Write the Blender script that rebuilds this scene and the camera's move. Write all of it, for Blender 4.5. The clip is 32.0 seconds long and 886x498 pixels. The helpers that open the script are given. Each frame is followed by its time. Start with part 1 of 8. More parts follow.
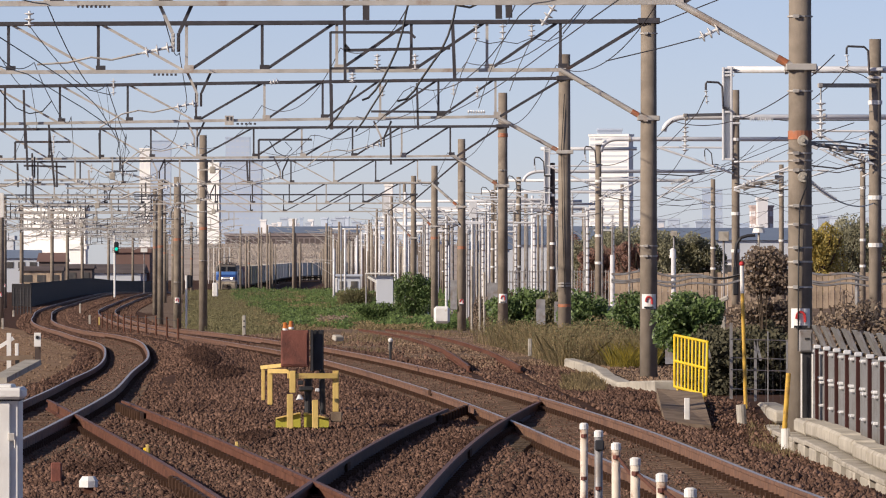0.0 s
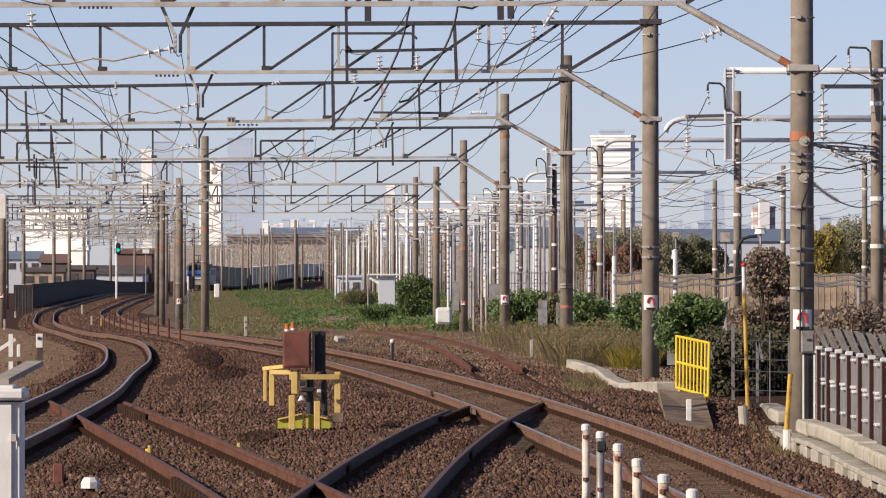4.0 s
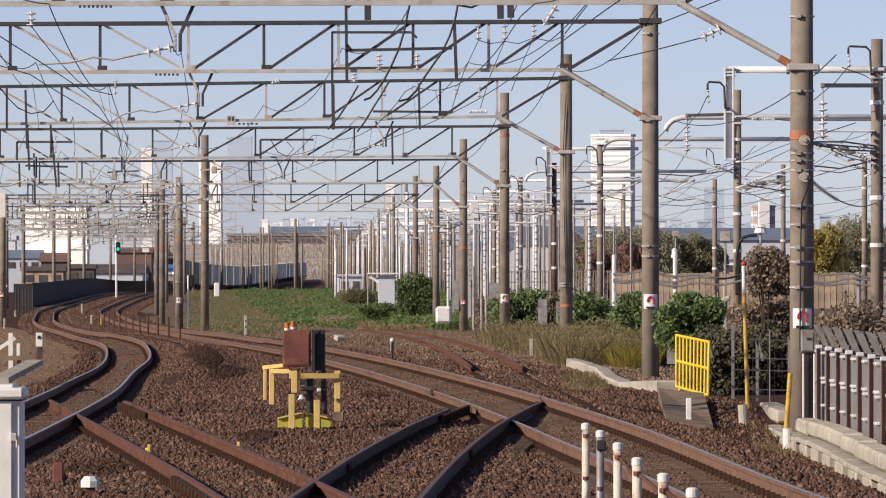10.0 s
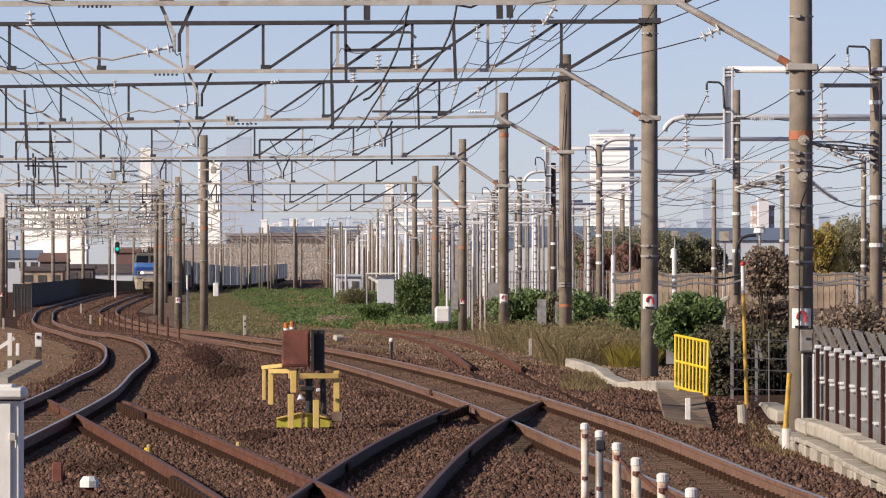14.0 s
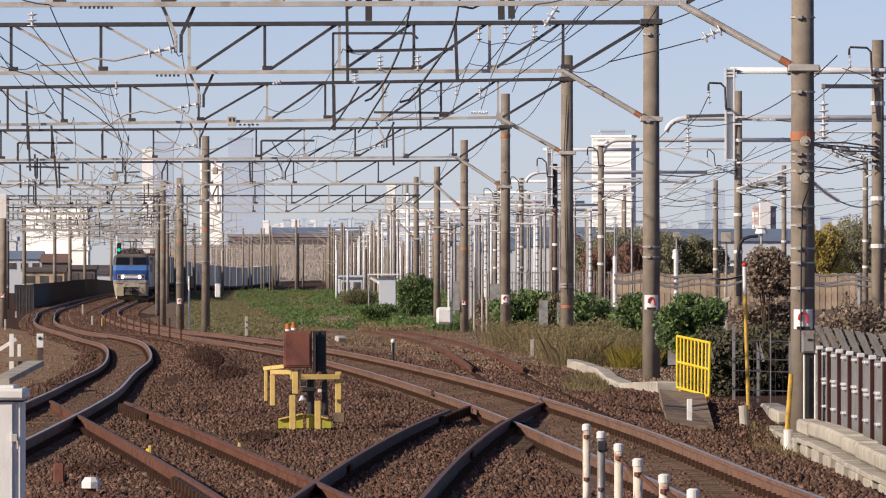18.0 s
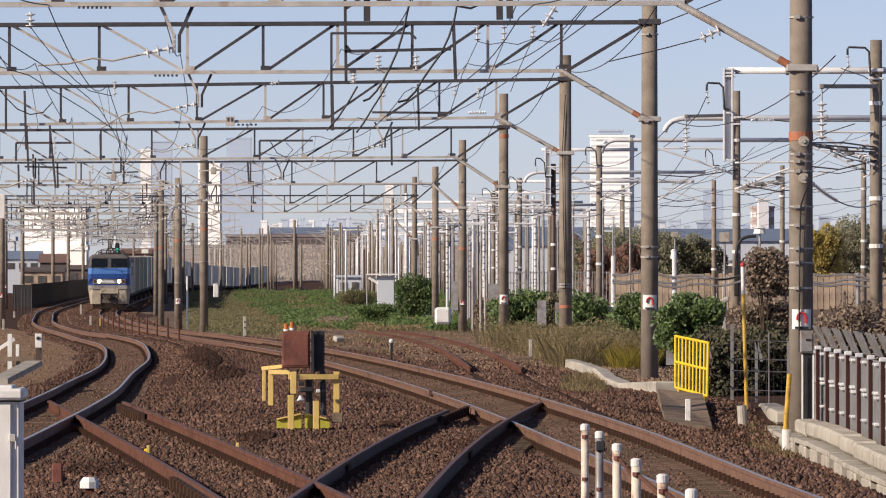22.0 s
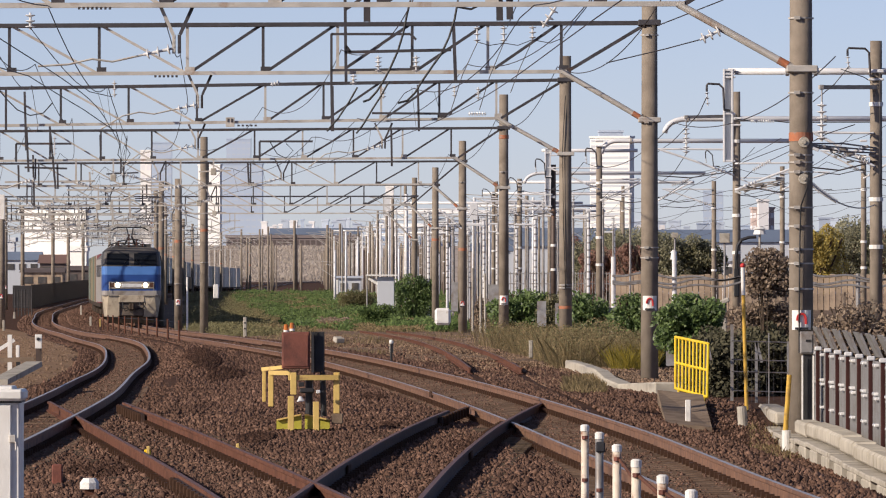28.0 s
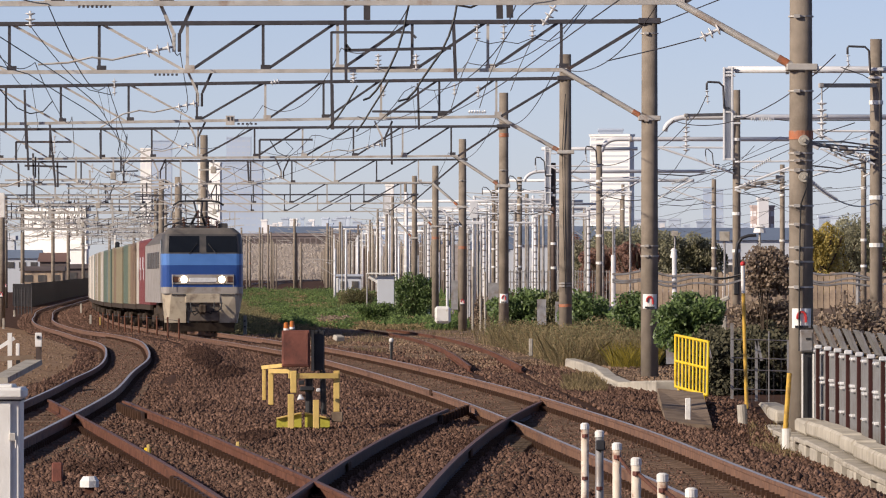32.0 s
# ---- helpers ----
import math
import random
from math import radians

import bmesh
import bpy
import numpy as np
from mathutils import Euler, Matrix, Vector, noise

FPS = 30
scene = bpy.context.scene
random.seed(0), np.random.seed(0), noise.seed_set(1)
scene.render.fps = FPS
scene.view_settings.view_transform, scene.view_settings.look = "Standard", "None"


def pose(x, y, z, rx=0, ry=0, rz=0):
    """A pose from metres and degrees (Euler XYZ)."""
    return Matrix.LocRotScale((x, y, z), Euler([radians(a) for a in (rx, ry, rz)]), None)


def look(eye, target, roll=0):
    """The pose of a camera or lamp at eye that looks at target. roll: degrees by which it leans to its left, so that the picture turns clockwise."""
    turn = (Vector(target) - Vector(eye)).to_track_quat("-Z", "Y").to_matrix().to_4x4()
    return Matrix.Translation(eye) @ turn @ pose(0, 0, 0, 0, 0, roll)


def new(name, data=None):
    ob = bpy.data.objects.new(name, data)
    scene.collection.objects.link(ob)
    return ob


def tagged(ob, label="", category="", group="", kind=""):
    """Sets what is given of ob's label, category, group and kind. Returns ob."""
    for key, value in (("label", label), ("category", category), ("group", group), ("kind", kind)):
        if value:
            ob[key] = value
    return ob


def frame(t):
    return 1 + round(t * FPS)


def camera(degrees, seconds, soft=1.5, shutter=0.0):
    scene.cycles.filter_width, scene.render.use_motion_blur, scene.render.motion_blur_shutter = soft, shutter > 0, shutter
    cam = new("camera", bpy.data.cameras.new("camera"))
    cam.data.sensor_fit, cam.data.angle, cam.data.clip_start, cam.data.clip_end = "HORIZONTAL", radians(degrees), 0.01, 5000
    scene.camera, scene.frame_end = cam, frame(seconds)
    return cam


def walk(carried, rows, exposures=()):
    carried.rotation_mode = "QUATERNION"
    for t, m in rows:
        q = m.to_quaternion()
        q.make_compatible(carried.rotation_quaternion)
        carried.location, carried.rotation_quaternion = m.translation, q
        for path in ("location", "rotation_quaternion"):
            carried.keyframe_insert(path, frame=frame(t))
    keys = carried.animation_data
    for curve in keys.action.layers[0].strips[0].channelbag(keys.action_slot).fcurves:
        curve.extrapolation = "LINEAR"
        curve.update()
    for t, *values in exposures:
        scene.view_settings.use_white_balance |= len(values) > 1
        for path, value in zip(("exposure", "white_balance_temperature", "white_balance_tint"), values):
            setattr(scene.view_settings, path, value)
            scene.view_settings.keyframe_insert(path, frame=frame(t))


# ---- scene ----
cam = camera(7.4760, 32.0, soft=1.1)
walk(cam, [
    (0, pose(0, 0, 1.9, 90.2411, 0, -0.0148)),
    (0.5, pose(0, 0, 1.9, 90.2411, 0, -0.0220)),
    (1, pose(0, 0, 1.9, 90.2411, 0, -0.0148)),
    (1.5, pose(0, 0, 1.9, 90.2416, 0, -0.0076)),
    (2, pose(0, 0, 1.9, 90.2488, 0, -0.0072)),
    (2.5, pose(0, 0, 1.9, 90.2411, 0, 0.0000)),
    (3, pose(0, 0, 1.9, 90.2488, 0, 0.0000)),
    (3.5, pose(0, 0, 1.9, 90.2488, 0, 0.0000)),
    (5.5, pose(0, 0, 1.9, 90.2559, 0, 0.0072)),
    (6, pose(0, 0, 1.9, 90.2559, 0, 0.0000)),
    (6.5, pose(0, 0, 1.9, 90.2559, 0, -0.0072)),
    (7, pose(0, 0, 1.9, 90.2559, 0, -0.0072)),
    (7.5, pose(0, 0, 1.9, 90.2488, 0, -0.0072)),
    (8, pose(0, 0, 1.9, 90.2488, 0, 0.0000)),
    (8.5, pose(0, 0, 1.9, 90.2411, 0, 0.0000)),
    (9, pose(0, 0, 1.9, 90.2340, 0, 0.0000)),
    (9.5, pose(0, 0, 1.9, 90.2340, 0, 0.0000)),
    (10, pose(0, 0, 1.9, 90.2411, 0, 0.0000)),
    (10.5, pose(0, 0, 1.9, 90.2411, 0, 0.0000)),
    (11, pose(0, 0, 1.9, 90.2340, 0, 0.0000)),
    (11.5, pose(0, 0, 1.9, 90.2340, 0, 0.0000)),
    (12, pose(0, 0, 1.9, 90.2411, 0, 0.0072)),
    (12.5, pose(0, 0, 1.9, 90.2340, 0, 0.0000)),
    (13, pose(0, 0, 1.9, 90.2411, 0, 0.0000)),
    (13.5, pose(0, 0, 1.9, 90.2411, 0, 0.0000)),
    (14, pose(0, 0, 1.9, 90.2411, 0, -0.0072)),
    (14.5, pose(0, 0, 1.9, 90.2411, 0, -0.0072)),
    (16.5, pose(0, 0, 1.9, 90.2411, 0, -0.0072)),
    (17, pose(0, 0, 1.9, 90.2411, 0, -0.0076)),
    (17.5, pose(0, 0, 1.9, 90.2488, 0, -0.0072)),
    (18, pose(0, 0, 1.9, 90.2488, 0, 0.0072)),
    (18.5, pose(0, 0, 1.9, 90.2559, 0, 0.0148)),
    (19, pose(0, 0, 1.9, 90.2559, 0, 0.0148)),
    (19.5, pose(0, 0, 1.9, 90.2488, 0, 0.0143)),
    (20, pose(0, 0, 1.9, 90.2559, 0, 0.0072)),
    (20.5, pose(0, 0, 1.9, 90.2488, 0, 0.0072)),
    (21, pose(0, 0, 1.9, 90.2488, 0, -0.0072)),
    (21.5, pose(0, 0, 1.9, 90.2488, 0, -0.0076)),
    (22, pose(0, 0, 1.9, 90.2488, 0, -0.0072)),
    (22.5, pose(0, 0, 1.9, 90.2488, 0, -0.0072)),
    (23, pose(0, 0, 1.9, 90.2559, 0, -0.0072)),
    (23.5, pose(0, 0, 1.9, 90.2559, 0, -0.0072)),
    (24, pose(0, 0, 1.9, 90.2488, 0, -0.0072)),
    (24.5, pose(0, 0, 1.9, 90.2411, 0, -0.0072)),
    (25, pose(0, 0, 1.9, 90.2488, 0, 0.0000)),
    (25.5, pose(0, 0, 1.9, 90.2559, 0, 0.0072)),
    (27.5, pose(0, 0, 1.9, 90.2559, 0, -0.0072)),
    (28, pose(0, 0, 1.9, 90.2559, 0, -0.0072)),
    (28.5, pose(0, 0, 1.9, 90.2559, 0, -0.0072)),
    (29, pose(0, 0, 1.9, 90.2559, 0, 0.0000)),
    (29.5, pose(0, 0, 1.9, 90.2488, 0, 0.0000)),
    (30, pose(0, 0, 1.9, 90.2559, 0, -0.0072)),
    (30.5, pose(0, 0, 1.9, 90.2488, 0, -0.0072)),
    (31, pose(0, 0, 1.9, 90.2340, 0, 0.0000)),
    (31.5, pose(0, 0, 1.9, 90.2411, 0, -0.0072)),
    (32, pose(0, 0, 1.9, 90.2411, 0, -0.0072)),
], exposures=[(0, 0.0), (32, 0.0)])

# daylight: low autumn sun behind the viewer's left shoulder
SUN_TO = Vector((-0.86, -0.5, 0.465)).normalized()
world = bpy.data.worlds.new("sky")
scene.world = world
world.use_nodes = True
wn = world.node_tree
sky = wn.nodes.new("ShaderNodeTexSky")
sky.sky_type, sky.sun_disc = "NISHITA", False
sky.sun_elevation = math.asin(SUN_TO.z)
sky.sun_rotation = math.atan2(SUN_TO.x, SUN_TO.y)
sky.altitude, sky.air_density, sky.dust_density, sky.ozone_density = 0, 0.5, 0.3, 3.0
haze = wn.nodes.new("ShaderNodeMix")
haze.data_type, haze.blend_type = "RGBA", "MULTIPLY"
haze.inputs[0].default_value, haze.inputs[7].default_value = 1.0, (1.265, 1.0, 0.972, 1)
wn.links.new(sky.outputs[0], haze.inputs[6])
wn.links.new(haze.outputs[2], wn.nodes["Background"].inputs[0])
wn.nodes["Background"].inputs[1].default_value = 0.115
sun = new("sun", bpy.data.lights.new("sun", "SUN"))
sun.data.energy, sun.data.angle, sun.data.color = 4.95, radians(0.53), (1.0, 0.87, 0.73)
sun.matrix_world = look(SUN_TO * 50, (0, 0, 0))


# ---- materials ----
def mat(name, c1, c2=None, scale=4.0, rough=0.7, metal=0.0, stain=None, stain_scale=0.6, stain_at=0.55,
        bump=0.15, fine=40.0, island=False, obj_rand=0.0, emit=0.0, leafy=0.0):
    m = bpy.data.materials.new(name)
    m.use_nodes = True
    nt = m.node_tree
    b = nt.nodes["Principled BSDF"]
    b.inputs["Roughness"].default_value, b.inputs["Metallic"].default_value = rough, metal
    if rough >= 0.8:
        b.inputs["Specular IOR Level"].default_value = 0.08
    c2 = c2 or tuple(v * 0.72 for v in c1)
    tc = nt.nodes.new("ShaderNodeTexCoord")
    n1 = nt.nodes.new("ShaderNodeTexNoise")
    n1.inputs["Scale"].default_value, n1.inputs["Detail"].default_value = scale, 6
    nt.links.new(tc.outputs["Object"], n1.inputs["Vector"])
    ramp = nt.nodes.new("ShaderNodeValToRGB")
    ramp.color_ramp.elements[0].position, ramp.color_ramp.elements[1].position = 0.3, 0.7
    ramp.color_ramp.elements[0].color, ramp.color_ramp.elements[1].color = (*c2, 1), (*c1, 1)
    nt.links.new(n1.outputs["Fac"], ramp.inputs["Fac"])
    col = ramp.outputs["Color"]
    if island:
        geo = nt.nodes.new("ShaderNodeNewGeometry")
        nt.links.new(geo.outputs["Random Per Island"], ramp.inputs["Fac"])
        ramp.color_ramp.elements[0].position, ramp.color_ramp.elements[1].position = 0.0, 1.0
    if stain:
        n2 = nt.nodes.new("ShaderNodeTexNoise")
        n2.inputs["Scale"].default_value, n2.inputs["Detail"].default_value = stain_scale, 5
        n2.inputs["Roughness"].default_value = 0.65
        nt.links.new(tc.outputs["Object"], n2.inputs["Vector"])
        r2 = nt.nodes.new("ShaderNodeValToRGB")
        r2.color_ramp.elements[0].position, r2.color_ramp.elements[1].position = stain_at - 0.06, stain_at + 0.1
        nt.links.new(n2.outputs["Fac"], r2.inputs["Fac"])
        mix = nt.nodes.new("ShaderNodeMix")
        mix.data_type = "RGBA"
        nt.links.new(r2.outputs["Color"], mix.inputs[0])
        nt.links.new(col, mix.inputs[6])
        mix.inputs[7].default_value = (*stain, 1)
        col = mix.outputs[2]
    if obj_rand:
        oi = nt.nodes.new("ShaderNodeObjectInfo")
        mr = nt.nodes.new("ShaderNodeMapRange")
        mr.inputs[3].default_value, mr.inputs[4].default_value = 1 - obj_rand, 1 + obj_rand
        nt.links.new(oi.outputs["Random"], mr.inputs[0])
        mul = nt.nodes.new("ShaderNodeMix")
        mul.data_type, mul.blend_type = "RGBA", "MULTIPLY"
        mul.inputs[0].default_value = 1.0
        nt.links.new(col, mul.inputs[6])
        nt.links.new(mr.outputs[0], mul.inputs[7])
        col = mul.outputs[2]
    nt.links.new(col, b.inputs["Base Color"])
    if bump:
        n3 = nt.nodes.new("ShaderNodeTexNoise")
        n3.inputs["Scale"].default_value, n3.inputs["Detail"].default_value = fine, 4
        nt.links.new(tc.outputs["Object"], n3.inputs["Vector"])
        bp = nt.nodes.new("ShaderNodeBump")
        bp.inputs["Strength"].default_value, bp.inputs["Distance"].default_value = bump, 0.02
        nt.links.new(n3.outputs["Fac"], bp.inputs["Height"])
        nt.links.new(bp.outputs["Normal"], b.inputs["Normal"])
    if leafy:
        tr = nt.nodes.new("ShaderNodeBsdfTranslucent")
        ms = nt.nodes.new("ShaderNodeMixShader")
        ms.inputs[0].default_value = leafy
        nt.links.new(col, tr.inputs["Color"])
        nt.links.new(b.outputs[0], ms.inputs[1])
        nt.links.new(tr.outputs[0], ms.inputs[2])
        nt.links.new(ms.outputs[0], nt.nodes["Material Output"].inputs["Surface"])
    if emit:
        b.inputs["Emission Color"].default_value = (*c1, 1)
        b.inputs["Emission Strength"].default_value = emit
    return m


M = {}
# bed colour darkened to paint crevice shade between the loose stones
M["ground"] = mat("ballast_bed", (0.11, 0.06, 0.04), (0.045, 0.025, 0.017), 9, 0.95, stain=(0.085, 0.052, 0.036), stain_scale=0.25, bump=0.9, fine=16)
M["stone"] = mat("ballast_stone", (0.25, 0.15, 0.108), (0.072, 0.042, 0.032), 6, 0.9, island=True, stain=(0.115, 0.068, 0.05), stain_scale=0.35, stain_at=0.53, bump=0.3)
M["soil"] = mat("dry_soil", (0.26, 0.185, 0.13), (0.14, 0.098, 0.068), 3, 0.95, stain=(0.1, 0.066, 0.046), stain_scale=0.3, stain_at=0.57, bump=0.6, fine=12)
M["verge"] = mat("tan_soil", (0.44, 0.285, 0.165), (0.27, 0.17, 0.1), 4, 0.95, stain=(0.2, 0.115, 0.07), stain_scale=0.5, stain_at=0.58, bump=0.6, fine=14)
M["rail_top"] = mat("polished_rail", (0.60, 0.56, 0.52), (0.46, 0.42, 0.38), 3, 0.38, 0.55, bump=0.02)
M["rail_side"] = mat("rusty_rail", (0.25, 0.135, 0.082), (0.14, 0.073, 0.045), 6, 0.75, 0.1, stain=(0.11, 0.058, 0.038), stain_scale=2, bump=0.2)
M["rust_rail"] = mat("disused_rail", (0.175, 0.083, 0.056), (0.11, 0.048, 0.032), 6, 0.85, stain=(0.085, 0.042, 0.03), stain_scale=2)
M["rust_top"] = mat("disused_rail_head", (0.24, 0.13, 0.09), (0.15, 0.08, 0.055), 5, 0.55, 0.4)
# much darker brown than the other rails, with rust blotches
M["dark_rail"] = mat("blackish_brown_rail", (0.06, 0.034, 0.026), (0.03, 0.019, 0.016), 6, 0.75, 0.1, stain=(0.12, 0.06, 0.04), stain_scale=2.5, stain_at=0.62)
M["litter"] = mat("tan_crumbled_soil", (0.38, 0.265, 0.18), (0.15, 0.098, 0.066), 4, 0.95, island=True, bump=0.2)
M["sleeper"] = mat("rust_stained_concrete", (0.18, 0.125, 0.09), (0.1, 0.065, 0.045), 9, 0.9, obj_rand=0.25, bump=0.4)
M["wood_sleeper"] = mat("tarred_timber", (0.13, 0.095, 0.066), (0.05, 0.036, 0.027), 14, 0.9, obj_rand=0.3, bump=0.7, fine=25)
M["clip"] = mat("rail_clip", (0.075, 0.042, 0.028), None, 9, 0.8)
M["pole"] = mat("weathered_concrete", (0.30, 0.255, 0.205), (0.21, 0.175, 0.14), 3, 0.85, stain=(0.17, 0.14, 0.11), stain_scale=1.1, stain_at=0.6, bump=0.25)
M["pole_dark"] = mat("brown_steel", (0.115, 0.082, 0.066), (0.075, 0.053, 0.043), 4, 0.6, 0.2, stain=(0.16, 0.08, 0.045), stain_scale=1.4, stain_at=0.62)
M["chord_dark"] = mat("dull_grey_steel", (0.085, 0.08, 0.088), (0.05, 0.047, 0.052), 3, 0.6, 0.3, stain=(0.11, 0.06, 0.04), stain_scale=1.2, stain_at=0.66)
M["chord_light"] = mat("galvanised_steel", (0.6, 0.57, 0.52), (0.42, 0.39, 0.35), 2.5, 0.6, 0.2, stain=(0.32, 0.2, 0.13), stain_scale=1.7, stain_at=0.63)
M["white_pipe"] = mat("white_painted_pipe", (0.80, 0.80, 0.80), (0.66, 0.67, 0.68), 2, 0.35, stain=(0.55, 0.53, 0.50), stain_scale=1.0, stain_at=0.64)
M["white"] = mat("white_paint", (0.86, 0.85, 0.81), (0.74, 0.72, 0.67), 3, 0.5, stain=(0.5, 0.42, 0.32), stain_scale=3, stain_at=0.68)
M["white_rust"] = mat("flaking_white_paint", (0.78, 0.72, 0.62), (0.60, 0.50, 0.38), 7, 0.6, stain=(0.25, 0.10, 0.05), stain_scale=9, stain_at=0.56)
M["yellow"] = mat("yellow_paint", (0.92, 0.66, 0.02), (0.84, 0.56, 0.015), 3, 0.45, stain=(0.6, 0.36, 0.04), stain_scale=4, stain_at=0.7)
M["ochre"] = mat("faded_yellow_paint", (0.74, 0.53, 0.17), (0.6, 0.42, 0.13), 4, 0.6, stain=(0.36, 0.21, 0.09), stain_scale=6, stain_at=0.64)
M["lime"] = mat("greenish_yellow_paint", (0.56, 0.52, 0.06), (0.42, 0.38, 0.05), 5, 0.6, stain=(0.24, 0.18, 0.06), stain_scale=5, stain_at=0.62)
M["rustbox"] = mat("rust_red_steel", (0.24, 0.085, 0.058), (0.15, 0.05, 0.035), 3, 0.7, 0.1, stain=(0.11, 0.04, 0.03), stain_scale=3.2, stain_at=0.56, bump=0.25)
M["dark"] = mat("dark_grey_steel", (0.045, 0.045, 0.05), (0.025, 0.025, 0.028), 4, 0.6, 0.3)
M["black"] = mat("black_rubber", (0.018, 0.018, 0.02), None, 4, 0.6)
M["porcelain"] = mat("white_porcelain", (0.75, 0.75, 0.74), (0.6, 0.6, 0.6), 5, 0.2)
M["brown_porcelain"] = mat("brown_porcelain", (0.11, 0.05, 0.03), None, 5, 0.2)
M["orange"] = mat("orange_band_paint", (0.48, 0.16, 0.065), (0.34, 0.13, 0.07), 8, 0.7, stain=(0.3, 0.22, 0.17), stain_scale=7, stain_at=0.54)
M["amber"] = mat("amber_plastic", (0.62, 0.2, 0.03), (0.42, 0.13, 0.02), 9, 0.3)
M["red"] = mat("red_paint", (0.62, 0.045, 0.04), (0.45, 0.03, 0.03), 6, 0.5)
M["concrete"] = mat("pale_concrete", (0.52, 0.48, 0.41), (0.36, 0.33, 0.28), 4, 0.9, stain=(0.24, 0.21, 0.17), stain_scale=1.6, stain_at=0.6, bump=0.35)
M["concrete_brown"] = mat("dirty_concrete", (0.29, 0.22, 0.16), (0.2, 0.15, 0.11), 3, 0.95, stain=(0.15, 0.11, 0.08), stain_scale=1.4, bump=0.3)
M["fence_grey"] = mat("galvanised_fence", (0.36, 0.35, 0.34), (0.25, 0.24, 0.235), 5, 0.55, 0.4, stain=(0.24, 0.2, 0.17), stain_scale=3)
M["fence_maroon"] = mat("maroon_panel", (0.065, 0.028, 0.026), (0.04, 0.018, 0.017), 3, 0.8)
M["fence_dark"] = mat("dark_sheet_fence", (0.034, 0.031, 0.034), (0.02, 0.018, 0.02), 1.2, 0.7, stain=(0.05, 0.042, 0.042), stain_scale=0.4)
M["fence_tan"] = mat("weathered_board", (0.55, 0.43, 0.31), (0.38, 0.29, 0.21), 2, 0.9, stain=(0.27, 0.21, 0.165), stain_scale=1.0, obj_rand=0.18)
M["leaf"] = mat("green_leaves", (0.22, 0.31, 0.10), (0.05, 0.085, 0.03), 3, 0.5, island=True, bump=0, leafy=0.35)
M["leaf_dry"] = mat("dry_leaves", (0.42, 0.33, 0.245), (0.16, 0.12, 0.09), 3, 0.8, island=True, bump=0, leafy=0.3)
M["leaf_autumn"] = mat("autumn_leaves", (0.60, 0.46, 0.12), (0.3, 0.26, 0.09), 3, 0.7, island=True, bump=0, leafy=0.4)
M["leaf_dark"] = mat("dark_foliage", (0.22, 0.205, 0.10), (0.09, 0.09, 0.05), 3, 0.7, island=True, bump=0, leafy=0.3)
M["leaf_red"] = mat("russet_leaves", (0.40, 0.22, 0.16), (0.2, 0.13, 0.1), 3, 0.7, island=True, bump=0, leafy=0.4)
M["leaf_tree"] = mat("olive_tree_leaves", (0.46, 0.44, 0.29), (0.22, 0.215, 0.15), 3, 0.8, island=True, bump=0, leafy=0.4)
M["facade_pink"] = mat("pinkish_facade", (0.55, 0.45, 0.42), (0.48, 0.39, 0.36), 0.2, 0.8, bump=0)
M["weed"] = mat("withered_weeds", (0.38, 0.29, 0.16), (0.14, 0.115, 0.058), 3, 0.9, island=True, bump=0, leafy=0.35)
M["weed_green"] = mat("fresh_weeds", (0.19, 0.27, 0.09), (0.06, 0.09, 0.036), 3, 0.8, island=True, bump=0, leafy=0.35)
M["weed_yellow"] = mat("yellow_weeds", (0.40, 0.31, 0.05), (0.18, 0.16, 0.045), 3, 0.8, island=True, bump=0, leafy=0.4)
# dark stones for oil blotches and for shade painted on the ridge flank
M["oil_and_shade"] = mat("oil_and_shade_dark_stone", (0.1, 0.056, 0.04), (0.04, 0.023, 0.017), 3, 0.85, island=True, bump=0)
M["olive"] = mat("olive_scrub", (0.29, 0.265, 0.14), (0.115, 0.108, 0.055), 3, 0.9, island=True, bump=0, leafy=0.35)
# aerial haze is put into this base colour, close to the sky's blue
M["haze_block"] = mat("haze_tinted_facade", (0.56, 0.63, 0.73), (0.51, 0.58, 0.68), 0.02, 0.8, bump=0)
M["rod_yellow"] = mat("weathered_orange_yellow_paint", (0.74, 0.46, 0.06), (0.5, 0.3, 0.05), 7, 0.5, stain=(0.3, 0.17, 0.06), stain_scale=9, stain_at=0.6)
# shade inside the hedge is put into this darker leaf colour
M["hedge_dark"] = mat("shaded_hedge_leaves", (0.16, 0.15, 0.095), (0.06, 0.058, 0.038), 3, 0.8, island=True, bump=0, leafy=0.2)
# lighter copy of pale_concrete, with sunlight put into its colour
M["coping"] = mat("sunlit_pale_concrete", (0.56, 0.515, 0.43), (0.43, 0.39, 0.32), 3, 0.85, stain=(0.3, 0.26, 0.2), stain_scale=1.3, stain_at=0.6, bump=0.35)
M["fence_mesh"] = mat("fine_galvanised_mesh", (0.29, 0.285, 0.275), (0.21, 0.205, 0.2), 30, 0.6, 0.2, stain=(0.19, 0.175, 0.16), stain_scale=3, bump=0.4, fine=60)
M["reed"] = mat("dry_reeds", (0.56, 0.49, 0.42), (0.46, 0.40, 0.345), 3, 0.9, island=True, bump=0, leafy=0.3)
M["bark"] = mat("bark", (0.10, 0.075, 0.055), None, 6, 0.95, bump=0.5)
M["facade_white"] = mat("white_facade", (0.90, 0.89, 0.86), (0.84, 0.83, 0.80), 0.05, 0.8, bump=0)
M["facade_grey"] = mat("grey_facade", (0.60, 0.63, 0.67), (0.54, 0.57, 0.61), 0.05, 0.8, bump=0)
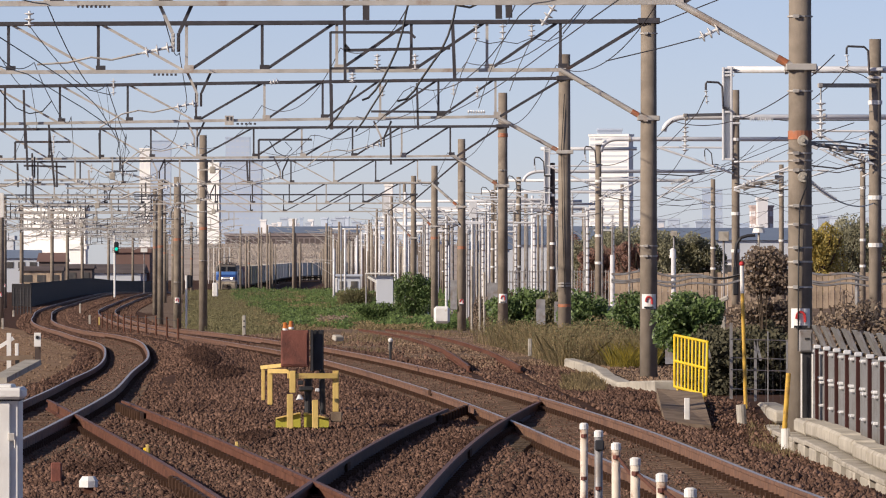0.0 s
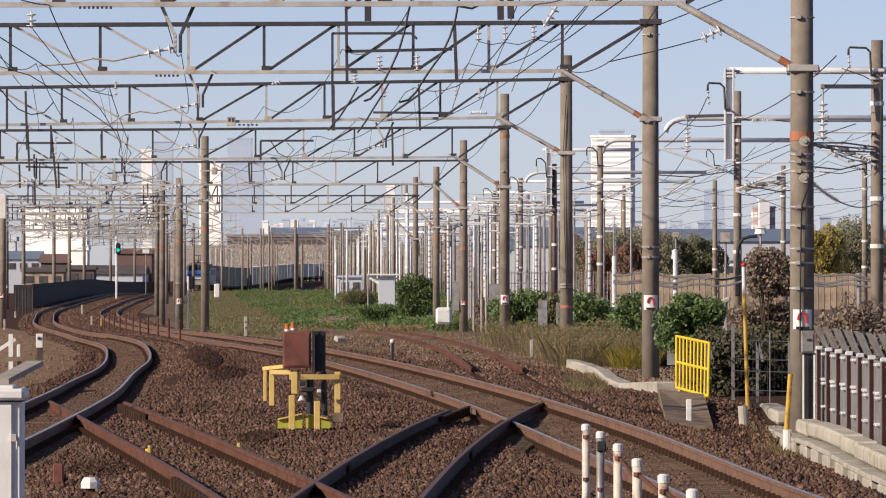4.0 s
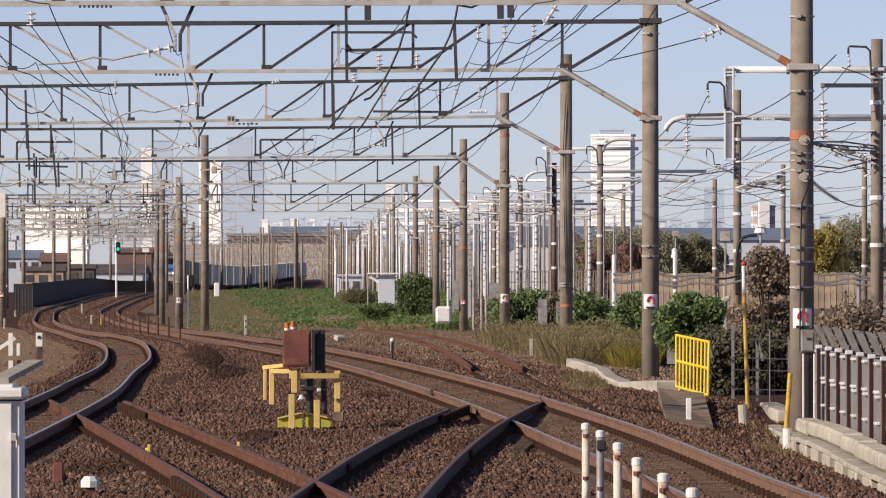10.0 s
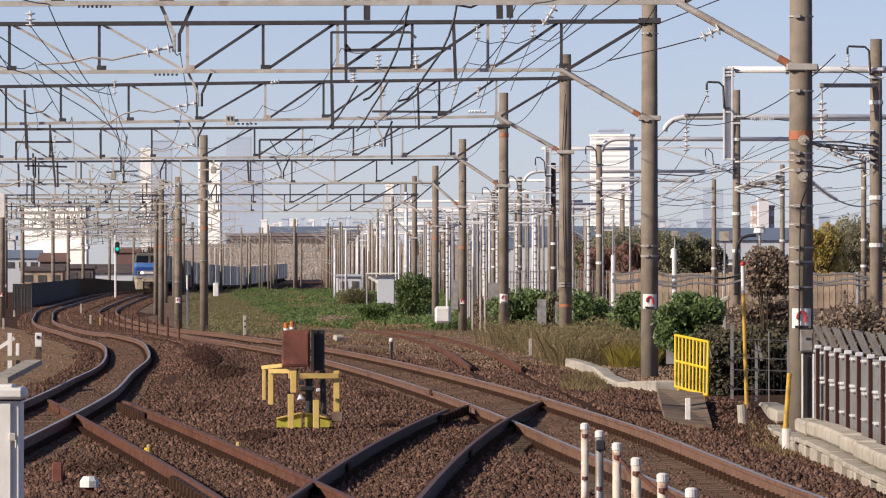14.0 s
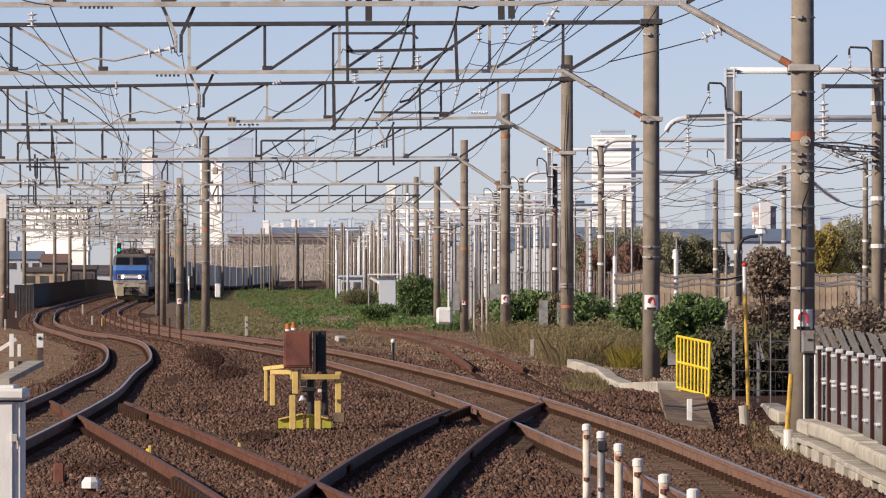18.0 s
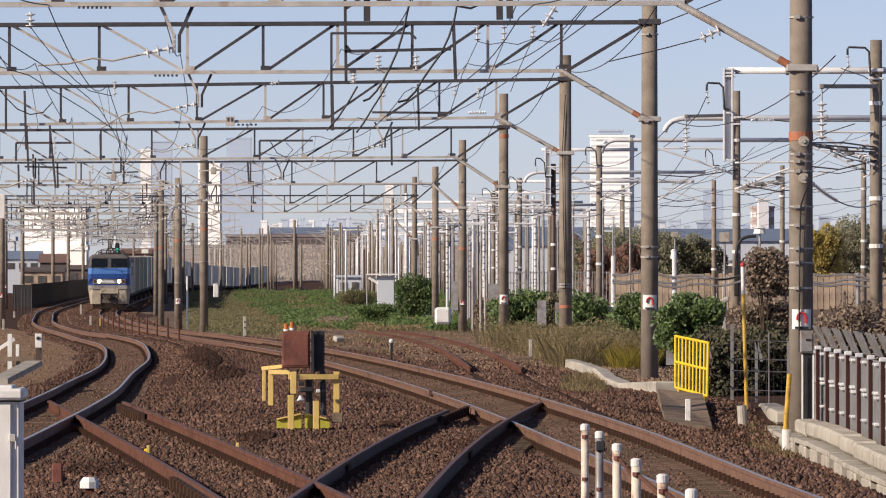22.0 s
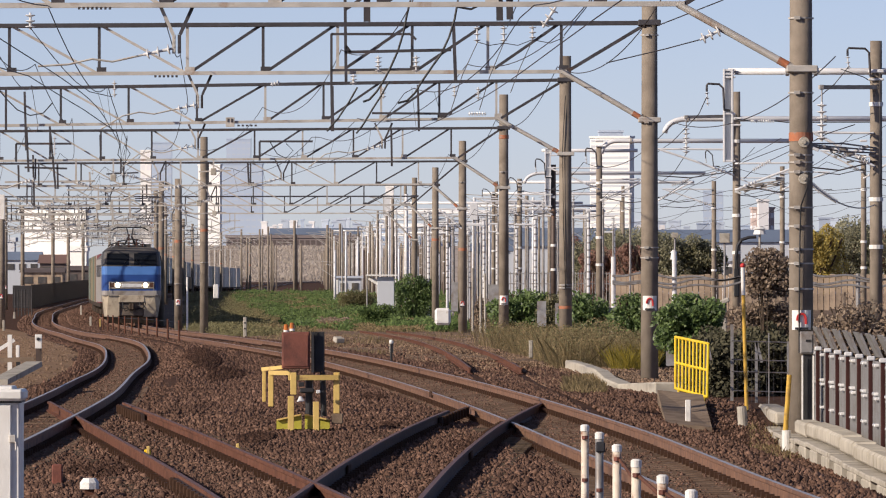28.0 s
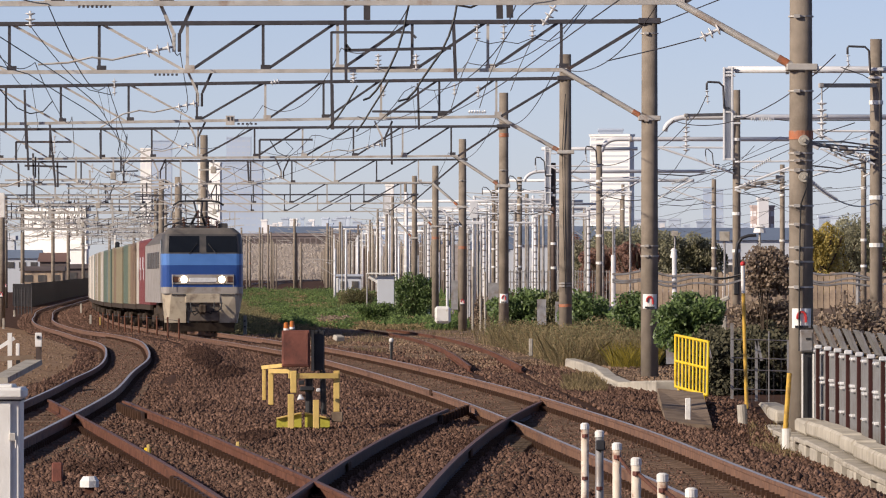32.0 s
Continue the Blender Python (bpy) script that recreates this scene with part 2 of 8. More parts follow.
# blue paled towards the sky, distance haze painted into the facade
M["facade_blue"] = mat("haze_paled_blue_glass_facade", (0.50, 0.60, 0.74), (0.47, 0.56, 0.70), 0.03, 0.6, bump=0)
M["facade_brown"] = mat("red_brown_facade", (0.22, 0.14, 0.12), (0.17, 0.11, 0.095), 0.2, 0.8, bump=0)
M["glass"] = mat("window_glass", (0.45, 0.50, 0.56), (0.38, 0.43, 0.5), 0.1, 0.2, bump=0)
# near-white facade with the haze of distance in its base colour
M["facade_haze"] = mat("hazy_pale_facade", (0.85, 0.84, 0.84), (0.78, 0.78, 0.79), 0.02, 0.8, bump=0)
M["canopy"] = mat("brown_canopy_sheet", (0.17, 0.14, 0.13), (0.11, 0.09, 0.085), 0.3, 0.8, bump=0)
M["roof_blue"] = mat("blue_grey_roofing", (0.20, 0.25, 0.33), (0.16, 0.20, 0.27), 0.1, 0.6, bump=0)
M["loco_blue"] = mat("blue_loco_paint", (0.03, 0.085, 0.30), (0.024, 0.07, 0.26), 1.5, 0.32, stain=(0.045, 0.075, 0.2), stain_scale=1.2, stain_at=0.66, bump=0.03)
M["loco_roof"] = mat("dusty_roof_paint", (0.15, 0.135, 0.12), (0.1, 0.09, 0.08), 2, 0.7, stain=(0.2, 0.17, 0.14), stain_scale=1.4, stain_at=0.58, bump=0.05)
M["loco_light"] = mat("light_blue_loco_paint", (0.09, 0.215, 0.52), (0.075, 0.185, 0.46), 1.5, 0.32, bump=0.03)
M["loco_dark"] = mat("charcoal_loco_paint", (0.085, 0.08, 0.077), (0.06, 0.057, 0.055), 2, 0.5, stain=(0.14, 0.12, 0.1), stain_scale=1.1, stain_at=0.6, bump=0.03)
M["loco_grey"] = mat("grey_loco_paint", (0.36, 0.335, 0.31), (0.28, 0.255, 0.235), 1.5, 0.5, stain=(0.2, 0.165, 0.13), stain_scale=1.3, stain_at=0.56, bump=0.03)
M["loco_cream"] = mat("cream_skirt_paint", (0.52, 0.45, 0.34), (0.36, 0.3, 0.22), 2, 0.55, stain=(0.18, 0.135, 0.1), stain_scale=1.6, stain_at=0.58, bump=0.05)
M["loco_skirt"] = mat("grimy_skirt_paint", (0.20, 0.165, 0.13), (0.12, 0.095, 0.075), 2, 0.6, stain=(0.07, 0.055, 0.045), stain_scale=1.6, stain_at=0.52, bump=0.05)
# red-brown greyed and lightened, haze mixed into the base colour
M["facade_dim"] = mat("haze_dulled_brown_facade", (0.30, 0.25, 0.24), (0.24, 0.20, 0.19), 0.1, 0.85, bump=0)
M["far_bank"] = mat("tan_far_bank", (0.54, 0.465, 0.40), (0.43, 0.37, 0.315), 0.3, 0.95, stain=(0.36, 0.29, 0.24), stain_scale=0.06, bump=0)
M["loco_glass"] = mat("dark_cab_glass", (0.012, 0.014, 0.017), None, 1, 0.08, bump=0)
M["grime"] = mat("brake_dust_steel", (0.085, 0.065, 0.05), (0.045, 0.035, 0.028), 5, 0.8, 0.2)
M["lamp"] = mat("lit_headlamp", (1.0, 0.82, 0.58), (1.0, 0.82, 0.58), 1, 0.3, bump=0, emit=9.0)
M["green_lamp"] = mat("lit_green_signal", (0.0, 0.5, 0.36), (0.0, 0.5, 0.36), 1, 0.3, bump=0, emit=0.9)
for nm, c in (("red", (0.19, 0.05, 0.048)), ("green", (0.105, 0.14, 0.10)), ("olive", (0.24, 0.205, 0.125)), ("grey", (0.46, 0.42, 0.36)),
              ("brown", (0.2, 0.135, 0.085)), ("white", (0.68, 0.62, 0.54)), ("teal", (0.13, 0.17, 0.16))):
    M["box_" + nm] = mat(nm + "_container_paint", c, tuple(v * 0.8 for v in c), 1.2, 0.55, stain=tuple(v * 0.5 + 0.03 for v in c), stain_scale=0.9, stain_at=0.62, bump=0.05)


# ---- mesh helpers ----
def link(name, bm, material, parent=None, label=""):
    me = bpy.data.meshes.new(name)
    bm.to_mesh(me)
    bm.free()
    for mm in (material if isinstance(material, (list, tuple)) else [material]):
        me.materials.append(mm)
    ob = new(name, me)
    if parent:
        ob.parent = parent
    if label:
        ob["label"] = label
    return ob


def part(name, bm, material, parent, label=""):
    return link(name, bm, material, parent, label)


def thing(name, label, category, group="", kind="", at=(0, 0, 0)):
    ob = new(name)
    ob.location = at
    ob.empty_display_size = 0.2
    return tagged(ob, label, category, group, kind)


def box(bm, c, s, rz=0.0, bevel=0.0, ry=0.0, rx=0.0):
    m = Matrix.Translation(c) @ Euler((rx, ry, rz)).to_matrix().to_4x4() @ Matrix.Diagonal((*s, 1))
    vs = bmesh.ops.create_cube(bm, size=1, matrix=m)["verts"]
    if bevel:
        es = list({e for v in vs for e in v.link_edges})
        bmesh.ops.bevel(bm, geom=es, offset=bevel, segments=1, affect="EDGES")
    return bm


def rod(bm, a, b, r0, r1=None, n=8, caps=True):
    a, b = Vector(a), Vector(b)
    d = b - a
    q = d.to_track_quat("Z", "Y").to_matrix().to_4x4()
    bmesh.ops.create_cone(bm, cap_ends=caps, segments=n, radius1=r0, radius2=r0 if r1 is None else r1, depth=d.length,
                          matrix=Matrix.Translation((a + b) / 2) @ q)
    return bm


def beam(bm, a, b, w, h):
    """A bar of section w x h from a to b."""
    a, b = Vector(a), Vector(b)
    d = b - a
    q = d.to_track_quat("Y", "Z").to_matrix().to_4x4()
    bmesh.ops.create_cube(bm, size=1, matrix=Matrix.Translation((a + b) / 2) @ q @ Matrix.Diagonal((w, d.length, h, 1)))
    return bm


def tube(bm, pts, r, n=5):
    """A bent round bar or wire through the points."""
    pts = [Vector(p) for p in pts]
    rings = []
    for i, p in enumerate(pts):
        d = (pts[min(i + 1, len(pts) - 1)] - pts[max(i - 1, 0)]).normalized()
        q = d.to_track_quat("Z", "Y")
        rings.append([bm.verts.new(p + q @ Vector((r * math.cos(2 * math.pi * k / n), r * math.sin(2 * math.pi * k / n), 0))) for k in range(n)])
    for r0, r1 in zip(rings, rings[1:]):
        for k in range(n):
            bm.faces.new((r0[k], r0[(k + 1) % n], r1[(k + 1) % n], r1[k]))
    bm.faces.new(rings[0][::-1])
    bm.faces.new(rings[-1])
    return bm


def B():
    return bmesh.new()


def mesh_np(name, verts, faces, material, parent=None):
    """One mesh from arrays of vertices and equal-sided faces."""
    me = bpy.data.meshes.new(name)
    k = faces.shape[1]
    me.vertices.add(len(verts))
    me.vertices.foreach_set("co", verts.astype(np.float32).ravel())
    me.loops.add(faces.size)
    me.loops.foreach_set("vertex_index", faces.astype(np.int32).ravel())
    me.polygons.add(len(faces))
    me.polygons.foreach_set("loop_start", np.arange(0, faces.size, k, dtype=np.int32))
    me.update(calc_edges=True)
    me.validate()
    me.materials.append(material)
    ob = new(name, me)
    if parent:
        ob.parent = parent
    return ob


rng = np.random.default_rng(7)


def leaves(name, centres, size, material, parent=None):
    """A cloud of small four-cornered leaves at the centres, most of them turned to the light."""
    n = len(centres)
    face = rng.normal(size=(n, 3)) * 0.75 + np.array((-0.55, -0.45, 0.5))
    face /= np.linalg.norm(face, axis=1)[:, None]
    u = np.cross(face, rng.normal(size=(n, 3)))
    u /= np.linalg.norm(u, axis=1)[:, None]
    w = np.cross(face, u)
    s = (size * rng.uniform(0.6, 1.4, n))[:, None]
    v = np.stack([centres - u * s * 0.45, centres - w * s * 0.7, centres + u * s * 0.45, centres + w * s * 0.7], 1)
    return mesh_np(name, v.reshape(-1, 3), np.arange(4 * n).reshape(n, 4), material, parent)


def blades(name, roots, height, width, material, parent=None, lean=0.35):
    """Upright blades and stalks with pointed tips."""
    n = len(roots)
    a = rng.uniform(0, 2 * np.pi, n)
    h = height * rng.uniform(0.5, 1.25, n)
    side = np.stack([np.cos(a), np.sin(a), 0 * a], 1) * (width * rng.uniform(0.6, 1.4, n))[:, None] / 2
    tip = roots + np.stack([rng.normal(0, lean, n) * h, rng.normal(0, lean, n) * h, h], 1)
    mid = roots * 0.45 + tip * 0.55 + np.stack([0 * a, 0 * a, 0.08 * h], 1)
    v = np.stack([roots - side, roots + side, mid + side * 0.8, tip, mid - side * 0.8], 1)
    return mesh_np(name, v.reshape(-1, 3), np.arange(5 * n).reshape(n, 5), material, parent)



# ---- bearings ----
def bx(u, d):
    """Metres to the side, from the bearing u (784 straight ahead, 12000 to the radian) at the distance d."""
    return d * (u - 784) / 12000


def bz(v, d):
    """Height of what stands v below the zenith mark of the level (490) at the distance d, for an eye 1.9 m up."""
    return 1.9 + d * (490 - v) / 12000


# ---- the lie of the land and of the two main tracks ----
PROFILE = [(-50, 0), (90, 0), (140, -0.06), (200, -0.12), (250, -0.18), (300, -0.34), (343, -0.42), (415, -0.47), (458, -0.41), (500, -0.24), (542, -0.06), (600, 0.15), (656, 0.37), (700, 0.42), (740, 0.38), (800, 0.2), (860, -0.02), (960, -0.25), (1000, -0.15), (1150, 0.4), (1300, 0.95), (1420, 1.35), (1600, 1.6), (1800, 1.2), (2300, 0.0), (6000, -0.25)]
PY, PZ = zip(*PROFILE)


def level(y):
    """Height of the rail heads along the line."""
    return float(np.interp(y, PY, PZ)) * 0.5 + 0.25 * float(np.interp(y - 18, PY, PZ)) + 0.25 * float(np.interp(y + 18, PY, PZ))


def spline(pts):
    """A smooth curve x(y) through the points."""
    ys, xs = np.array([p[0] for p in pts], float), np.array([p[1] for p in pts], float)
    d = np.gradient(xs, ys)

    def at(y):
        i = int(np.clip(np.searchsorted(ys, y) - 1, 0, len(ys) - 2))
        h = ys[i + 1] - ys[i]
        t = (y - ys[i]) / h
        if t < 0 or t > 1:
            j = 0 if t < 0 else len(ys) - 1
            return float(xs[j] + d[j] * (y - ys[j]))
        return float((2 * t**3 - 3 * t * t + 1) * xs[i] + (t**3 - 2 * t * t + t) * h * d[i] + (3 * t * t - 2 * t**3) * xs[i + 1] + (t**3 - t * t) * h * d[i + 1])
    return at


line_r = spline([(20, 3.9), (65, 2.51), (88, 1.72), (110, 0.82), (134, -0.36), (185, -3.5), (215, -5.9), (251, -8.87), (300, -12.56), (343, -15.7), (415, -20.2),
                 (460, -22.7), (542, -25.4), (600, -27.0), (656, -28.3), (700, -29.25), (755, -30.5), (809, -31.4), (884, -31.5), (960, -30.4), (1010, -29.9), (1107, -29.9), (1200, -30.4), (1305, -30.6), (1372, -29.3), (1417, -27.8), (1500, -24.2), (1700, -15)])
line_l = spline([(20, -5.0), (60, -5.3), (88, -5.62), (116, -6.17), (136, -6.79), (158, -7.43), (185, -8.6), (214, -10.18), (251, -13.12), (300, -16.9), (343, -20.0),
                 (375, -22.1), (415, -24.4), (460, -26.9), (542, -29.6), (600, -31.2), (656, -32.5), (700, -33.45), (755, -34.7), (809, -35.6), (884, -35.7), (960, -34.6), (1010, -34.1), (1107, -34.1), (1200, -34.6), (1305, -34.8), (1372, -33.5), (1417, -32.0), (1500, -28.4), (1700, -19.2)])
siding = spline([(148, 1.2), (164, 1.02), (195, 0.5), (225, -0.3), (250, -1.25), (290, -2.95)])
cross_a = spline([(40, 0.15), (60.5, -1.5), (75.5, -2.8), (92, -4.28), (110, -5.9)])
cross_b = spline([(40, -1.2), (58.3, -0.78), (73.5, -0.37), (88, 0.14), (100, 0.68), (112, 1.32)])


def ease(y, a, b):
    """0 before a, 1 after b, smooth between; for numbers and arrays."""
    t = np.clip((y - a) / (b - a), 0, 1)
    return t * t * (3 - 2 * t)


def cant_r(y):
    """How far the outer rail of the right-hand curve is raised, and the inner one lowered."""
    return 0.052 * ease(y, 62, 84) * (1 - ease(y, 240, 300))


def cant_l(y):
    return 0.07 * ease(y, 112, 150) * (1 - ease(y, 235, 280))


def bank(off):
    """Slope of the bed under a canted track, fading out beside it."""
    a = np.abs(off)
    return np.clip(off, -1.3, 1.3) / 0.566 * np.where(off < 0, 1 - ease(a, 0.72, 1.2), 1 - ease(a, 1.3, 2.6))


def ridge(offl, y):
    """Low ridge of cast-up ballast between the two tracks; offl: metres to the left of the left-hand track."""
    return 0.22 * np.exp(-((offl + 2.0) / 0.7) ** 2) * ease(y, 122, 150) * (1 - ease(y, 180, 222))


def land(x, y):
    """Height of the ground: flat track bed, a shoulder on its far side, hollows between."""
    z = level(y) - 0.21
    off = x - line_r(y)
    if off > 1.6:
        near = max(0.0, min(1.0, (109 - y) / 10))
        z -= near * 0.36 * min(1.0, (off - 1.6) / 1.1)
        z += (1 - near) * 0.10 * min(1.0, (off - 1.6) / 3)
    offl = line_l(y) - x
    z += float(cant_r(y) * bank(off) + cant_l(y) * bank(-offl) + ridge(offl, y))
    if offl > 2.2:
        z += 0.10 * min(1.0, (offl - 2.2) / 2.0)
    if 1.5 < x - line_l(y) and off < -1.5 and y > 90:
        z += 0.09 * math.sin(min(1.0, (y - 90) / 30) * math.pi / 2)
    return z


def ground_sheet():
    ys = list(np.arange(-40, 130, 1.5)) + list(np.arange(130, 420, 5)) + list(np.arange(420, 1200, 25)) + [1300, 1600, 2200, 3200, 4900]
    rel = [-900, -300, -120, -60, -35, -22, -16, -12] + list(np.arange(-10, 10.1, 0.7)) + [12, 16, 22, 35, 60, 120, 300, 900]
    verts, faces = [], []
    for y in ys:
        mid = line_r(min(y, 1200)) - 2.5
        for rr in rel:
            x = mid + rr * (1 if y < 1000 else y / 1000)
            z = land(x, y) + (noise.noise((x * 0.7, y * 0.35, 0)) * 0.04)
            verts.append((x, y, z))
    k = len(rel)
    for j in range(len(ys) - 1):
        for i in range(k - 1):
            a = j * k + i
            faces.append((a, a + 1, a + k + 1, a + k))
    ob = mesh_np("ground", np.array(verts), np.array(faces), M["ground"])
    return tagged(ob, "rust-brown ballast and bare soil of a railway yard", "ground", kind="structure")


ground_sheet()

RAIL = [(-0.0635, 0), (0.0635, 0), (0.0635, 0.012), (0.012, 0.03), (0.009, 0.105), (0.0325, 0.118), (0.0325, 0.146), (0.024, 0.153),
        (-0.024, 0.153), (-0.0325, 0.146), (-0.0325, 0.118), (-0.009, 0.105), (-0.012, 0.03), (-0.0635, 0.012)]


def rail_mesh(at, off, y0, y1, step, lift=0.0, cant=None):
    """A rail swept along the line, off metres to its side."""
    bm = B()
    rings = []
    n = max(2, int((y1 - y0) / step) + 1)
    for y in np.linspace(y0, y1, n):
        s = (at(y + 0.5) - at(y - 0.5))
        c = math.hypot(1, s)
        z = level(y) - 0.153 + lift + (float(cant(y)) * off / 0.566 if cant else 0)
        rings.append([bm.verts.new((at(y) + (off + u) / c, y - (off + u) * s / c, z + pz)) for u, pz in RAIL])
    m = len(RAIL)
    for a, b in zip(rings, rings[1:]):
        for k in range(m):
            f = bm.faces.new((a[k], b[k], b[(k + 1) % m], a[(k + 1) % m]))
            f.material_index = 1 if k == 7 else 0
    bm.faces.new(rings[0])
    bm.faces.new(rings[-1][::-1])
    return bm


def sleeper_data(w, mat_key, halfl=1.0):
    bm = B()
    box(bm, (0, 0, -0.075), (halfl * 2, w, 0.15), bevel=0.012)
    me = bpy.data.meshes.new("sleeper")
    bm.to_mesh(me)
    bm.free()
    me.materials.append(M[mat_key])
    return me


def track(name, label, at, spans, mats, pitch, sleep_key, y_sleep, clips=True, lift=0.0, halfl=1.0, ends=None, sink=0.0, cant=None):
    t = thing(name, label, "railway track", kind="structure")
    for side, nm in ((-0.566, "rail"), (0.566, "rail")):
        for (y0, y1, st) in spans:
            if ends:
                y1 = ends[0] if side < 0 else ends[1]
            part(nm, rail_mesh(at, side, y0, y1, st, lift, cant), mats, t)
    me = sleeper_data(0.24, sleep_key, halfl)
    y = y_sleep[0]
    cl = B()
    count = 0
    while y < y_sleep[1]:
        s = at(y + 0.5) - at(y - 0.5)
        ang = -math.atan(s)
        z = level(y) - 0.158 + lift - sink
        tilt = float(cant(y)) / 0.566 if cant else 0.0
        ob = new("sleeper", me)
        ob.parent = t
        ob.matrix_basis = Matrix.Translation((at(y), y, z + random.uniform(-0.008, 0.004))) @ Euler((0, -tilt, ang + random.uniform(-0.01, 0.01))).to_matrix().to_4x4()
        if clips:
            for side in (-0.566, 0.566):
                for e in (-0.105, 0.105):
                    box(cl, (at(y) + side + e * 0.9, y - (side + e) * s, z + 0.03 + tilt * (side + e)), (0.075, 0.10, 0.065), ang)
        y += pitch
        count += 1
        if count > 290:
            break
    if clips:
        tagged(part("rail_clips", cl, M["clip"], t), kind="stuff")
    return t


main_mats = (M["rail_side"], M["rail_top"])
old_mats = (M["rust_rail"], M["rust_top"])
track("track_main_right", "curved main line with polished rails on concrete sleepers", line_r, [(30, 360, 1.5), (360, 1680, 8)], main_mats, 0.6, "sleeper", (48, 220), cant=cant_r)
track("track_main_left", "curved main line with polished rails beside a dark fence", line_l, [(30, 420, 1.5), (420, 1680, 8)], main_mats, 0.6, "sleeper", (70, 244), cant=cant_l)
track("track_siding", "disused rusty siding with cut-off rail ends", siding, [(150, 290, 1.5)], old_mats, 0.75, "wood_sleeper", (152, 260), clips=False, lift=0.02, sink=0.07)
track("track_crossover", "rusty crossover track on timber sleepers", cross_a, [(40, 97, 1.0)], old_mats, 0.62, "wood_sleeper", (50, 97), lift=-0.004, halfl=1.1, ends=(107, 106))
track("track_crossover", "dark crossover track joining the main line", cross_b, [(40, 92.5, 1.0)], (M["dark_rail"], M["rust_top"]), 0.62, "wood_sleeper", (50.3, 95), lift=-0.008, halfl=1.1, ends=(99.3, 108))


def heel_block(name, label, at, off, side, y0, y1, pitch=0.42):
    """A dark cast block bolted along one side of a rail, with a rib for each bolt."""
    t = thing(name, label, "rail fitting", "crossing blocks")
    bm = B()
    beam(bm, (at(y0) + off + side, y0, level(y0) - 0.1), (at(y1) + off + side, y1, level(y1) - 0.1), 0.05, 0.13)
    part("block", bm, M["dark_rail"], t)
    y = y0 + 0.2
    while y < y1:
        bm = B()
        box(bm, (at(y) + off + side * 1.6, y, level(y) - 0.1), (0.06, 0.12, 0.15), bevel=0.012)
        part("bolt", bm, M["clip"], t)
        y += pitch


heel_block("heel_block", "black cast block with bolts beside a rusty rail", cross_a, 0.566, -0.07, 98.0, 106.0, 0.8)
heel_block("heel_block", "black cast block with bolts beside a rusty rail", cross_a, -0.566, -0.06, 58.0, 66.0, 0.7)
heel_block("heel_block", "black cast block with bolts beside a dark rail", cross_b, 0.566, -0.06, 86.0, 93.0, 0.8)
heel_block("heel_block", "black cast block closing the end of a dark rail", cross_b, -0.566, 0.06, 96.0, 104.0, 0.9)
for at, off, y in ((cross_b, -0.566, 71.0), (cross_b, 0.566, 76.5), (line_r, -0.566, 119.0), (line_r, 0.566, 107.0)):
    t = thing("fishplate", "dark bolted rail joint plate", "rail joint", "rail joints")
    for sgn in (-1, 1):
        bm = B()
        box(bm, (at(y) + off + sgn * 0.035, y, level(y) - 0.085), (0.025, 0.7, 0.1), rz=-math.atan(at(y + 0.5) - at(y - 0.5)), bevel=0.006)
        part("plate", bm, M["clip"], t)


def table(at, y0=30.0, y1=1000.0, n=1500):
    """The line as arrays, for many points at once."""
    g = np.linspace(y0, y1, n)
    v = np.array([at(q) for q in g])
    return lambda y: np.interp(y, g, v)


many_r, many_l, many_a, many_b, many_s, many_z = [table(f) for f in (line_r, line_l, cross_a, cross_b, siding, level)]


def land_many(x, y):
    """land() for arrays."""
    z = many_z(y) - 0.21
    off, offl = x - many_r(y), many_l(y) - x
    near = np.clip((109 - y) / 10, 0, 1)
    z = z + cant_r(y) * bank(off) + cant_l(y) * bank(-offl) + ridge(offl, y)
    z = z + np.where(off > 1.6, -near * 0.36 * np.clip((off - 1.6) / 1.1, 0, 1) + (1 - near) * 0.10 * np.clip((off - 1.6) / 3, 0, 1), 0)
    z = z + np.where(offl > 2.2, 0.10 * np.clip((offl - 2.2) / 2, 0, 1), 0)
    return z + np.where((offl < -1.5) & (off < -1.5) & (y > 90), 0.09 * np.sin(np.clip((y - 90) / 30, 0, 1) * np.pi / 2), 0)


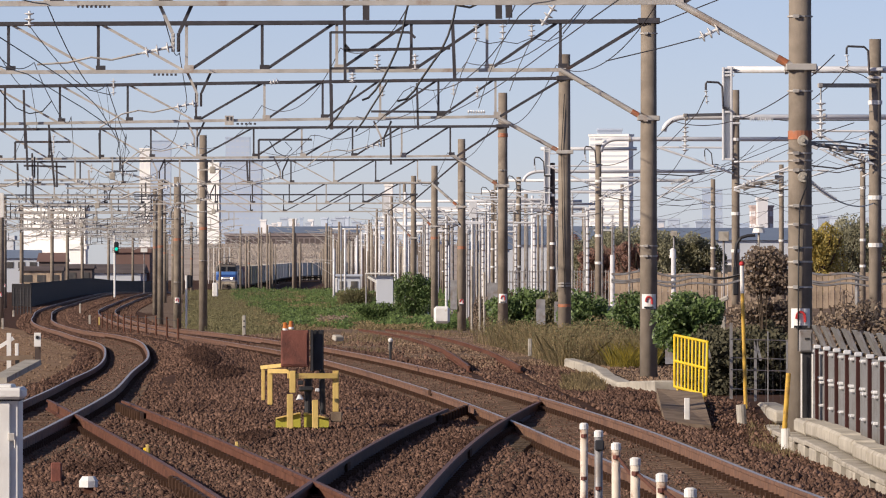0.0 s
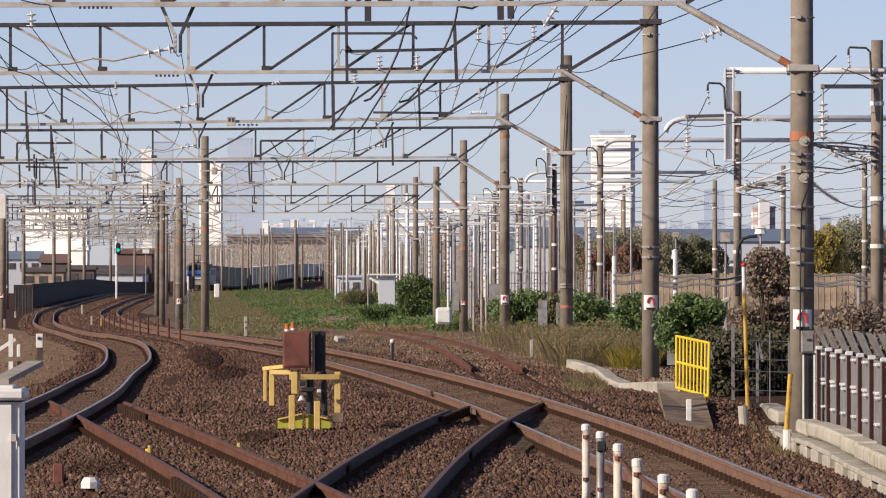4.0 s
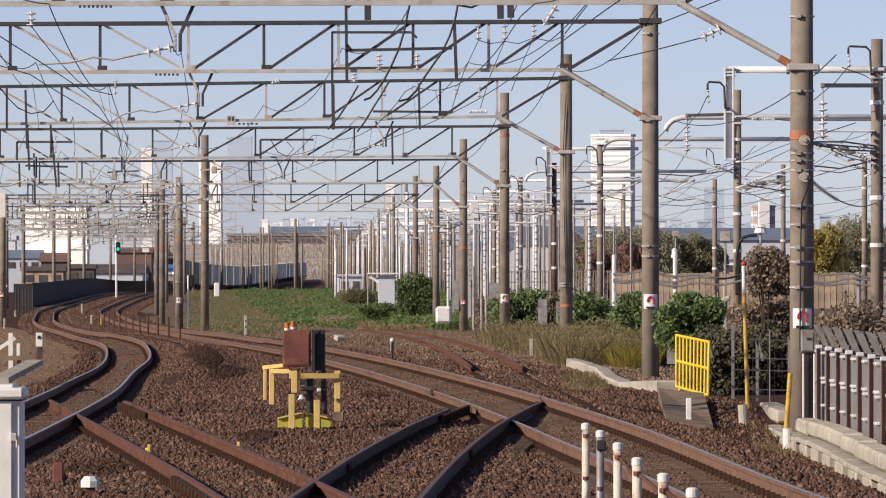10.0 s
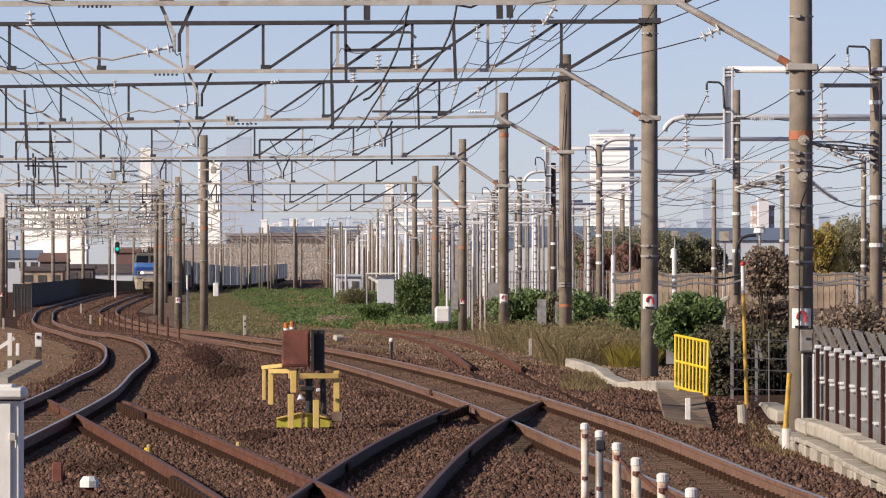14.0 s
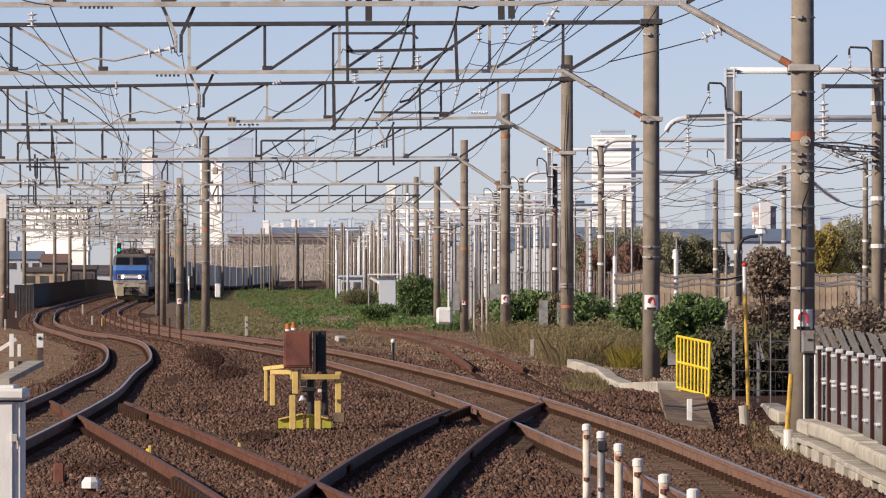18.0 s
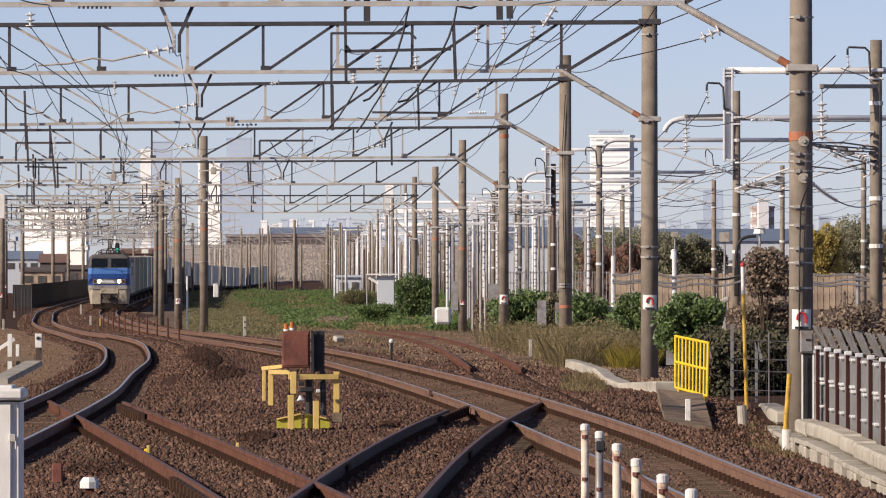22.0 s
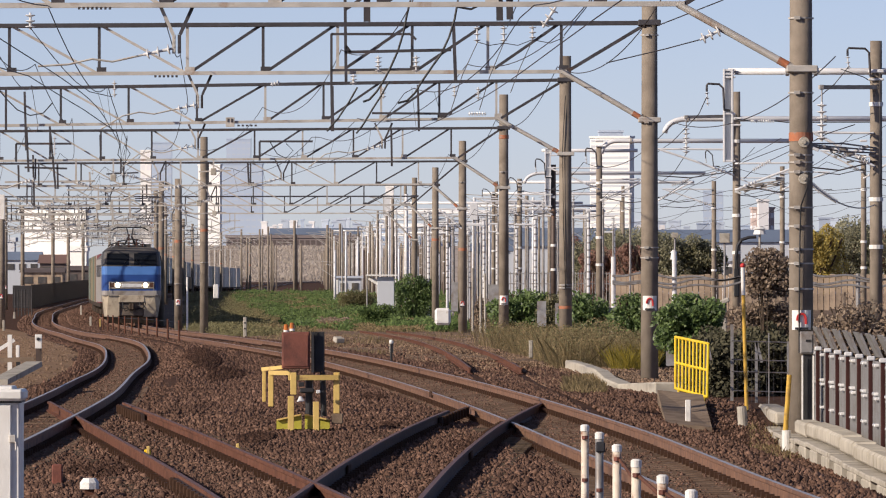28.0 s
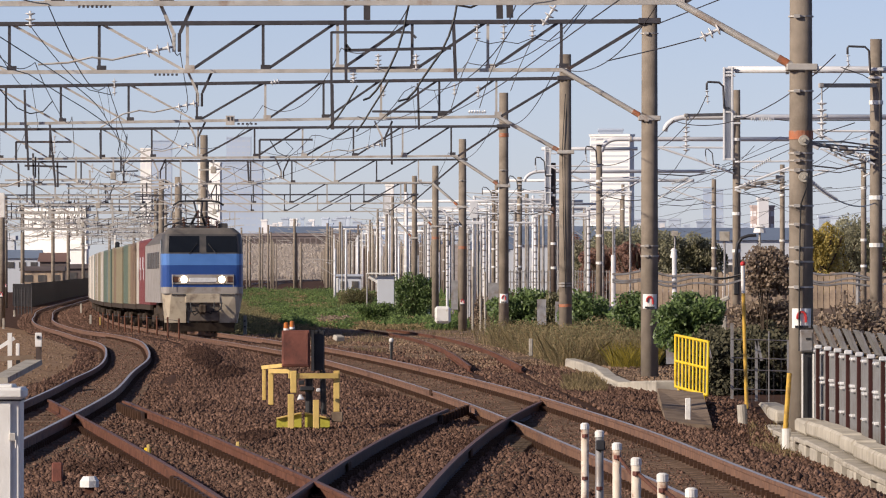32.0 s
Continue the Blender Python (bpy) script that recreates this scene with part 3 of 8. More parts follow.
def ballast():
    """Loose stones over the track bed."""
    n = 240000
    y = 50 + 190 * rng.random(n) ** 1.6
    x = (rng.random(n) * 2 - 1) * (0.068 * y + 0.6)
    offs = np.abs(np.stack([x - many_r(y), x - many_l(y), np.where(y < 100, x - many_a(y), 9), np.where(y < 95, x - many_b(y), 9)]))
    keep = ~(np.abs(offs - 0.566) < 0.11).any(0) & (x - many_r(y) < 4.1) & (x < 4.98) & ~((y > 116) & (x - many_l(y) < -1.35)) & ~((y > 160) & (x - many_r(y) > 2.2) & (rng.random(n) < 0.85)) & (np.abs(np.abs(x - many_s(y)) - 0.566) > 0.1)
    between = offs.min(0) < 0.95
    main = offs[:2].min(0) < 0.95
    far = 42000
    yf = 225 + 400 * rng.random(far) ** 1.3
    xf = np.where(rng.random(far) < 0.5, many_l(yf), many_r(yf)) + rng.uniform(-3.2, 3.0, far)
    ok = (np.abs(np.abs(xf - many_r(yf)) - 0.566) > 0.12) & (np.abs(np.abs(xf - many_l(yf)) - 0.566) > 0.12) & (xf - many_r(yf) < 2.0) & (xf - many_l(yf) > -1.4)
    main = np.concatenate([main[keep], np.ones(ok.sum(), bool)])
    x, y, between = np.concatenate([x[keep], xf[ok]]), np.concatenate([y[keep], yf[ok]]), np.concatenate([between[keep], np.minimum(np.abs(xf - many_r(yf)), np.abs(xf - many_l(yf)))[ok] < 0.95])
    n = len(x)
    c = np.stack([x, y, land_many(x, y) + np.where(between, np.where(main, 0.04, 0.044), 0.03)], 1)
    base = np.array([(1, 0, 0), (0, 1, 0), (-1, 0, 0), (0, -1, 0), (0, 0, 1), (0, 0, -1)], float)
    r = rng.uniform(0.012, 0.03, n) * np.where(between & main, 0.75, 1.0) * np.exp(rng.normal(0, 0.22, n)) * (1 + np.clip((y - 100) / 230, 0, 1.8))
    v = c[:, None, :] + (base[None] * rng.uniform(0.6, 1.35, (n, 6, 1)) + rng.normal(0, 0.28, (n, 6, 3))) * r[:, None, None]
    f = np.array([(0, 1, 4), (1, 2, 4), (2, 3, 4), (3, 0, 4), (1, 0, 5), (2, 1, 5), (3, 2, 5), (0, 3, 5)])
    faces = (np.arange(n)[:, None, None] * 6 + f[None]).reshape(-1, 3)
    ob = mesh_np("ballast_stones", v.reshape(-1, 3), faces, M["stone"])
    tagged(ob, "loose rust-brown ballast stones between the tracks", "ballast", kind="stuff")


ballast()


def oil_and_shade_patches():
    """Oil-blackened ballast and two blotches of painted ridge shade: middle and half-width to the side, distance and
    half-length, number of stones.
    """
    parts = []
    # the first two blotches paint the shaded flank of the ridge
    for x, w, y, h, n in ((-5.6, 0.42, 156, 17, 3800), (-5.0, 0.3, 139, 8, 900), (-2.45, 0.25, 88.5, 3.0, 900), (-1.15, 0.3, 116, 2.2, 420), (-0.75, 0.15, 95.5, 1.6, 260), (-3.6, 0.5, 74, 3, 700), (0.35, 0.4, 84, 5, 900)):
        a, r = rng.uniform(0, 2 * np.pi, n), rng.random(n) ** 0.7
        px, py = x + w * r * np.cos(a) - (0.03 * (y - 158) if y > 130 else 0), y + h * r * np.sin(a)
        if h > 8:
            px = px - 0.042 * (py - y)
        parts.append(np.stack([px, py, land_many(px, py) + 0.045], 1))
    c = np.concatenate(parts)
    k = len(c)
    base = np.array([(1, 0, 0), (0, 1, 0), (-1, 0, 0), (0, -1, 0), (0, 0, 0.8), (0, 0, -0.8)], float)
    sz = rng.uniform(0.016, 0.036, k) * (1 + np.clip((c[:, 1] - 100) / 160, 0, 1))
    v = c[:, None, :] + (base[None] * rng.uniform(0.6, 1.35, (k, 6, 1)) + rng.normal(0, 0.25, (k, 6, 3))) * sz[:, None, None]
    f = np.array([(0, 1, 4), (1, 2, 4), (2, 3, 4), (3, 0, 4), (1, 0, 5), (2, 1, 5), (3, 2, 5), (0, 3, 5)])
    ob = mesh_np("oil_and_shade_ballast", v.reshape(-1, 3), (np.arange(k)[:, None, None] * 6 + f[None]).reshape(-1, 3), M["oil_and_shade"])
    tagged(ob, "blotches of oil-blackened ballast stones, and painted shade on the ridge", "ballast", kind="stuff")


oil_and_shade_patches()


def verge():
    """Low tan soil bank on the outer side of the left track."""
    verts, faces = [], []
    rel = (-1.3, -1.9, -2.8, -4.5, -9.0, -16.0)
    up = (-0.03, 0.07, 0.2, 0.3, 0.32, 0.3)
    ys = np.arange(112, 330, 3.0)
    for y in ys:
        for r, u in zip(rel, up):
            x = line_l(y) + r
            verts.append((x, y, level(y) - 0.21 + u * min(1, (y - 108) / 25) + 0.05 * noise.noise((x, y * 0.4, 9))))
    k = len(rel)
    for j in range(len(ys) - 1):
        for i in range(k - 1):
            q = j * k + i
            faces.append((q + 1, q, q + k, q + k + 1))
    tagged(mesh_np("verge_bank", np.array(verts), np.array(faces), M["verge"]), "low bank of bare tan soil beside the track", "bank", kind="structure")


verge()


def crumbs():
    """Stones and clods lying on the tan bank and on the soil round the siding."""
    n = 4500
    y = 113 + 150 * rng.random(n) ** 1.3
    x = many_l(y) - 1.3 - 4.5 * rng.random(n)
    r = many_l(y) - x
    z = many_z(y) - 0.21 + np.interp(r, (1.3, 1.9, 2.8, 4.5, 9.0), (-0.03, 0.07, 0.2, 0.3, 0.32)) * np.clip((y - 108) / 25, 0, 1) + 0.01
    m = 30000
    y2 = 132 + 185 * rng.random(m) ** 1.3
    x2 = many_r(y2) + 1.8 + (5.5 + (y2 - 132) * 0.03) * rng.random(m)
    c = np.concatenate([np.stack([x, y, z], 1), np.stack([x2, y2, land_many(x2, y2) + 0.02], 1)])
    c = c[np.abs(np.abs(c[:, 0] - many_s(c[:, 1])) - 0.566) > 0.1]
    k = len(c)
    base = np.array([(1, 0, 0), (0, 1, 0), (-1, 0, 0), (0, -1, 0), (0, 0, 0.8), (0, 0, -0.8)], float)
    s = rng.uniform(0.012, 0.036, k)
    v = c[:, None, :] + (base[None] * rng.uniform(0.6, 1.35, (k, 6, 1)) + rng.normal(0, 0.25, (k, 6, 3))) * s[:, None, None]
    f = np.array([(0, 1, 4), (1, 2, 4), (2, 3, 4), (3, 0, 4), (1, 0, 5), (2, 1, 5), (3, 2, 5), (0, 3, 5)])
    ob = mesh_np("soil_clods", v.reshape(-1, 3), (np.arange(k)[:, None, None] * 6 + f[None]).reshape(-1, 3), M["litter"])
    tagged(ob, "crumbled tan soil and stones on the bank", "soil", kind="stuff")


crumbs()


def weed_bed():
    """Weedy soil between the right-hand track and the yard."""
    verts, faces = [], []
    rel = (2.1, 2.7, 4.0, 7.0, 14.0, 30.0, 60.0)
    ys = list(np.arange(168, 420, 6.0)) + list(np.arange(420, 1130, 30.0))
    for y in ys:
        for r in rel:
            x = line_r(y) + r + (0.012 * (190 - y) if y < 190 else 0) + max(0.0, 185 - y) * 0.18
            verts.append((x, y, land(x, y) + (0.01 if r < 2.5 else 0.02) + 0.05 * noise.noise((x * 0.6, y * 0.25, 4))))
    k = len(rel)
    for j in range(len(ys) - 1):
        for i in range(k - 1):
            q = j * k + i
            faces.append((q, q + 1, q + k + 1, q + k))
    tagged(mesh_np("weedy_ground", np.array(verts), np.array(faces), M["soil"]), "dry weedy soil between the track and the yard", "ground", kind="structure")


weed_bed()



# ---- overhead line structures ----
def mast(parent, x, y, z0, z1, r=0.175, key="pole", bands=(), plate=None, orange=None):
    """A tapered spun-concrete mast with strap bands."""
    bm = B()
    rod(bm, (x, y, z0), (x, y, z1), r * 1.08, r * 0.93, 20)
    for f in bm.faces:
        f.smooth = len(f.verts) == 4
    pole = part("pole", bm, M[key], parent)
    for zb in bands:
        bb = B()
        rod(bb, (x, y, zb - 0.012), (x, y, zb + 0.012), r * 1.09, r * 1.09, 20)
        box(bb, (x - r * 0.4, y - r * 1.1, zb), (0.09, 0.05, 0.05))
        part("strap", bb, M["chord_light"], pole, "galvanised steel strap")
    if orange:
        bb = B()
        rod(bb, (x, y, orange - 0.065), (x, y, orange + 0.065), r * 1.05, r * 1.04, 20)
        part("painted_band", bb, M["orange"], pole, "faded orange painted band")
    if plate:
        pz, pw, ph = plate
        bb = B()
        n = 7
        for i in range(n):
            a0, a1 = [(-0.5 + (i + k) / n) * pw / r for k in (0, 1)]
            q = [(x + r * 1.11 * math.sin(a), y - r * 1.11 * math.cos(a), pz + s * ph / 2) for a, s in ((a0, -1), (a1, -1), (a1, 1), (a0, 1))]
            bb.faces.new([bb.verts.new(p) for p in q])
        pl = part("number_plate", bb, M["white"], pole, "white plate with a red arch mark")
        bb = B()
        tube(bb, [(x - 0.065, y - r * 1.16, pz - 0.01)] + [(x + 0.062 * math.cos(a), y - r * 1.16, pz + 0.02 + 0.075 * math.sin(a)) for a in np.linspace(math.pi, 0, 7)] + [(x + 0.065, y - r * 1.16, pz - 0.06)], 0.02, 5)
        part("arch_mark", bb, M["red"], pl)
        bb = B()
        box(bb, (x, y - r * 1.15, pz - 0.125), (0.2, 0.008, 0.035))
        part("lettering_bar", bb, M["dark"], pl)
    return pole


def gantry(y, xl, xr, zl, zr_, depth, panel, flip, knee_x, knee_z, posts, skew=0.0, ups=None, label="lattice overhead-line gantry of dark and rust-streaked steel on concrete masts"):
    """A lattice beam over the tracks: chords, uprights, diagonals and knee brace. posts: dicts for mast()."""
    g = thing("line_gantry", label, "gantry", "gantries over the tracks")
    zt = lambda x: zl + (zr_ - zl) * (x - xl) / (xr - xl)
    Y = lambda x: y + skew * (x - xl)
    bm = B()
    beam(bm, (xl, Y(xl), zt(xl)), (xr, Y(xr), zt(xr)), 0.09, 0.08)
    beam(bm, (xl, Y(xl) + 0.3, zt(xl) - 0.015), (xr, Y(xr) + 0.3, zt(xr) - 0.015), 0.07, 0.05)
    part("top_chord", bm, M["chord_dark"], g)
    bm = B()
    beam(bm, (xl, Y(xl), zt(xl) - depth), (knee_x, Y(knee_x), zt(knee_x) - depth), 0.09, 0.075)
    beam(bm, (xl, Y(xl) + 0.3, zt(xl) - depth + 0.02), (knee_x, Y(knee_x) + 0.3, zt(knee_x) - depth + 0.02), 0.07, 0.04)
    part("bottom_chord", bm, M["chord_light"], g, "pale rust-streaked lower chord")
    xs = ups or list(np.arange(flip, xl, -panel))[::-1] + list(np.arange(flip + panel, knee_x + 0.1, panel))
    for i, x in enumerate(xs):
        bm = B()
        beam(bm, (x, Y(x) + 0.03, zt(x)), (x, Y(x) + 0.03, zt(x) - depth), 0.06, 0.06)
        box(bm, (x + 0.05, Y(x) - 0.02, zt(x) - depth + 0.06), (0.2, 0.012, 0.14))
        part("upright", bm, M["chord_dark" if i % 2 == 0 or x < flip - 0.1 else "chord_light"], g)
        if i + 1 < len(xs):
            x2 = xs[i + 1]
            bm = B()
            if x2 <= flip + 0.01:
                beam(bm, (x + 0.06, Y(x) + 0.06, zt(x) - 0.02), (x2 - 0.06, Y(x2) + 0.06, zt(x2) - depth + 0.02), 0.05, 0.055)
            else:
                beam(bm, (x + 0.06, Y(x) + 0.06, zt(x) - depth + 0.02), (x2 - 0.06, Y(x2) + 0.06, zt(x2) - 0.02), 0.055, 0.06)
            part("diagonal", bm, M["chord_dark"] if x2 > flip + 0.01 else M["chord_light"], g)
    bm = B()
    beam(bm, (knee_x, Y(knee_x), zt(knee_x) - depth), (xr - 0.05, Y(xr), zt(xr) - 0.02), 0.06, 0.07)
    part("diagonal", bm, M["chord_dark"], g)
    bm = B()
    rod(bm, (knee_x - 0.1, Y(knee_x), zt(knee_x) - depth), (xr - 0.1, Y(xr) - 0.1, knee_z), 0.055, n=10)
    part("knee_brace", bm, M["chord_light"], g, "pale tubular knee brace")
    for zc, hc in ((knee_z, 0.1), (zt(xr), 0.12)):
        bm = B()
        box(bm, (xr + 0.01, Y(xr), zc), (0.46, 0.42, hc), bevel=0.012)
        part("clamp", bm, M["chord_light" if hc < 0.11 else "chord_dark"], g)
    bm = B()
    rod(bm, (xr - 0.2, Y(xr) - 0.1, knee_z + (zt(knee_x) - depth - knee_z) * 0.1 / (xr - knee_x)), (xr - 0.34, Y(xr) - 0.1, knee_z + (zt(knee_x) - depth - knee_z) * 0.24 / (xr - knee_x)), 0.058, n=10)
    part("brace_end", bm, M["orange"], g, "red-painted brace end")
    for p in posts:
        mast(g, **p)
    return g


def bell(bm, p, q, n, r):
    """A string of n insulator discs between two points."""
    p, q = Vector(p), Vector(q)
    d = (q - p).normalized()
    turn = d.to_track_quat("Z", "Y")
    total = (q - p).length
    rows = [(0.0, r * 0.22)]
    for i in range(n):
        c = total * (i + 0.5) / n
        rows += [(c - r * 0.16, r * 0.22), (c - r * 0.12, r * 0.92), (c + r * 0.02, r), (c + r * 0.3, r * 0.3)]
    rows.append((total, r * 0.22))
    rings = [[bm.verts.new(p + turn @ Vector((w * math.cos(k * math.pi / 5), w * math.sin(k * math.pi / 5), h))) for k in range(10)] for h, w in rows]
    for lo, hi in zip(rings, rings[1:]):
        for k in range(10):
            bm.faces.new((lo[k], lo[(k + 1) % 10], hi[(k + 1) % 10], hi[k]))
    bm.faces.new(rings[0][::-1])
    bm.faces.new(rings[-1])


def insulator(p, q, n, r, label="white porcelain insulator string on the line", key="porcelain"):
    bm = B()
    bell(bm, p, q, n, r)
    ob = link("insulator", bm, M[key])
    return tagged(ob, label, "insulator", "line insulators")


def v_hanger(x, y, z, w, drop, tail):
    """A V-shaped bracket hanging under a beam, one arm pale and one dark."""
    h = thing("hanger_bracket", "V-shaped steel pull-off bracket hanging from a gantry", "bracket", "hanger brackets")
    for s, key in ((-1, "chord_light"), (1, "chord_dark")):
        bm = B()
        beam(bm, (x + s * w, y, z), (x + s * 0.05, y, z - drop), 0.06, 0.05)
        beam(bm, (x + s * 0.04, y, z - drop), (x + s * 0.04, y, z - drop - tail), 0.05, 0.05)
        for k in range(4):
            box(bm, (x + s * 0.04, y - 0.03, z - drop - tail * (k + 0.5) / 4), (0.03, 0.02, 0.03))
        part("arm", bm, M[key], h)


gantry(100, -8.7, 5.292, 5.933 + 1.02, 5.967 + 1.02, 1.02, 1.6, -4.117, 3.575, 5,
       [dict(x=5.292, y=100, z0=-1.0, z1=7.6, r=0.172, bands=(5.75, 4.65, 3.733, 3.625, 3.483, 2.958, 2.683, 2.342, 2.133, 1.758),
             plate=(1.3, 0.28, 0.29), orange=4),
        dict(x=-9.033, y=100, z0=-0.3, z1=7.6)])
gantry(140, -11.713, 4.27, 7.127, 7.197, 1.0, 1.55, -5.262, 2.578, 5.19,
       [dict(x=4.282, y=140, z0=-1.0, z1=7.593, r=0.172, bands=(6.94, 5.143, 2.553, 2.343), plate=(1.41, 0.29, 0.3)),
        dict(x=-11.947, y=140, z0=-0.3, z1=7.5)], ups=[-10.78, -8.937, -7.082, -5.262, -3.698, -2.158, -0.618, 0.945, 2.462])
gantry(185, -15.17, 3.361, 7.065, 7.342, 1.02, 1.62, -6.691, 1.603, 5.322,
       [dict(x=3.361, y=185, z0=-1.0, z1=7.99, r=0.17, bands=(5.322, 1.746, 1.669), orange=1.16),
        dict(x=-15.401, y=185, z0=-0.3, z1=7.5)], ups=[-14.091, -12.241, -10.406, -8.556, -6.691, -4.825, -3.237, -1.665, -0.077, 1.48])
gantry(233, -18.718, 2.097, 6.968, 7.104, 1.02, 1.69, -8.388, 0.544, 5.046,
       [dict(x=2.116, y=233, z0=-0.3, z1=8.249, r=0.165, bands=(5.589,), plate=(1.182, 0.28, 0.32), orange=6.793),
        dict(x=-18.912, y=233, z0=-0.3, z1=7.5)], ups=[-16.97, -15.223, -13.475, -11.728, -9.98, -8.388, -6.446, -4.796, -3.048, -1.359, 0.311])
gantry(290, -22.33, 0.846, 6.83, 6.951, 0.98, 1.79, -4.592, -0.338, 4.921,
       [dict(x=0.87, y=290, z0=-0.4, z1=7.821, r=0.17, bands=(6.057,), plate=(0.861, 0.16, 0.18), orange=3.181),
        dict(x=-10.537, y=300, z0=-0.7, z1=8.2, r=0.175, bands=(5.975, 2.65), orange=4.075),
        dict(x=-22.572, y=290, z0=-0.4, z1=7.5)], ups=[-20.88, -19.067, -17.255, -15.443, -13.63, -11.818, -10.005, -8.193, -6.428, -4.592, -2.803, -1.015])
gantry(340, -23.913, -0.34, 6.575, 6.632, 1.0, 1.85, -7.622, -1.53, 4.45,
       [dict(x=-0.34, y=340, z0=-0.6, z1=7.51, r=0.17, orange=3.883),
        dict(x=-12.648, y=325, z0=-0.7, z1=6.721, r=0.18, bands=(4.744, 1.683), plate=(0.79, 0.22, 0.3), orange=3.715),
        dict(x=-21.125, y=325, z0=-0.5, z1=5.963, r=0.17, plate=(1.087, 0.16, 0.2))])
gantry(400, -26.133, -1.633, 6.767, 6.8, 1.0, 1.95, -9.3, -3.133, 4.233,
       [dict(x=-1.633, y=400, z0=-0.6, z1=7.9, r=0.16),
        dict(x=-14.91, y=360, z0=-0.7, z1=7.06, r=0.15, orange=3.55)])

# masts and beams further along the curve
for i, y in enumerate((450, 500, 550, 605, 660, 720, 790, 870, 960)):
    xl, xr = line_l(y) - 3.4 - 0.4 * (i % 3), line_r(y) + 3.2
    gantry(y, xl - (5 if i % 2 else 0), xr, 7.15, 7.1, 0.95, 2.4, (xl + xr) / 2, xr - 1.6, 5.6,
           [dict(x=xl, y=y, z0=-0.8, z1=7.9, r=0.16, plate=(1.3, 0.2, 0.25)), dict(x=xr, y=y, z0=-0.8, z1=7.8, r=0.15, orange=3.9)],
           label="distant lattice gantry over the curving main line")


def line_post(x, y, h, r, key, arm=True, label="slim grey concrete catenary mast in the yard"):
    p = thing("catenary_mast", label, "mast", "yard masts")
    bm = B()
    rod(bm, (x, y, -0.8), (x, y, h), r * 1.05, r * 0.92, 12)
    for f in bm.faces:
        f.smooth = len(f.verts) == 4
    part("pole", bm, M[key], p)
    if arm:
        bm = B()
        beam(bm, (x, y - 0.1, h - 1.0), (x - 2.4, y - 0.1, h - 0.85), 0.05, 0.05)
        beam(bm, (x, y - 0.1, h - 2.3), (x - 2.2, y - 0.1, h - 0.9), 0.04, 0.04)
        part("bracket_arm", bm, M["chord_light"], p)
        bm = B()
        bell(bm, (x - 0.3, y - 0.1, h - 1.25), (x - 0.75, y - 0.1, h - 1.15), 3, 0.07)
        part("insulator", bm, M["porcelain"], p)
    return p


def pipe_portal(y, x0, x1, z, r, elbow=None, frame_at=None, posts=(), mid=()):
    """A white tubular beam, with bent end, hanging frame and masts."""
    p = thing("pipe_gantry", "white tubular overhead-line beam on grey masts", "gantry", "white pipe gantries")
    bm = B()
    pts = [(x0, y, z), (x1, y, z)]
    if elbow:
        ex, ez = elbow
        pts = [(x0 + ex * (1 - math.cos(a)), y, z - ez * (1 - math.sin(a))) for a in np.linspace(0.0, math.pi / 2, 7)] + [(x1, y, z)]
    tube(bm, pts, r, 12)
    for f in bm.faces:
        f.smooth = True
    part("pipe_beam", bm, M["white_pipe"], p)
    for xm in mid:
        bm = B()
        rod(bm, (xm - 0.04, y, z), (xm + 0.04, y, z), r * 1.35, n=12)
        part("flange", bm, M["chord_light"], p)
    if frame_at:
        fx, fz0, fz1, fw = frame_at
        bm = B()
        for s in (-1, 1):
            box(bm, (fx + s * fw / 2, y - 0.1, (fz0 + fz1) / 2), (0.05, 0.16, abs(fz1 - fz0)), bevel=0.008)
        for zz in (fz0 + 0.03, fz1 - 0.03, fz1 - 0.12, fz1 - 0.2, fz0 + (fz1 - fz0) * 0.52):
            box(bm, (fx + 0.02, y - 0.14, zz), (fw + 0.1, 0.06, 0.05), bevel=0.008)
        web = B()
        box(web, (fx, y - 0.07, (fz0 + fz1) / 2), (fw, 0.02, abs(fz1 - fz0) - 0.1))
        # grey stands in for the shade on the web between white flanges
        part("web_plate", web, M["facade_grey"], p)
        part("hanging_frame", bm, M["white_pipe"], p)
    for (u, h, pr, key) in posts:
        bm = B()
        rod(bm, (u, y, -0.9), (u, y, h), pr * 1.05, pr * 0.93, 14)
        for f in bm.faces:
            f.smooth = len(f.verts) == 4
        pole = part("pole", bm, M[key], p)
        for zb in (0.35 * h, 0.5 * h, 0.8 * h):
            bb = B()
            rod(bb, (u, y, zb - 0.05), (u, y, zb + 0.05), pr * 1.12, n=12)
            part("band", bb, M["white"], pole)
        bm = B()
        box(bm, (u - 0.01, y - pr - 0.02, z), (pr * 2.5, 0.1, 0.09), bevel=0.02)
        box(bm, (u - 0.01, y - pr - 0.02, z - 0.2), (pr * 2.4, 0.08, 0.06), bevel=0.015)
        part("clamp", bm, M["white_pipe"], p)
    return p


pipe_portal(164, 6.915, 12.519, 6.929, 0.082, frame_at=(6.915, 4.729, 6.984, 0.2), mid=(8.35, 9.034),
            posts=[(10.496, 7.667, 0.155, "pole")])
pipe_portal(215, 7.059, 16.77, 6.988, 0.085, elbow=(0.7, 0.45), mid=(7.776, 12.148),
            posts=[(9.335, 7.848, 0.13, "pole")])
pipe_portal(262, 6.157, 13.886, 7.249, 0.085, elbow=(0.6, 0.5), mid=(7.292,), posts=[(6.07, 7.031, 0.125, "pole"), (16.288, 6.703, 0.11, "pole")])
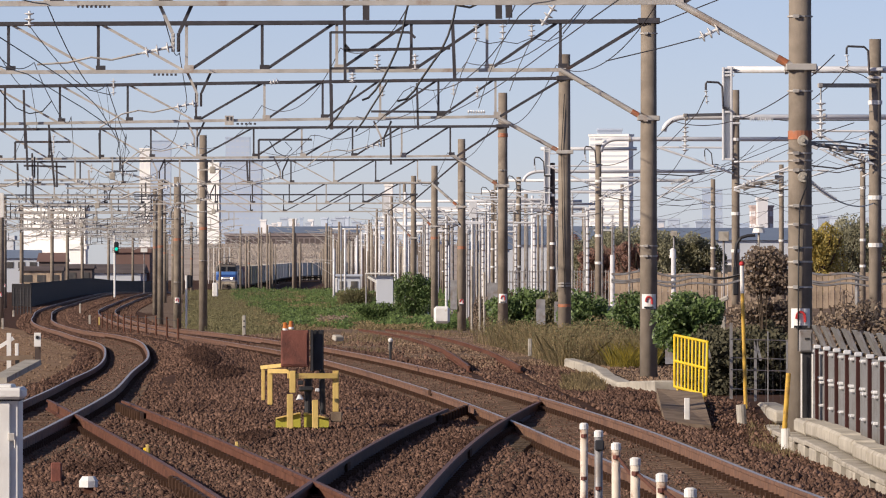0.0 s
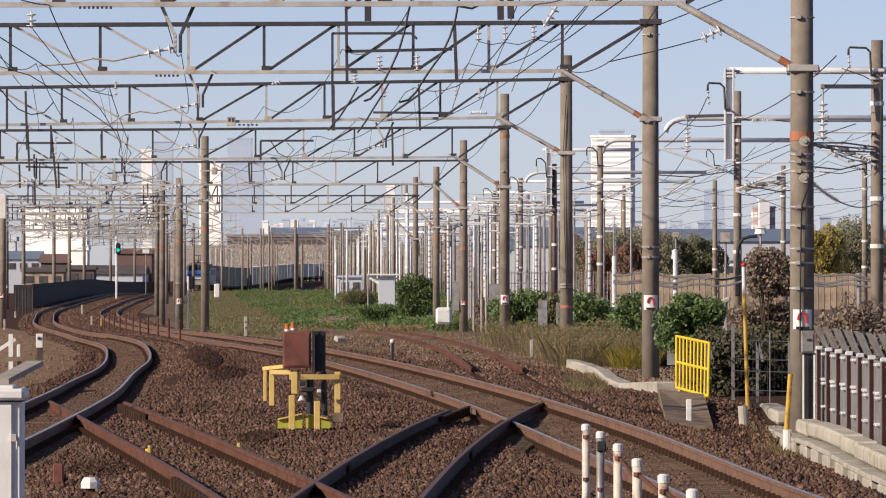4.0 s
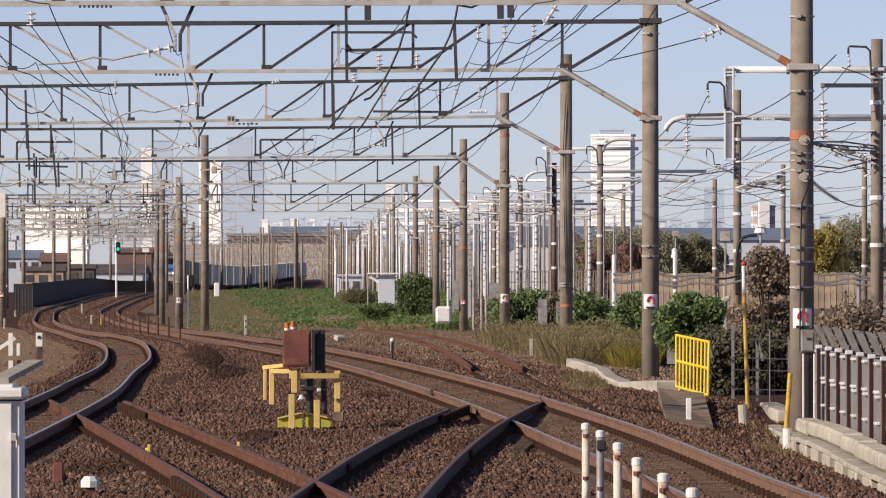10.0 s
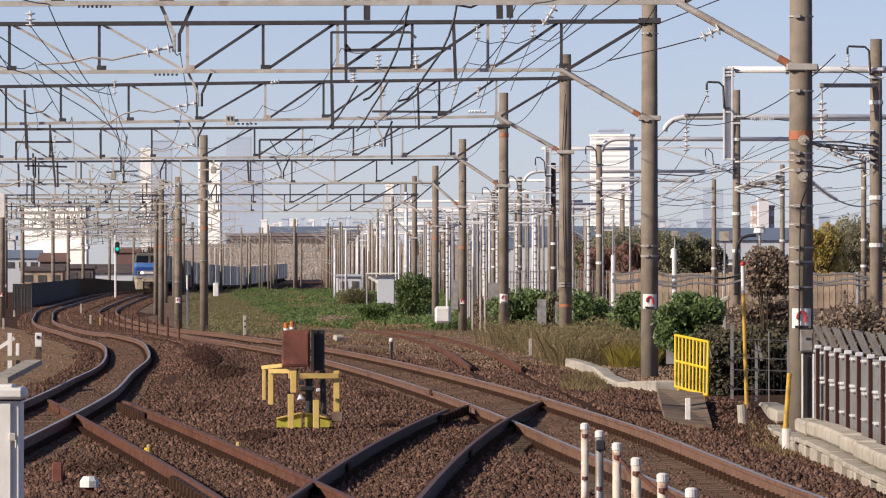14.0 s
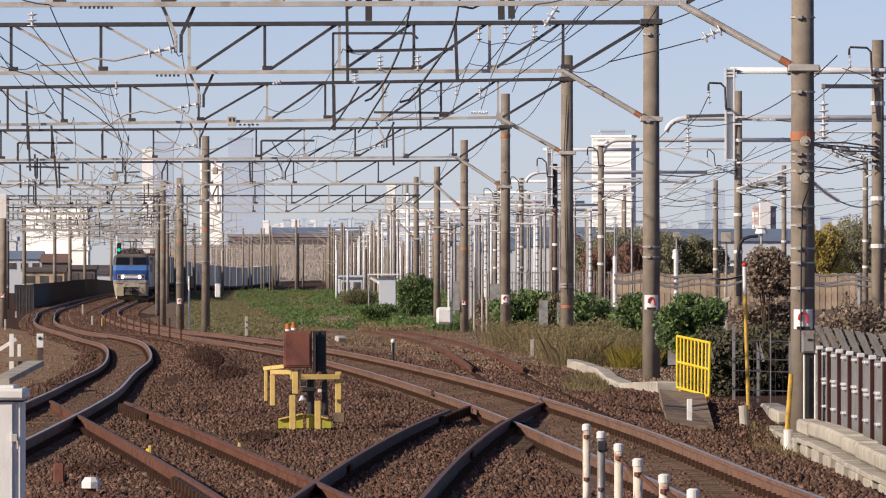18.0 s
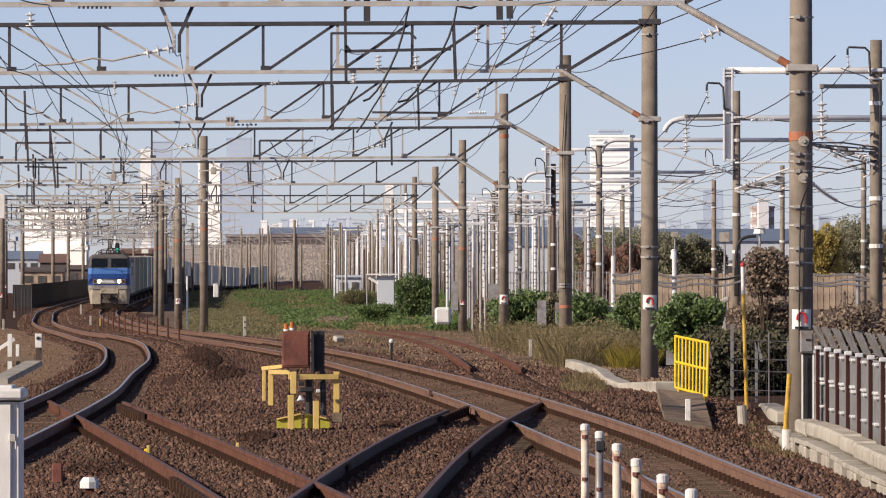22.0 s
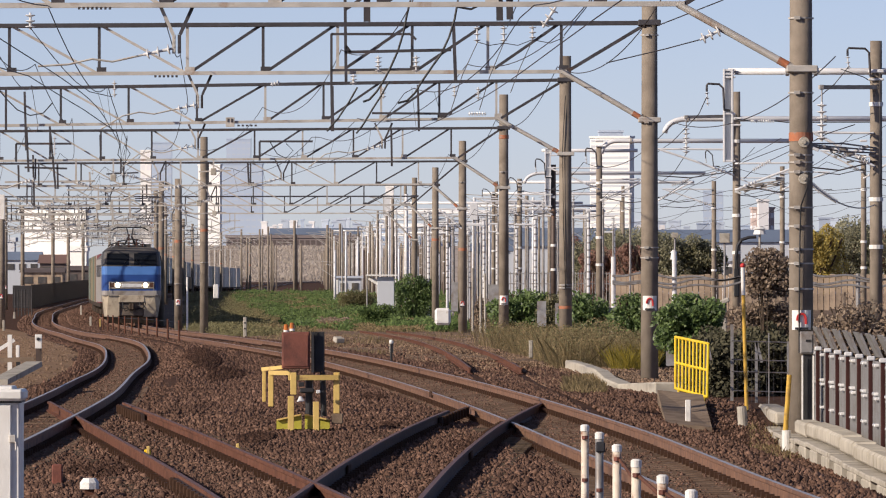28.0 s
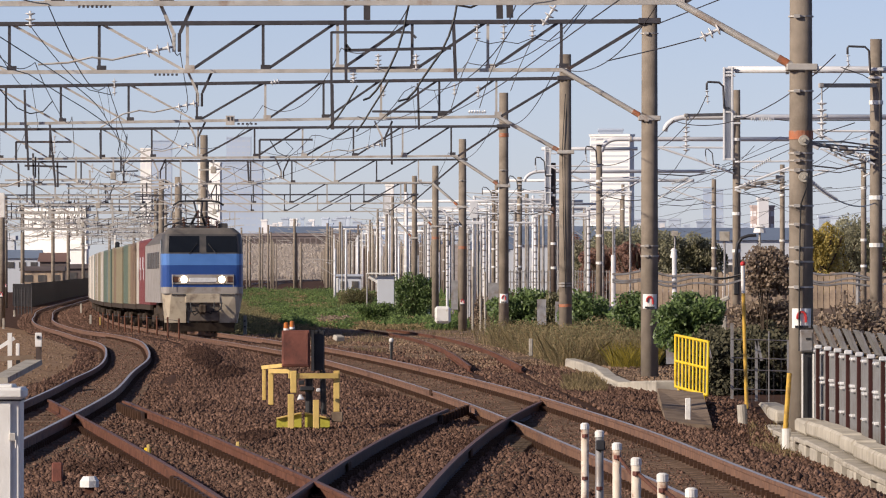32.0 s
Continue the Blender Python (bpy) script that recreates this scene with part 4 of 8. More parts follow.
pipe_portal(275, 4.033, 7.929, 7.125, 0.07, frame_at=(4.285, 4.833, 7.217, 0.2), posts=[(4.515, 6.552, 0.105, "pole_dark")])
pipe_portal(330, 4.015, 12.815, 7.07, 0.08, elbow=(0.8, 0.5), posts=[(13.227, 6.685, 0.12, "pole"), (16.555, 7.4, 0.125, "pole")])
pipe_portal(345, 3.335, 12.822, 6.845, 0.075, posts=[(3.939, 7.018, 0.13, "pole")])
pipe_portal(420, 2.485, 11.41, 7.22, 0.085, posts=[(3.185, 7.325, 0.12, "pole"), (11.2, 7.675, 0.11, "pole")])
pipe_portal(470, 1.802, 10.81, 6.992, 0.085, posts=[(2.232, 7.579, 0.12, "white_pipe"), (6.306, 7.579, 0.1, "white_pipe")])
pipe_portal(520, 0.26, 9.793, 7.013, 0.085, posts=[(11.093, 7.187, 0.13, "white_pipe"), (3.64, 7.447, 0.1, "white_pipe")])

random.seed(5)
for i, y in enumerate(range(450, 1480, 52)):
    far = y > 900
    for k, off in enumerate((-2.6, 3.2, 7.6, 12.0, -6.5, -11.0, -14.5, -18.0, -5.0)):
        if off < -4 and y < 760:
            continue
        x = off - 0.019 * (y - 450) + random.uniform(-0.5, 0.5)
        if (y < 990 and 784 + x * 12000 / y < 424) or min(abs(x - line_r(y)), abs(x - line_l(y))) < 3.0:
            continue
        key = ("pole", "white_pipe", "pole", "pole", "pole", "pole_dark", "pole", "pole", "white_pipe")[k]
        line_post(x, y + random.uniform(-12, 12), random.uniform(7.0, 8.6), 0.11 + 0.02 * (k % 3), key if i % 2 else "pole", arm=not far)
    if i % 2 == 0 and y < 1100:
        x = -2.6 - 0.019 * (y - 450)
        pipe_portal(y + 3, x, x + 12 + 3 * (i % 3), 7.0 + 0.25 * (i % 3), 0.09, posts=[(x + 0.2, 7.6, 0.13, "white_pipe"), (x + 11, 7.5, 0.13, "pole")])


# ---- wires ----
def wire(name, pts, r, label, key="black", group="overhead wires"):
    bm = B()
    tube(bm, pts, r, 5)
    ob = link(name, bm, M[key])
    return tagged(ob, label, "wire", group)


def catenary(at, y0, y1, off, posts):
    """Carrier wire with sag, contact wire and droppers along a track."""
    def zc(y):
        k = max(i for i in range(len(posts)) if posts[i] <= y or i == 0)
        a, b = posts[k], posts[min(k + 1, len(posts) - 1)]
        t = 0.5 if b == a else (y - a) / (b - a)
        return 5.95 + level(y) - 0.55 * 4 * t * (1 - t)
    ys = np.arange(y0, y1, 4.0)
    wire("carrier_wire", [(at(y) + off, y, zc(y)) for y in ys], 0.009, "dark carrier wire sagging over the track", "chord_dark")
    wire("contact_wire", [(at(y) + off + 0.15 * math.sin(y / 16), y, 5.02 + level(y)) for y in ys], 0.008, "contact wire over the track", "chord_dark")
    bm = B()
    for y in np.arange(max(y0 + 2, 130), min(y1, 300), 9.0):
        rod(bm, (at(y) + off, y, zc(y)), (at(y) + off + 0.15 * math.sin(y / 16), y, 5.02 + level(y)), 0.004, n=4)
    tagged(link("dropper_wires", bm, M["chord_dark"]), "thin dropper wires between carrier and contact wire", "wire", kind="stuff")


POSTS = [45, 100, 140, 185, 233, 290, 340, 400, 450, 500, 550, 605, 660, 720, 790, 870, 960]
catenary(line_r, 50, 900, 0.0, POSTS)
catenary(line_l, 60, 900, 0.0, POSTS)


def pull_off(at, y, z_beam, side=1.9):
    """A hanger under the beam with insulators and a curved arm that steadies the contact wire."""
    xh, zc = at(y) + side, 5.02 + level(y)
    v_hanger(xh, y + 0.12, z_beam, 0.24, 0.42, 0.28)
    zt = z_beam - 0.62
    insulator((xh - 0.04, y + 0.12, zt), (xh - 0.5, y + 0.12, zt - 0.1), 3, 0.085)
    bm = B()
    tube(bm, [(xh - 0.5, y + 0.12, zt - 0.1), (xh - 0.95, y + 0.12, zt - 0.2), (xh - 1.25, y + 0.12, zt - 0.16), (xh - 1.6, y + 0.12, zt - 0.24), (at(y) - 0.15, y + 0.12, zc + 0.04)], 0.017, 6)
    tagged(link("steady_arm", bm, M["chord_light"]), "curved pale steady arm holding the contact wire", "arm", "steady arms")


def drop_insulator(x, y, z0, z1, n=3):
    insulator((x, y, z0), (x, y, z1), n, 0.075)


for y, zb in ((100, 5.933), (140, 6.135), (185, 6.17), (233, 5.997), (290, 5.912), (340, 5.583), (400, 5.767), (450, 6.2), (500, 6.2), (550, 6.2), (605, 6.2), (660, 6.2), (720, 6.2)):
    pull_off(line_l, y, zb)
    if y > 140:
        pull_off(line_r, y, zb)

def gantry_fittings(y, z, xs):
    """Short drop rods, clamps and insulators under one gantry."""
    t = thing("gantry_fittings", "cluster of drop rods, clamps and small insulators under a gantry", "fittings", "gantry fittings")
    for i, x in enumerate(xs):
        h = random.uniform(0.35, 0.95)
        bm = B()
        beam(bm, (x, y - 0.15, z + 0.05), (x, y - 0.15, z - h), 0.055, 0.055)
        if i % 2:
            beam(bm, (x - 0.5, y - 0.15, z - h), (x + 0.6, y - 0.15, z - h * 0.9), 0.05, 0.05)
        rod_part = part("drop_rod", bm, M["chord_light" if i % 3 else "chord_dark"], t)
        bm = B()
        if i % 3 == 2:
            box(bm, (x, y - 0.2, z - h), (0.2, 0.12, 0.24), bevel=0.02)
            part("clamp", bm, M["concrete"], rod_part)
        else:
            s = random.choice((-1, 1))
            bell(bm, (x, y - 0.2, z - h), (x + s * 0.5, y - 0.2, z - h - 0.12), 4, 0.1)
            part("insulator", bm, M["porcelain"], rod_part)
            bm = B()
            tube(bm, [(x + s * 0.5, y - 0.2, z - h - 0.12), (x + s * 1.0, y - 0.2, z - h - 0.3), (x + s * 1.5, y - 0.2, z - h - 0.26), (x + s * 2.0, y - 0.2, z - h - 0.5)], 0.028, 5)
            part("steady_tube", bm, M["chord_light"], rod_part)


random.seed(23)
for y, z in ((233, 5.997), (290, 5.912), (340, 5.583), (400, 5.767), (450, 6.2), (500, 6.2), (550, 6.2), (605, 6.2), (660, 6.2), (720, 6.2)):
    xl, xr = bx(0, y), bx(420, y)
    n = 6 if y < 400 else 8
    gantry_fittings(y, z, [xl + (xr - xl) * (i + random.random()) / n for i in range(n)])
for i in range(46):
    u = 596 + i * 4.6 + random.uniform(-2, 2)
    y = random.uniform(520, 960)
    if bx(u, y) > line_r(y) + 4.5:
        line_post(bx(u, y), y, 1.9 + (490 - random.uniform(392, 455)) * y / 12000, random.uniform(0.06, 0.11), ("white_pipe", "pole", "concrete", "pole_dark")[i % 4], arm=i % 5 == 0, label="slim yard post among many others")
for u0, u1, v, Z in ((690, 800, 373, 560), (672, 790, 384, 640), (700, 830, 396, 520), (640, 770, 398, 800), (590, 700, 404, 900), (720, 860, 408, 600)):
    pipe_portal(Z, bx(u0, Z), bx(u1, Z), bz(v, Z), 0.1, posts=[(bx(u0 + 3, Z), 1.9 + (480 - v) * Z / 12000, 0.11, "white_pipe"), (bx(u1 - 3, Z), 1.9 + (482 - v) * Z / 12000, 0.11, "pole")])


def cross_span(y, z):
    """Two pale strands slung across both tracks, with hangers and small insulators."""
    t = thing("cross_span", "pale cross-span wires with hangers over the far curve", "wires", "cross spans")
    x0, x1 = line_l(y) - 5.5, line_r(y) + 4.5
    n = 7
    low = [(x0 + (x1 - x0) * k / n, y, z + random.uniform(-0.06, 0.06)) for k in range(n + 1)]
    high = [(p[0], y, p[2] + 0.45 + 0.9 * (2 * k / n - 1) ** 2) for k, p in enumerate(low)]
    for pts, r in ((low, 0.03), (high, 0.022)):
        bm = B()
        tube(bm, pts, r, 5)
        part("strand", bm, M["chord_light"], t)
    for k in range(1, n):
        bm = B()
        rod(bm, low[k], high[k], 0.016, n=4)
        h = part("hanger", bm, M["chord_dark"], t)
        bm = B()
        d = random.choice((-1, 1))
        bell(bm, low[k], (low[k][0] + d * 0.45, y, low[k][2] - 0.22), 4, 0.09)
        part("insulator", bm, M["porcelain"], h)
        if k % 2:
            bm = B()
            tube(bm, [(low[k][0] + d * 0.45, y, low[k][2] - 0.22), (low[k][0] + d * 1.1, y, low[k][2] - 0.5), (low[k][0] + d * 1.8, y, low[k][2] - 0.48)], 0.03, 5)
            part("steady_tube", bm, M["chord_light"], h)


random.seed(31)
for y in (425, 475, 525, 575, 630, 690, 755, 830):
    cross_span(y, 5.75 + level(y) + random.uniform(-0.3, 0.5))


def banded_post(u, v, Z, r=0.075):
    """A white tube post wound with dark rings, with a cap and a short arm."""
    t = thing("banded_post", "white tubular yard post wound with dark rings", "post", "banded white posts")
    x, z = bx(u, Z), bz(v, Z)
    bm = B()
    rod(bm, (x, Z, -0.8), (x, Z, z), r, n=10)
    post = part("tube", bm, M["white_pipe"], t)
    bm = B()
    box(bm, (x, Z, z + 0.06), (r * 3.2, r * 3.2, 0.14), bevel=0.03)
    part("cap", bm, M["white_pipe"], t)
    bm = B()
    box(bm, (x - 0.5, Z - 0.05, z - 0.25), (1.0, 0.08, 0.09), bevel=0.02)
    part("arm", bm, M["white_pipe"], t)
    k = z - 0.4
    while k > 1.2:
        bm = B()
        rod(bm, (x, Z, k - 0.035), (x, Z, k + 0.035), r * 1.12, n=10)
        part("ring", bm, M["fence_grey"], post)
        k -= 0.32


for u, v, Z in ((760, 372, 400), (793, 380, 370), (858, 386, 360), (881, 398, 380), (916, 400, 340), (949, 384, 330), (1043, 371, 300), (832, 402, 420), (735, 392, 450), (1088, 398, 350)):
    banded_post(u, v, Z)
for u0, u1, v, Z in ((700, 850, 366, 430), (752, 900, 377, 400), (770, 940, 392, 380), (860, 1010, 352, 350), (880, 1040, 366, 360), (930, 1090, 378, 345), (960, 1120, 339, 300)):
    t = thing("bus_pipe", "white tubular bus bar on ribbed insulators", "pipe", "white bus pipes")
    bm = B()
    rod(bm, (bx(u0, Z), Z, bz(v, Z)), (bx(u1, Z), Z, bz(v, Z)), 0.055, n=8)
    pipe = part("pipe", bm, M["white_pipe"], t)
    for f in (0.02, 0.35, 0.68, 0.98):
        x = bx(u0 + (u1 - u0) * f, Z)
        bm = B()
        bell(bm, (x, Z, bz(v, Z) - 0.05), (x, Z, bz(v, Z) - 0.65), 5, 0.1)
        part("insulator", bm, M["porcelain"], pipe)
        bm = B()
        rod(bm, (x, Z, -0.8), (x, Z, bz(v, Z) - 0.65), 0.05, n=7)
        part("stand", bm, M["fence_grey"], t)


# drop frames and feeder jumpers on the near gantries
def bar_frame(y, bars, label="dark angle-steel drop frame fixed to a gantry", key="chord_dark", w=0.05):
    f = thing("drop_frame", label, "frame", "drop frames")
    for (x0, y0, x1, y1) in bars:
        a = (bx(x0, y), y, bz(y0, y))
        b = (bx(x1, y), y, bz(y1, y))
        bm = B()
        beam(bm, a, b, w, w)
        part("bar", bm, M[key], f)


bar_frame(139.7, [(588, 55, 588, 150), (588, 56, 728, 56), (588, 120, 742, 118), (728, 56, 738, 66)])
bar_frame(115, [(612, -20, 614, 142), (612, 88, 800, 84), (614, 78, 622, 88), (640, -6, 614, 12)])
bar_frame(139.6, [(589, 148, 590, 228), (804, 36, 808, 142)], w=0.07)
bar_frame(101, [(651, -20, 651, 34), (885, -20, 886, 32), (903, -20, 904, 30)], w=0.1)
bar_frame(184.7, [(660, 196, 802, 197), (741, 146, 743, 228), (45, 158, 48, 262), (12, 150, 12, 226)], w=0.06)
bar_frame(232.7, [(461, 246, 555, 246), (461, 246, 461, 280), (694, 224, 695, 290), (30, 250, 128, 250), (30, 250, 30, 282), (89, 215, 100, 330), (48, 215, 52, 300), (179, 234, 180, 280)], w=0.07)
bar_frame(289.7, [(34, 288, 35, 330), (45, 292, 120, 294), (103, 286, 104, 330), (60, 270, 62, 360), (440, 284, 442, 322)], w=0.08)
bar_frame(339.6, [(10, 318, 170, 316), (120, 332, 300, 330), (160, 300, 162, 330), (60, 345, 220, 344), (230, 336, 232, 380)], "weathered drop frame on a far gantry", "chord_light", 0.09)
bar_frame(399, [(20, 352, 240, 350), (60, 362, 260, 360), (140, 350, 142, 400), (90, 352, 91, 398), (200, 352, 201, 396)], "weathered drop frame on a far gantry", "chord_light", 0.1)

J = lambda pts, y: [(bx(u, y), y, bz(v, y)) for u, v in pts]
for y, pts in ((118, [(728, -4), (722, 20), (715, 55), (706, 85), (694, 112), (682, 136), (668, 158), (655, 172), (644, 176)]),
               (118, [(812, -4), (806, 30), (796, 62), (782, 92), (766, 114), (748, 140), (736, 160), (722, 174), (706, 178)]),
               (138, [(690, 140), (676, 165), (660, 190), (645, 215), (632, 232)]), (138, [(634, 150), (618, 178), (600, 205), (580, 228)]),
               (182, [(0, 155), (14, 172), (32, 190), (55, 200), (78, 196), (94, 178)]), (118, [(812, 8), (835, 12), (852, 4)]),
               (230, [(206, 225), (214, 250), (210, 270), (222, 285), (232, 268), (222, 252)]), (230, [(480, 248), (492, 268), (508, 276), (520, 262), (508, 250)])):
    wire("jumper_cable", J(pts, y), 0.02 if y < 150 else 0.016, "thick black jumper cable looping between wires", "black", "jumper cables")
for y, u, v0, v1, n in ((139.5, 671, 94, 124, 4), (139.5, 738, 94, 124, 4), (139.5, 627, 127, 146, 3), (140, 846, 40, 72, 3), (140, 893, 40, 72, 3), (140, 944, 40, 66, 3), (99, 55, 18, 48, 3), (184, 204, 138, 168, 3), (184, 680, 150, 170, 3),
                          (184, 806, 146, 168, 3), (184, 848, 150, 172, 3), (232, 98, 236, 272, 4), (288, 165, 288, 305, 3)):
    drop_insulator(bx(u, y), y, bz(v0, y), bz(v1, y), n)
insulator((2.027, 121, 6.76), (1.795, 121, 6.397), 3, 0.1)
insulator((0.705, 184, 6.393), (1.196, 184, 6.393), 7, 0.07)
insulator((-4.661, 184, 7.175), (-4.416, 184, 7.251), 3, 0.08)
insulator((3.80, 99.93, 5.43), (4.12, 99.95, 5.58), 3, 0.09)
insulator((9.128, 163, 6.165), (9.128, 163, 5.214), 6, 0.125)
insulator((7.704, 214, 6.715), (7.704, 214, 5.859), 6, 0.12)
insulator((7.457, 163.9, 5.724), (8.031, 163.9, 5.724), 10, 0.055)
insulator((9.762, 213, 5.326), (10.331, 213, 5.645), 9, 0.075)
insulator((8.797, 260, 5.497), (9.49, 260, 5.757), 9, 0.085)


def stencil(u0, u1, v, Z, h):
    """A row of dark unreadable characters on the pale face of a chord."""
    t = thing("stencil_marking", "row of dark unreadable characters on a gantry chord", "marking", "gantry markings")
    n = max(4, int((u1 - u0) / 7))
    for k in range(n):
        bm = B()
        w = (u1 - u0) / n * Z / 12000
        box(bm, (bx(u0 + (u1 - u0) * (k + 0.5) / n, Z), Z - 0.052, bz(v, Z)), (w * 0.55, 0.008, h), bevel=0.002)
        part("lettering_bar", bm, M["chord_dark"], t)


stencil(138, 200, 10.5, 100, 0.04)
stencil(273, 318, 131, 140, 0.045)
stencil(420, 458, 218, 185, 0.05)
t = thing("number_sign", "small pale gantry number sign with dark bars", "sign")
bm = B()
box(bm, (bx(409, 185), 184.9, bz(212, 185)), (0.24, 0.02, 0.26), bevel=0.005)
part("plate", bm, M["chord_light"], t)
for e in (-0.05, 0.05):
    bm = B()
    box(bm, (bx(409, 185) + e, 184.884, bz(209, 185)), (0.05, 0.008, 0.1))
    part("lettering_bar", bm, M["chord_dark"], t)


def side_arm(a, b, hang):
    """A grey channel arm that holds an insulator string out from a mast."""
    t = thing("side_arm", "grey steel arm holding an insulator string", "bracket", "side arms")
    bm = B()
    beam(bm, a, b, 0.09, 0.1)
    part("arm", bm, M["concrete"], t)
    bm = B()
    rod(bm, (hang[0], hang[1], a[2]), hang, 0.02, n=6)
    box(bm, (hang[0], hang[1], a[2]), (0.12, 0.1, 0.12), bevel=0.02)
    part("shackle", bm, M["fence_grey"], t)


side_arm((9.074, 163, 6.518), (10.49, 163.9, 6.544), (9.128, 163, 6.152))
side_arm((7.651, 214, 7.018), (9.294, 214.9, 7.076), (7.704, 214, 6.697))
for y0, y1, pts in ((128, 140, [(56, 46), (68, 62), (92, 92), (112, 116), (135, 140), (160, 158), (200, 167)]), (110, 130, [(0, 115), (52, 130), (100, 160), (150, 190), (205, 228)]),
                    (139, 139, [(846, 72), (820, 128), (800, 190)]), (139, 139, [(893, 72), (868, 132), (850, 190)]), (139, 139, [(944, 66), (920, 120), (905, 160)]),
                    (139, 139, [(846, 70), (868, 76), (893, 72), (918, 76), (944, 66), (975, 72), (1000, 62)]), (100, 100, [(1240, 66), (1180, 82), (1075, 107)]),
                    (105, 98, [(920, -5), (900, 42)]), (105, 98, [(1050, -5), (1000, 58)]), (100, 100, [(1168, 40), (1270, 0), (1290, -8)])):
    n = len(pts)
    wire("feeder_wire", [((u - 784) * (y0 + (y1 - y0) * i / (n - 1)) / 12000, y0 + (y1 - y0) * i / (n - 1), 1.9 + (490 - v) * (y0 + (y1 - y0) * i / (n - 1)) / 12000) for i, (u, v) in enumerate(pts)], 0.009, "thin feeder wire slung between gantries", "chord_dark")

for pts in ([(9.794, 163, 7.034), (9.427, 163, 6.586)], [(9.427, 163, 6.586), (9.034, 164, 6.246), (8.965, 164, 6.191)], [(6.357, 163, 6.274), (6.81, 180, 6.28), (7.24, 214, 6.216), (7.32, 240, 6.2)],
            [(7.704, 214, 5.859), (8.22, 240, 5.7), (8.471, 262, 5.655)], [(8.646, 262, 5.131), (9.49, 260, 5.757), (9.299, 215, 5.519), (10.535, 215, 5.985), (10.985, 214, 6.144)],
            [(9.479, 213, 5.059), (9.762, 213, 5.326)], [(10.331, 213, 5.645), (10.918, 212, 5.928)], [(9.523, 214, 4.611), (15.15, 300, 5)], [(8.911, 163, 5.214), (9.264, 163, 5.405), (9.929, 163, 5.622)],
            [(8.031, 163.9, 5.724), (8.446, 164, 5.686), (9.375, 164, 5.699), (10.496, 164, 5.699)], [(7.093, 164, 5.781), (7.457, 163.9, 5.724)], [(9.59, 163, 6.953), (10.195, 164, 6.793), (10.551, 164, 6.574)]):
    wire("stay_wire", pts, 0.012, "dark stay wire between yard masts", "chord_dark", "stay wires")


def wire_tensioner(p, q, w):
    """Bundle of short links, clamps and rods where several wires end on a mast."""
    t = thing("wire_anchor", "tangle of galvanised clamps and rods anchoring wires", "anchor", "wire anchors")
    p, q = Vector(p), Vector(q)
    for i in range(9):
        c = p.lerp(q, (i + 0.5) / 9) + Vector((0, random.uniform(-0.1, 0.1), random.uniform(-w, w)))
        bm = B()
        box(bm, c, (random.uniform(0.12, 0.3), 0.06, random.uniform(0.05, 0.12)), ry=random.uniform(-0.5, 0.6), bevel=0.012)
        part("clamp", bm, M["fence_grey" if i % 3 else "porcelain"], t)
    for i in range(3):
        bm = B()
        o = Vector((0, 0, (i - 1) * w * 0.7))
        tube(bm, [p + o * 0.3, p.lerp(q, 0.5) + o, q + o * 0.6], 0.022, 6)
        part("rod", bm, M["fence_grey"], t)


wire_tensioner((8.802, 162, 5.113), (10.483, 163.8, 5.012), 0.14)
wire_tensioner((14.863, 260, 6.84), (16.275, 261.8, 6.482), 0.2)
wire_tensioner((9.294, 214.9, 4.73), (10.736, 214, 4.967), 0.12)


# long feeders along the line and over the yard
def run(at, off, z, sag, y0, y1, r=0.009, key="chord_dark"):
    pts = []
    for a, b in zip(POSTS, POSTS[1:]):
        for t in np.linspace(0, 1, 21)[:-1]:
            y = a + (b - a) * t
            if y0 <= y <= y1:
                pts.append((at(y) + off, y, z + level(y) - sag * 4 * t * (1 - t)))
    wire("feeder_wire", pts, r, "feeder wire running along the line", key)


row_m = spline([(60, 5.9), (100, 5.3), (140, 4.28), (185, 3.36), (233, 2.12), (290, 0.88), (340, -0.34), (400, -1.65), (700, -7.4), (1000, -13.1)])
for at, off, z, sag in ((row_m, -1.9, 6.35, 0.6), (row_m, 0.5, 5.2, 0.45), (line_r, -1.4, 6.7, 0.6), (line_r, 1.2, 6.4, 0.5), (line_l, 1.5, 6.6, 0.5), (line_l, -1.5, 6.4, 0.6), (line_l, -2.6, 7.3, 0.6)):
    run(at, off, z, sag, 100, 900)
row_y = spline([(100, 15.0), (164, 10.6), (215, 9.4), (262, 7.2), (345, 4.1), (420, 3.2), (700, -1.5), (1000, -7)])
for off, z, sag in ((-1.5, 5.6, 0.6), (1.2, 5.1, 0.1), (1.2, 6.0, 0.7), (4.6, 5.1, 0.1), (4.6, 6.1, 0.7), (8.6, 5.2, 0.1), (8.6, 6.2, 0.7), (3.0, 6.9, 0.6), (12.5, 5.9, 0.7), (12.5, 5.1, 0.1)):
    run(row_y, off, z, sag, 185, 800)


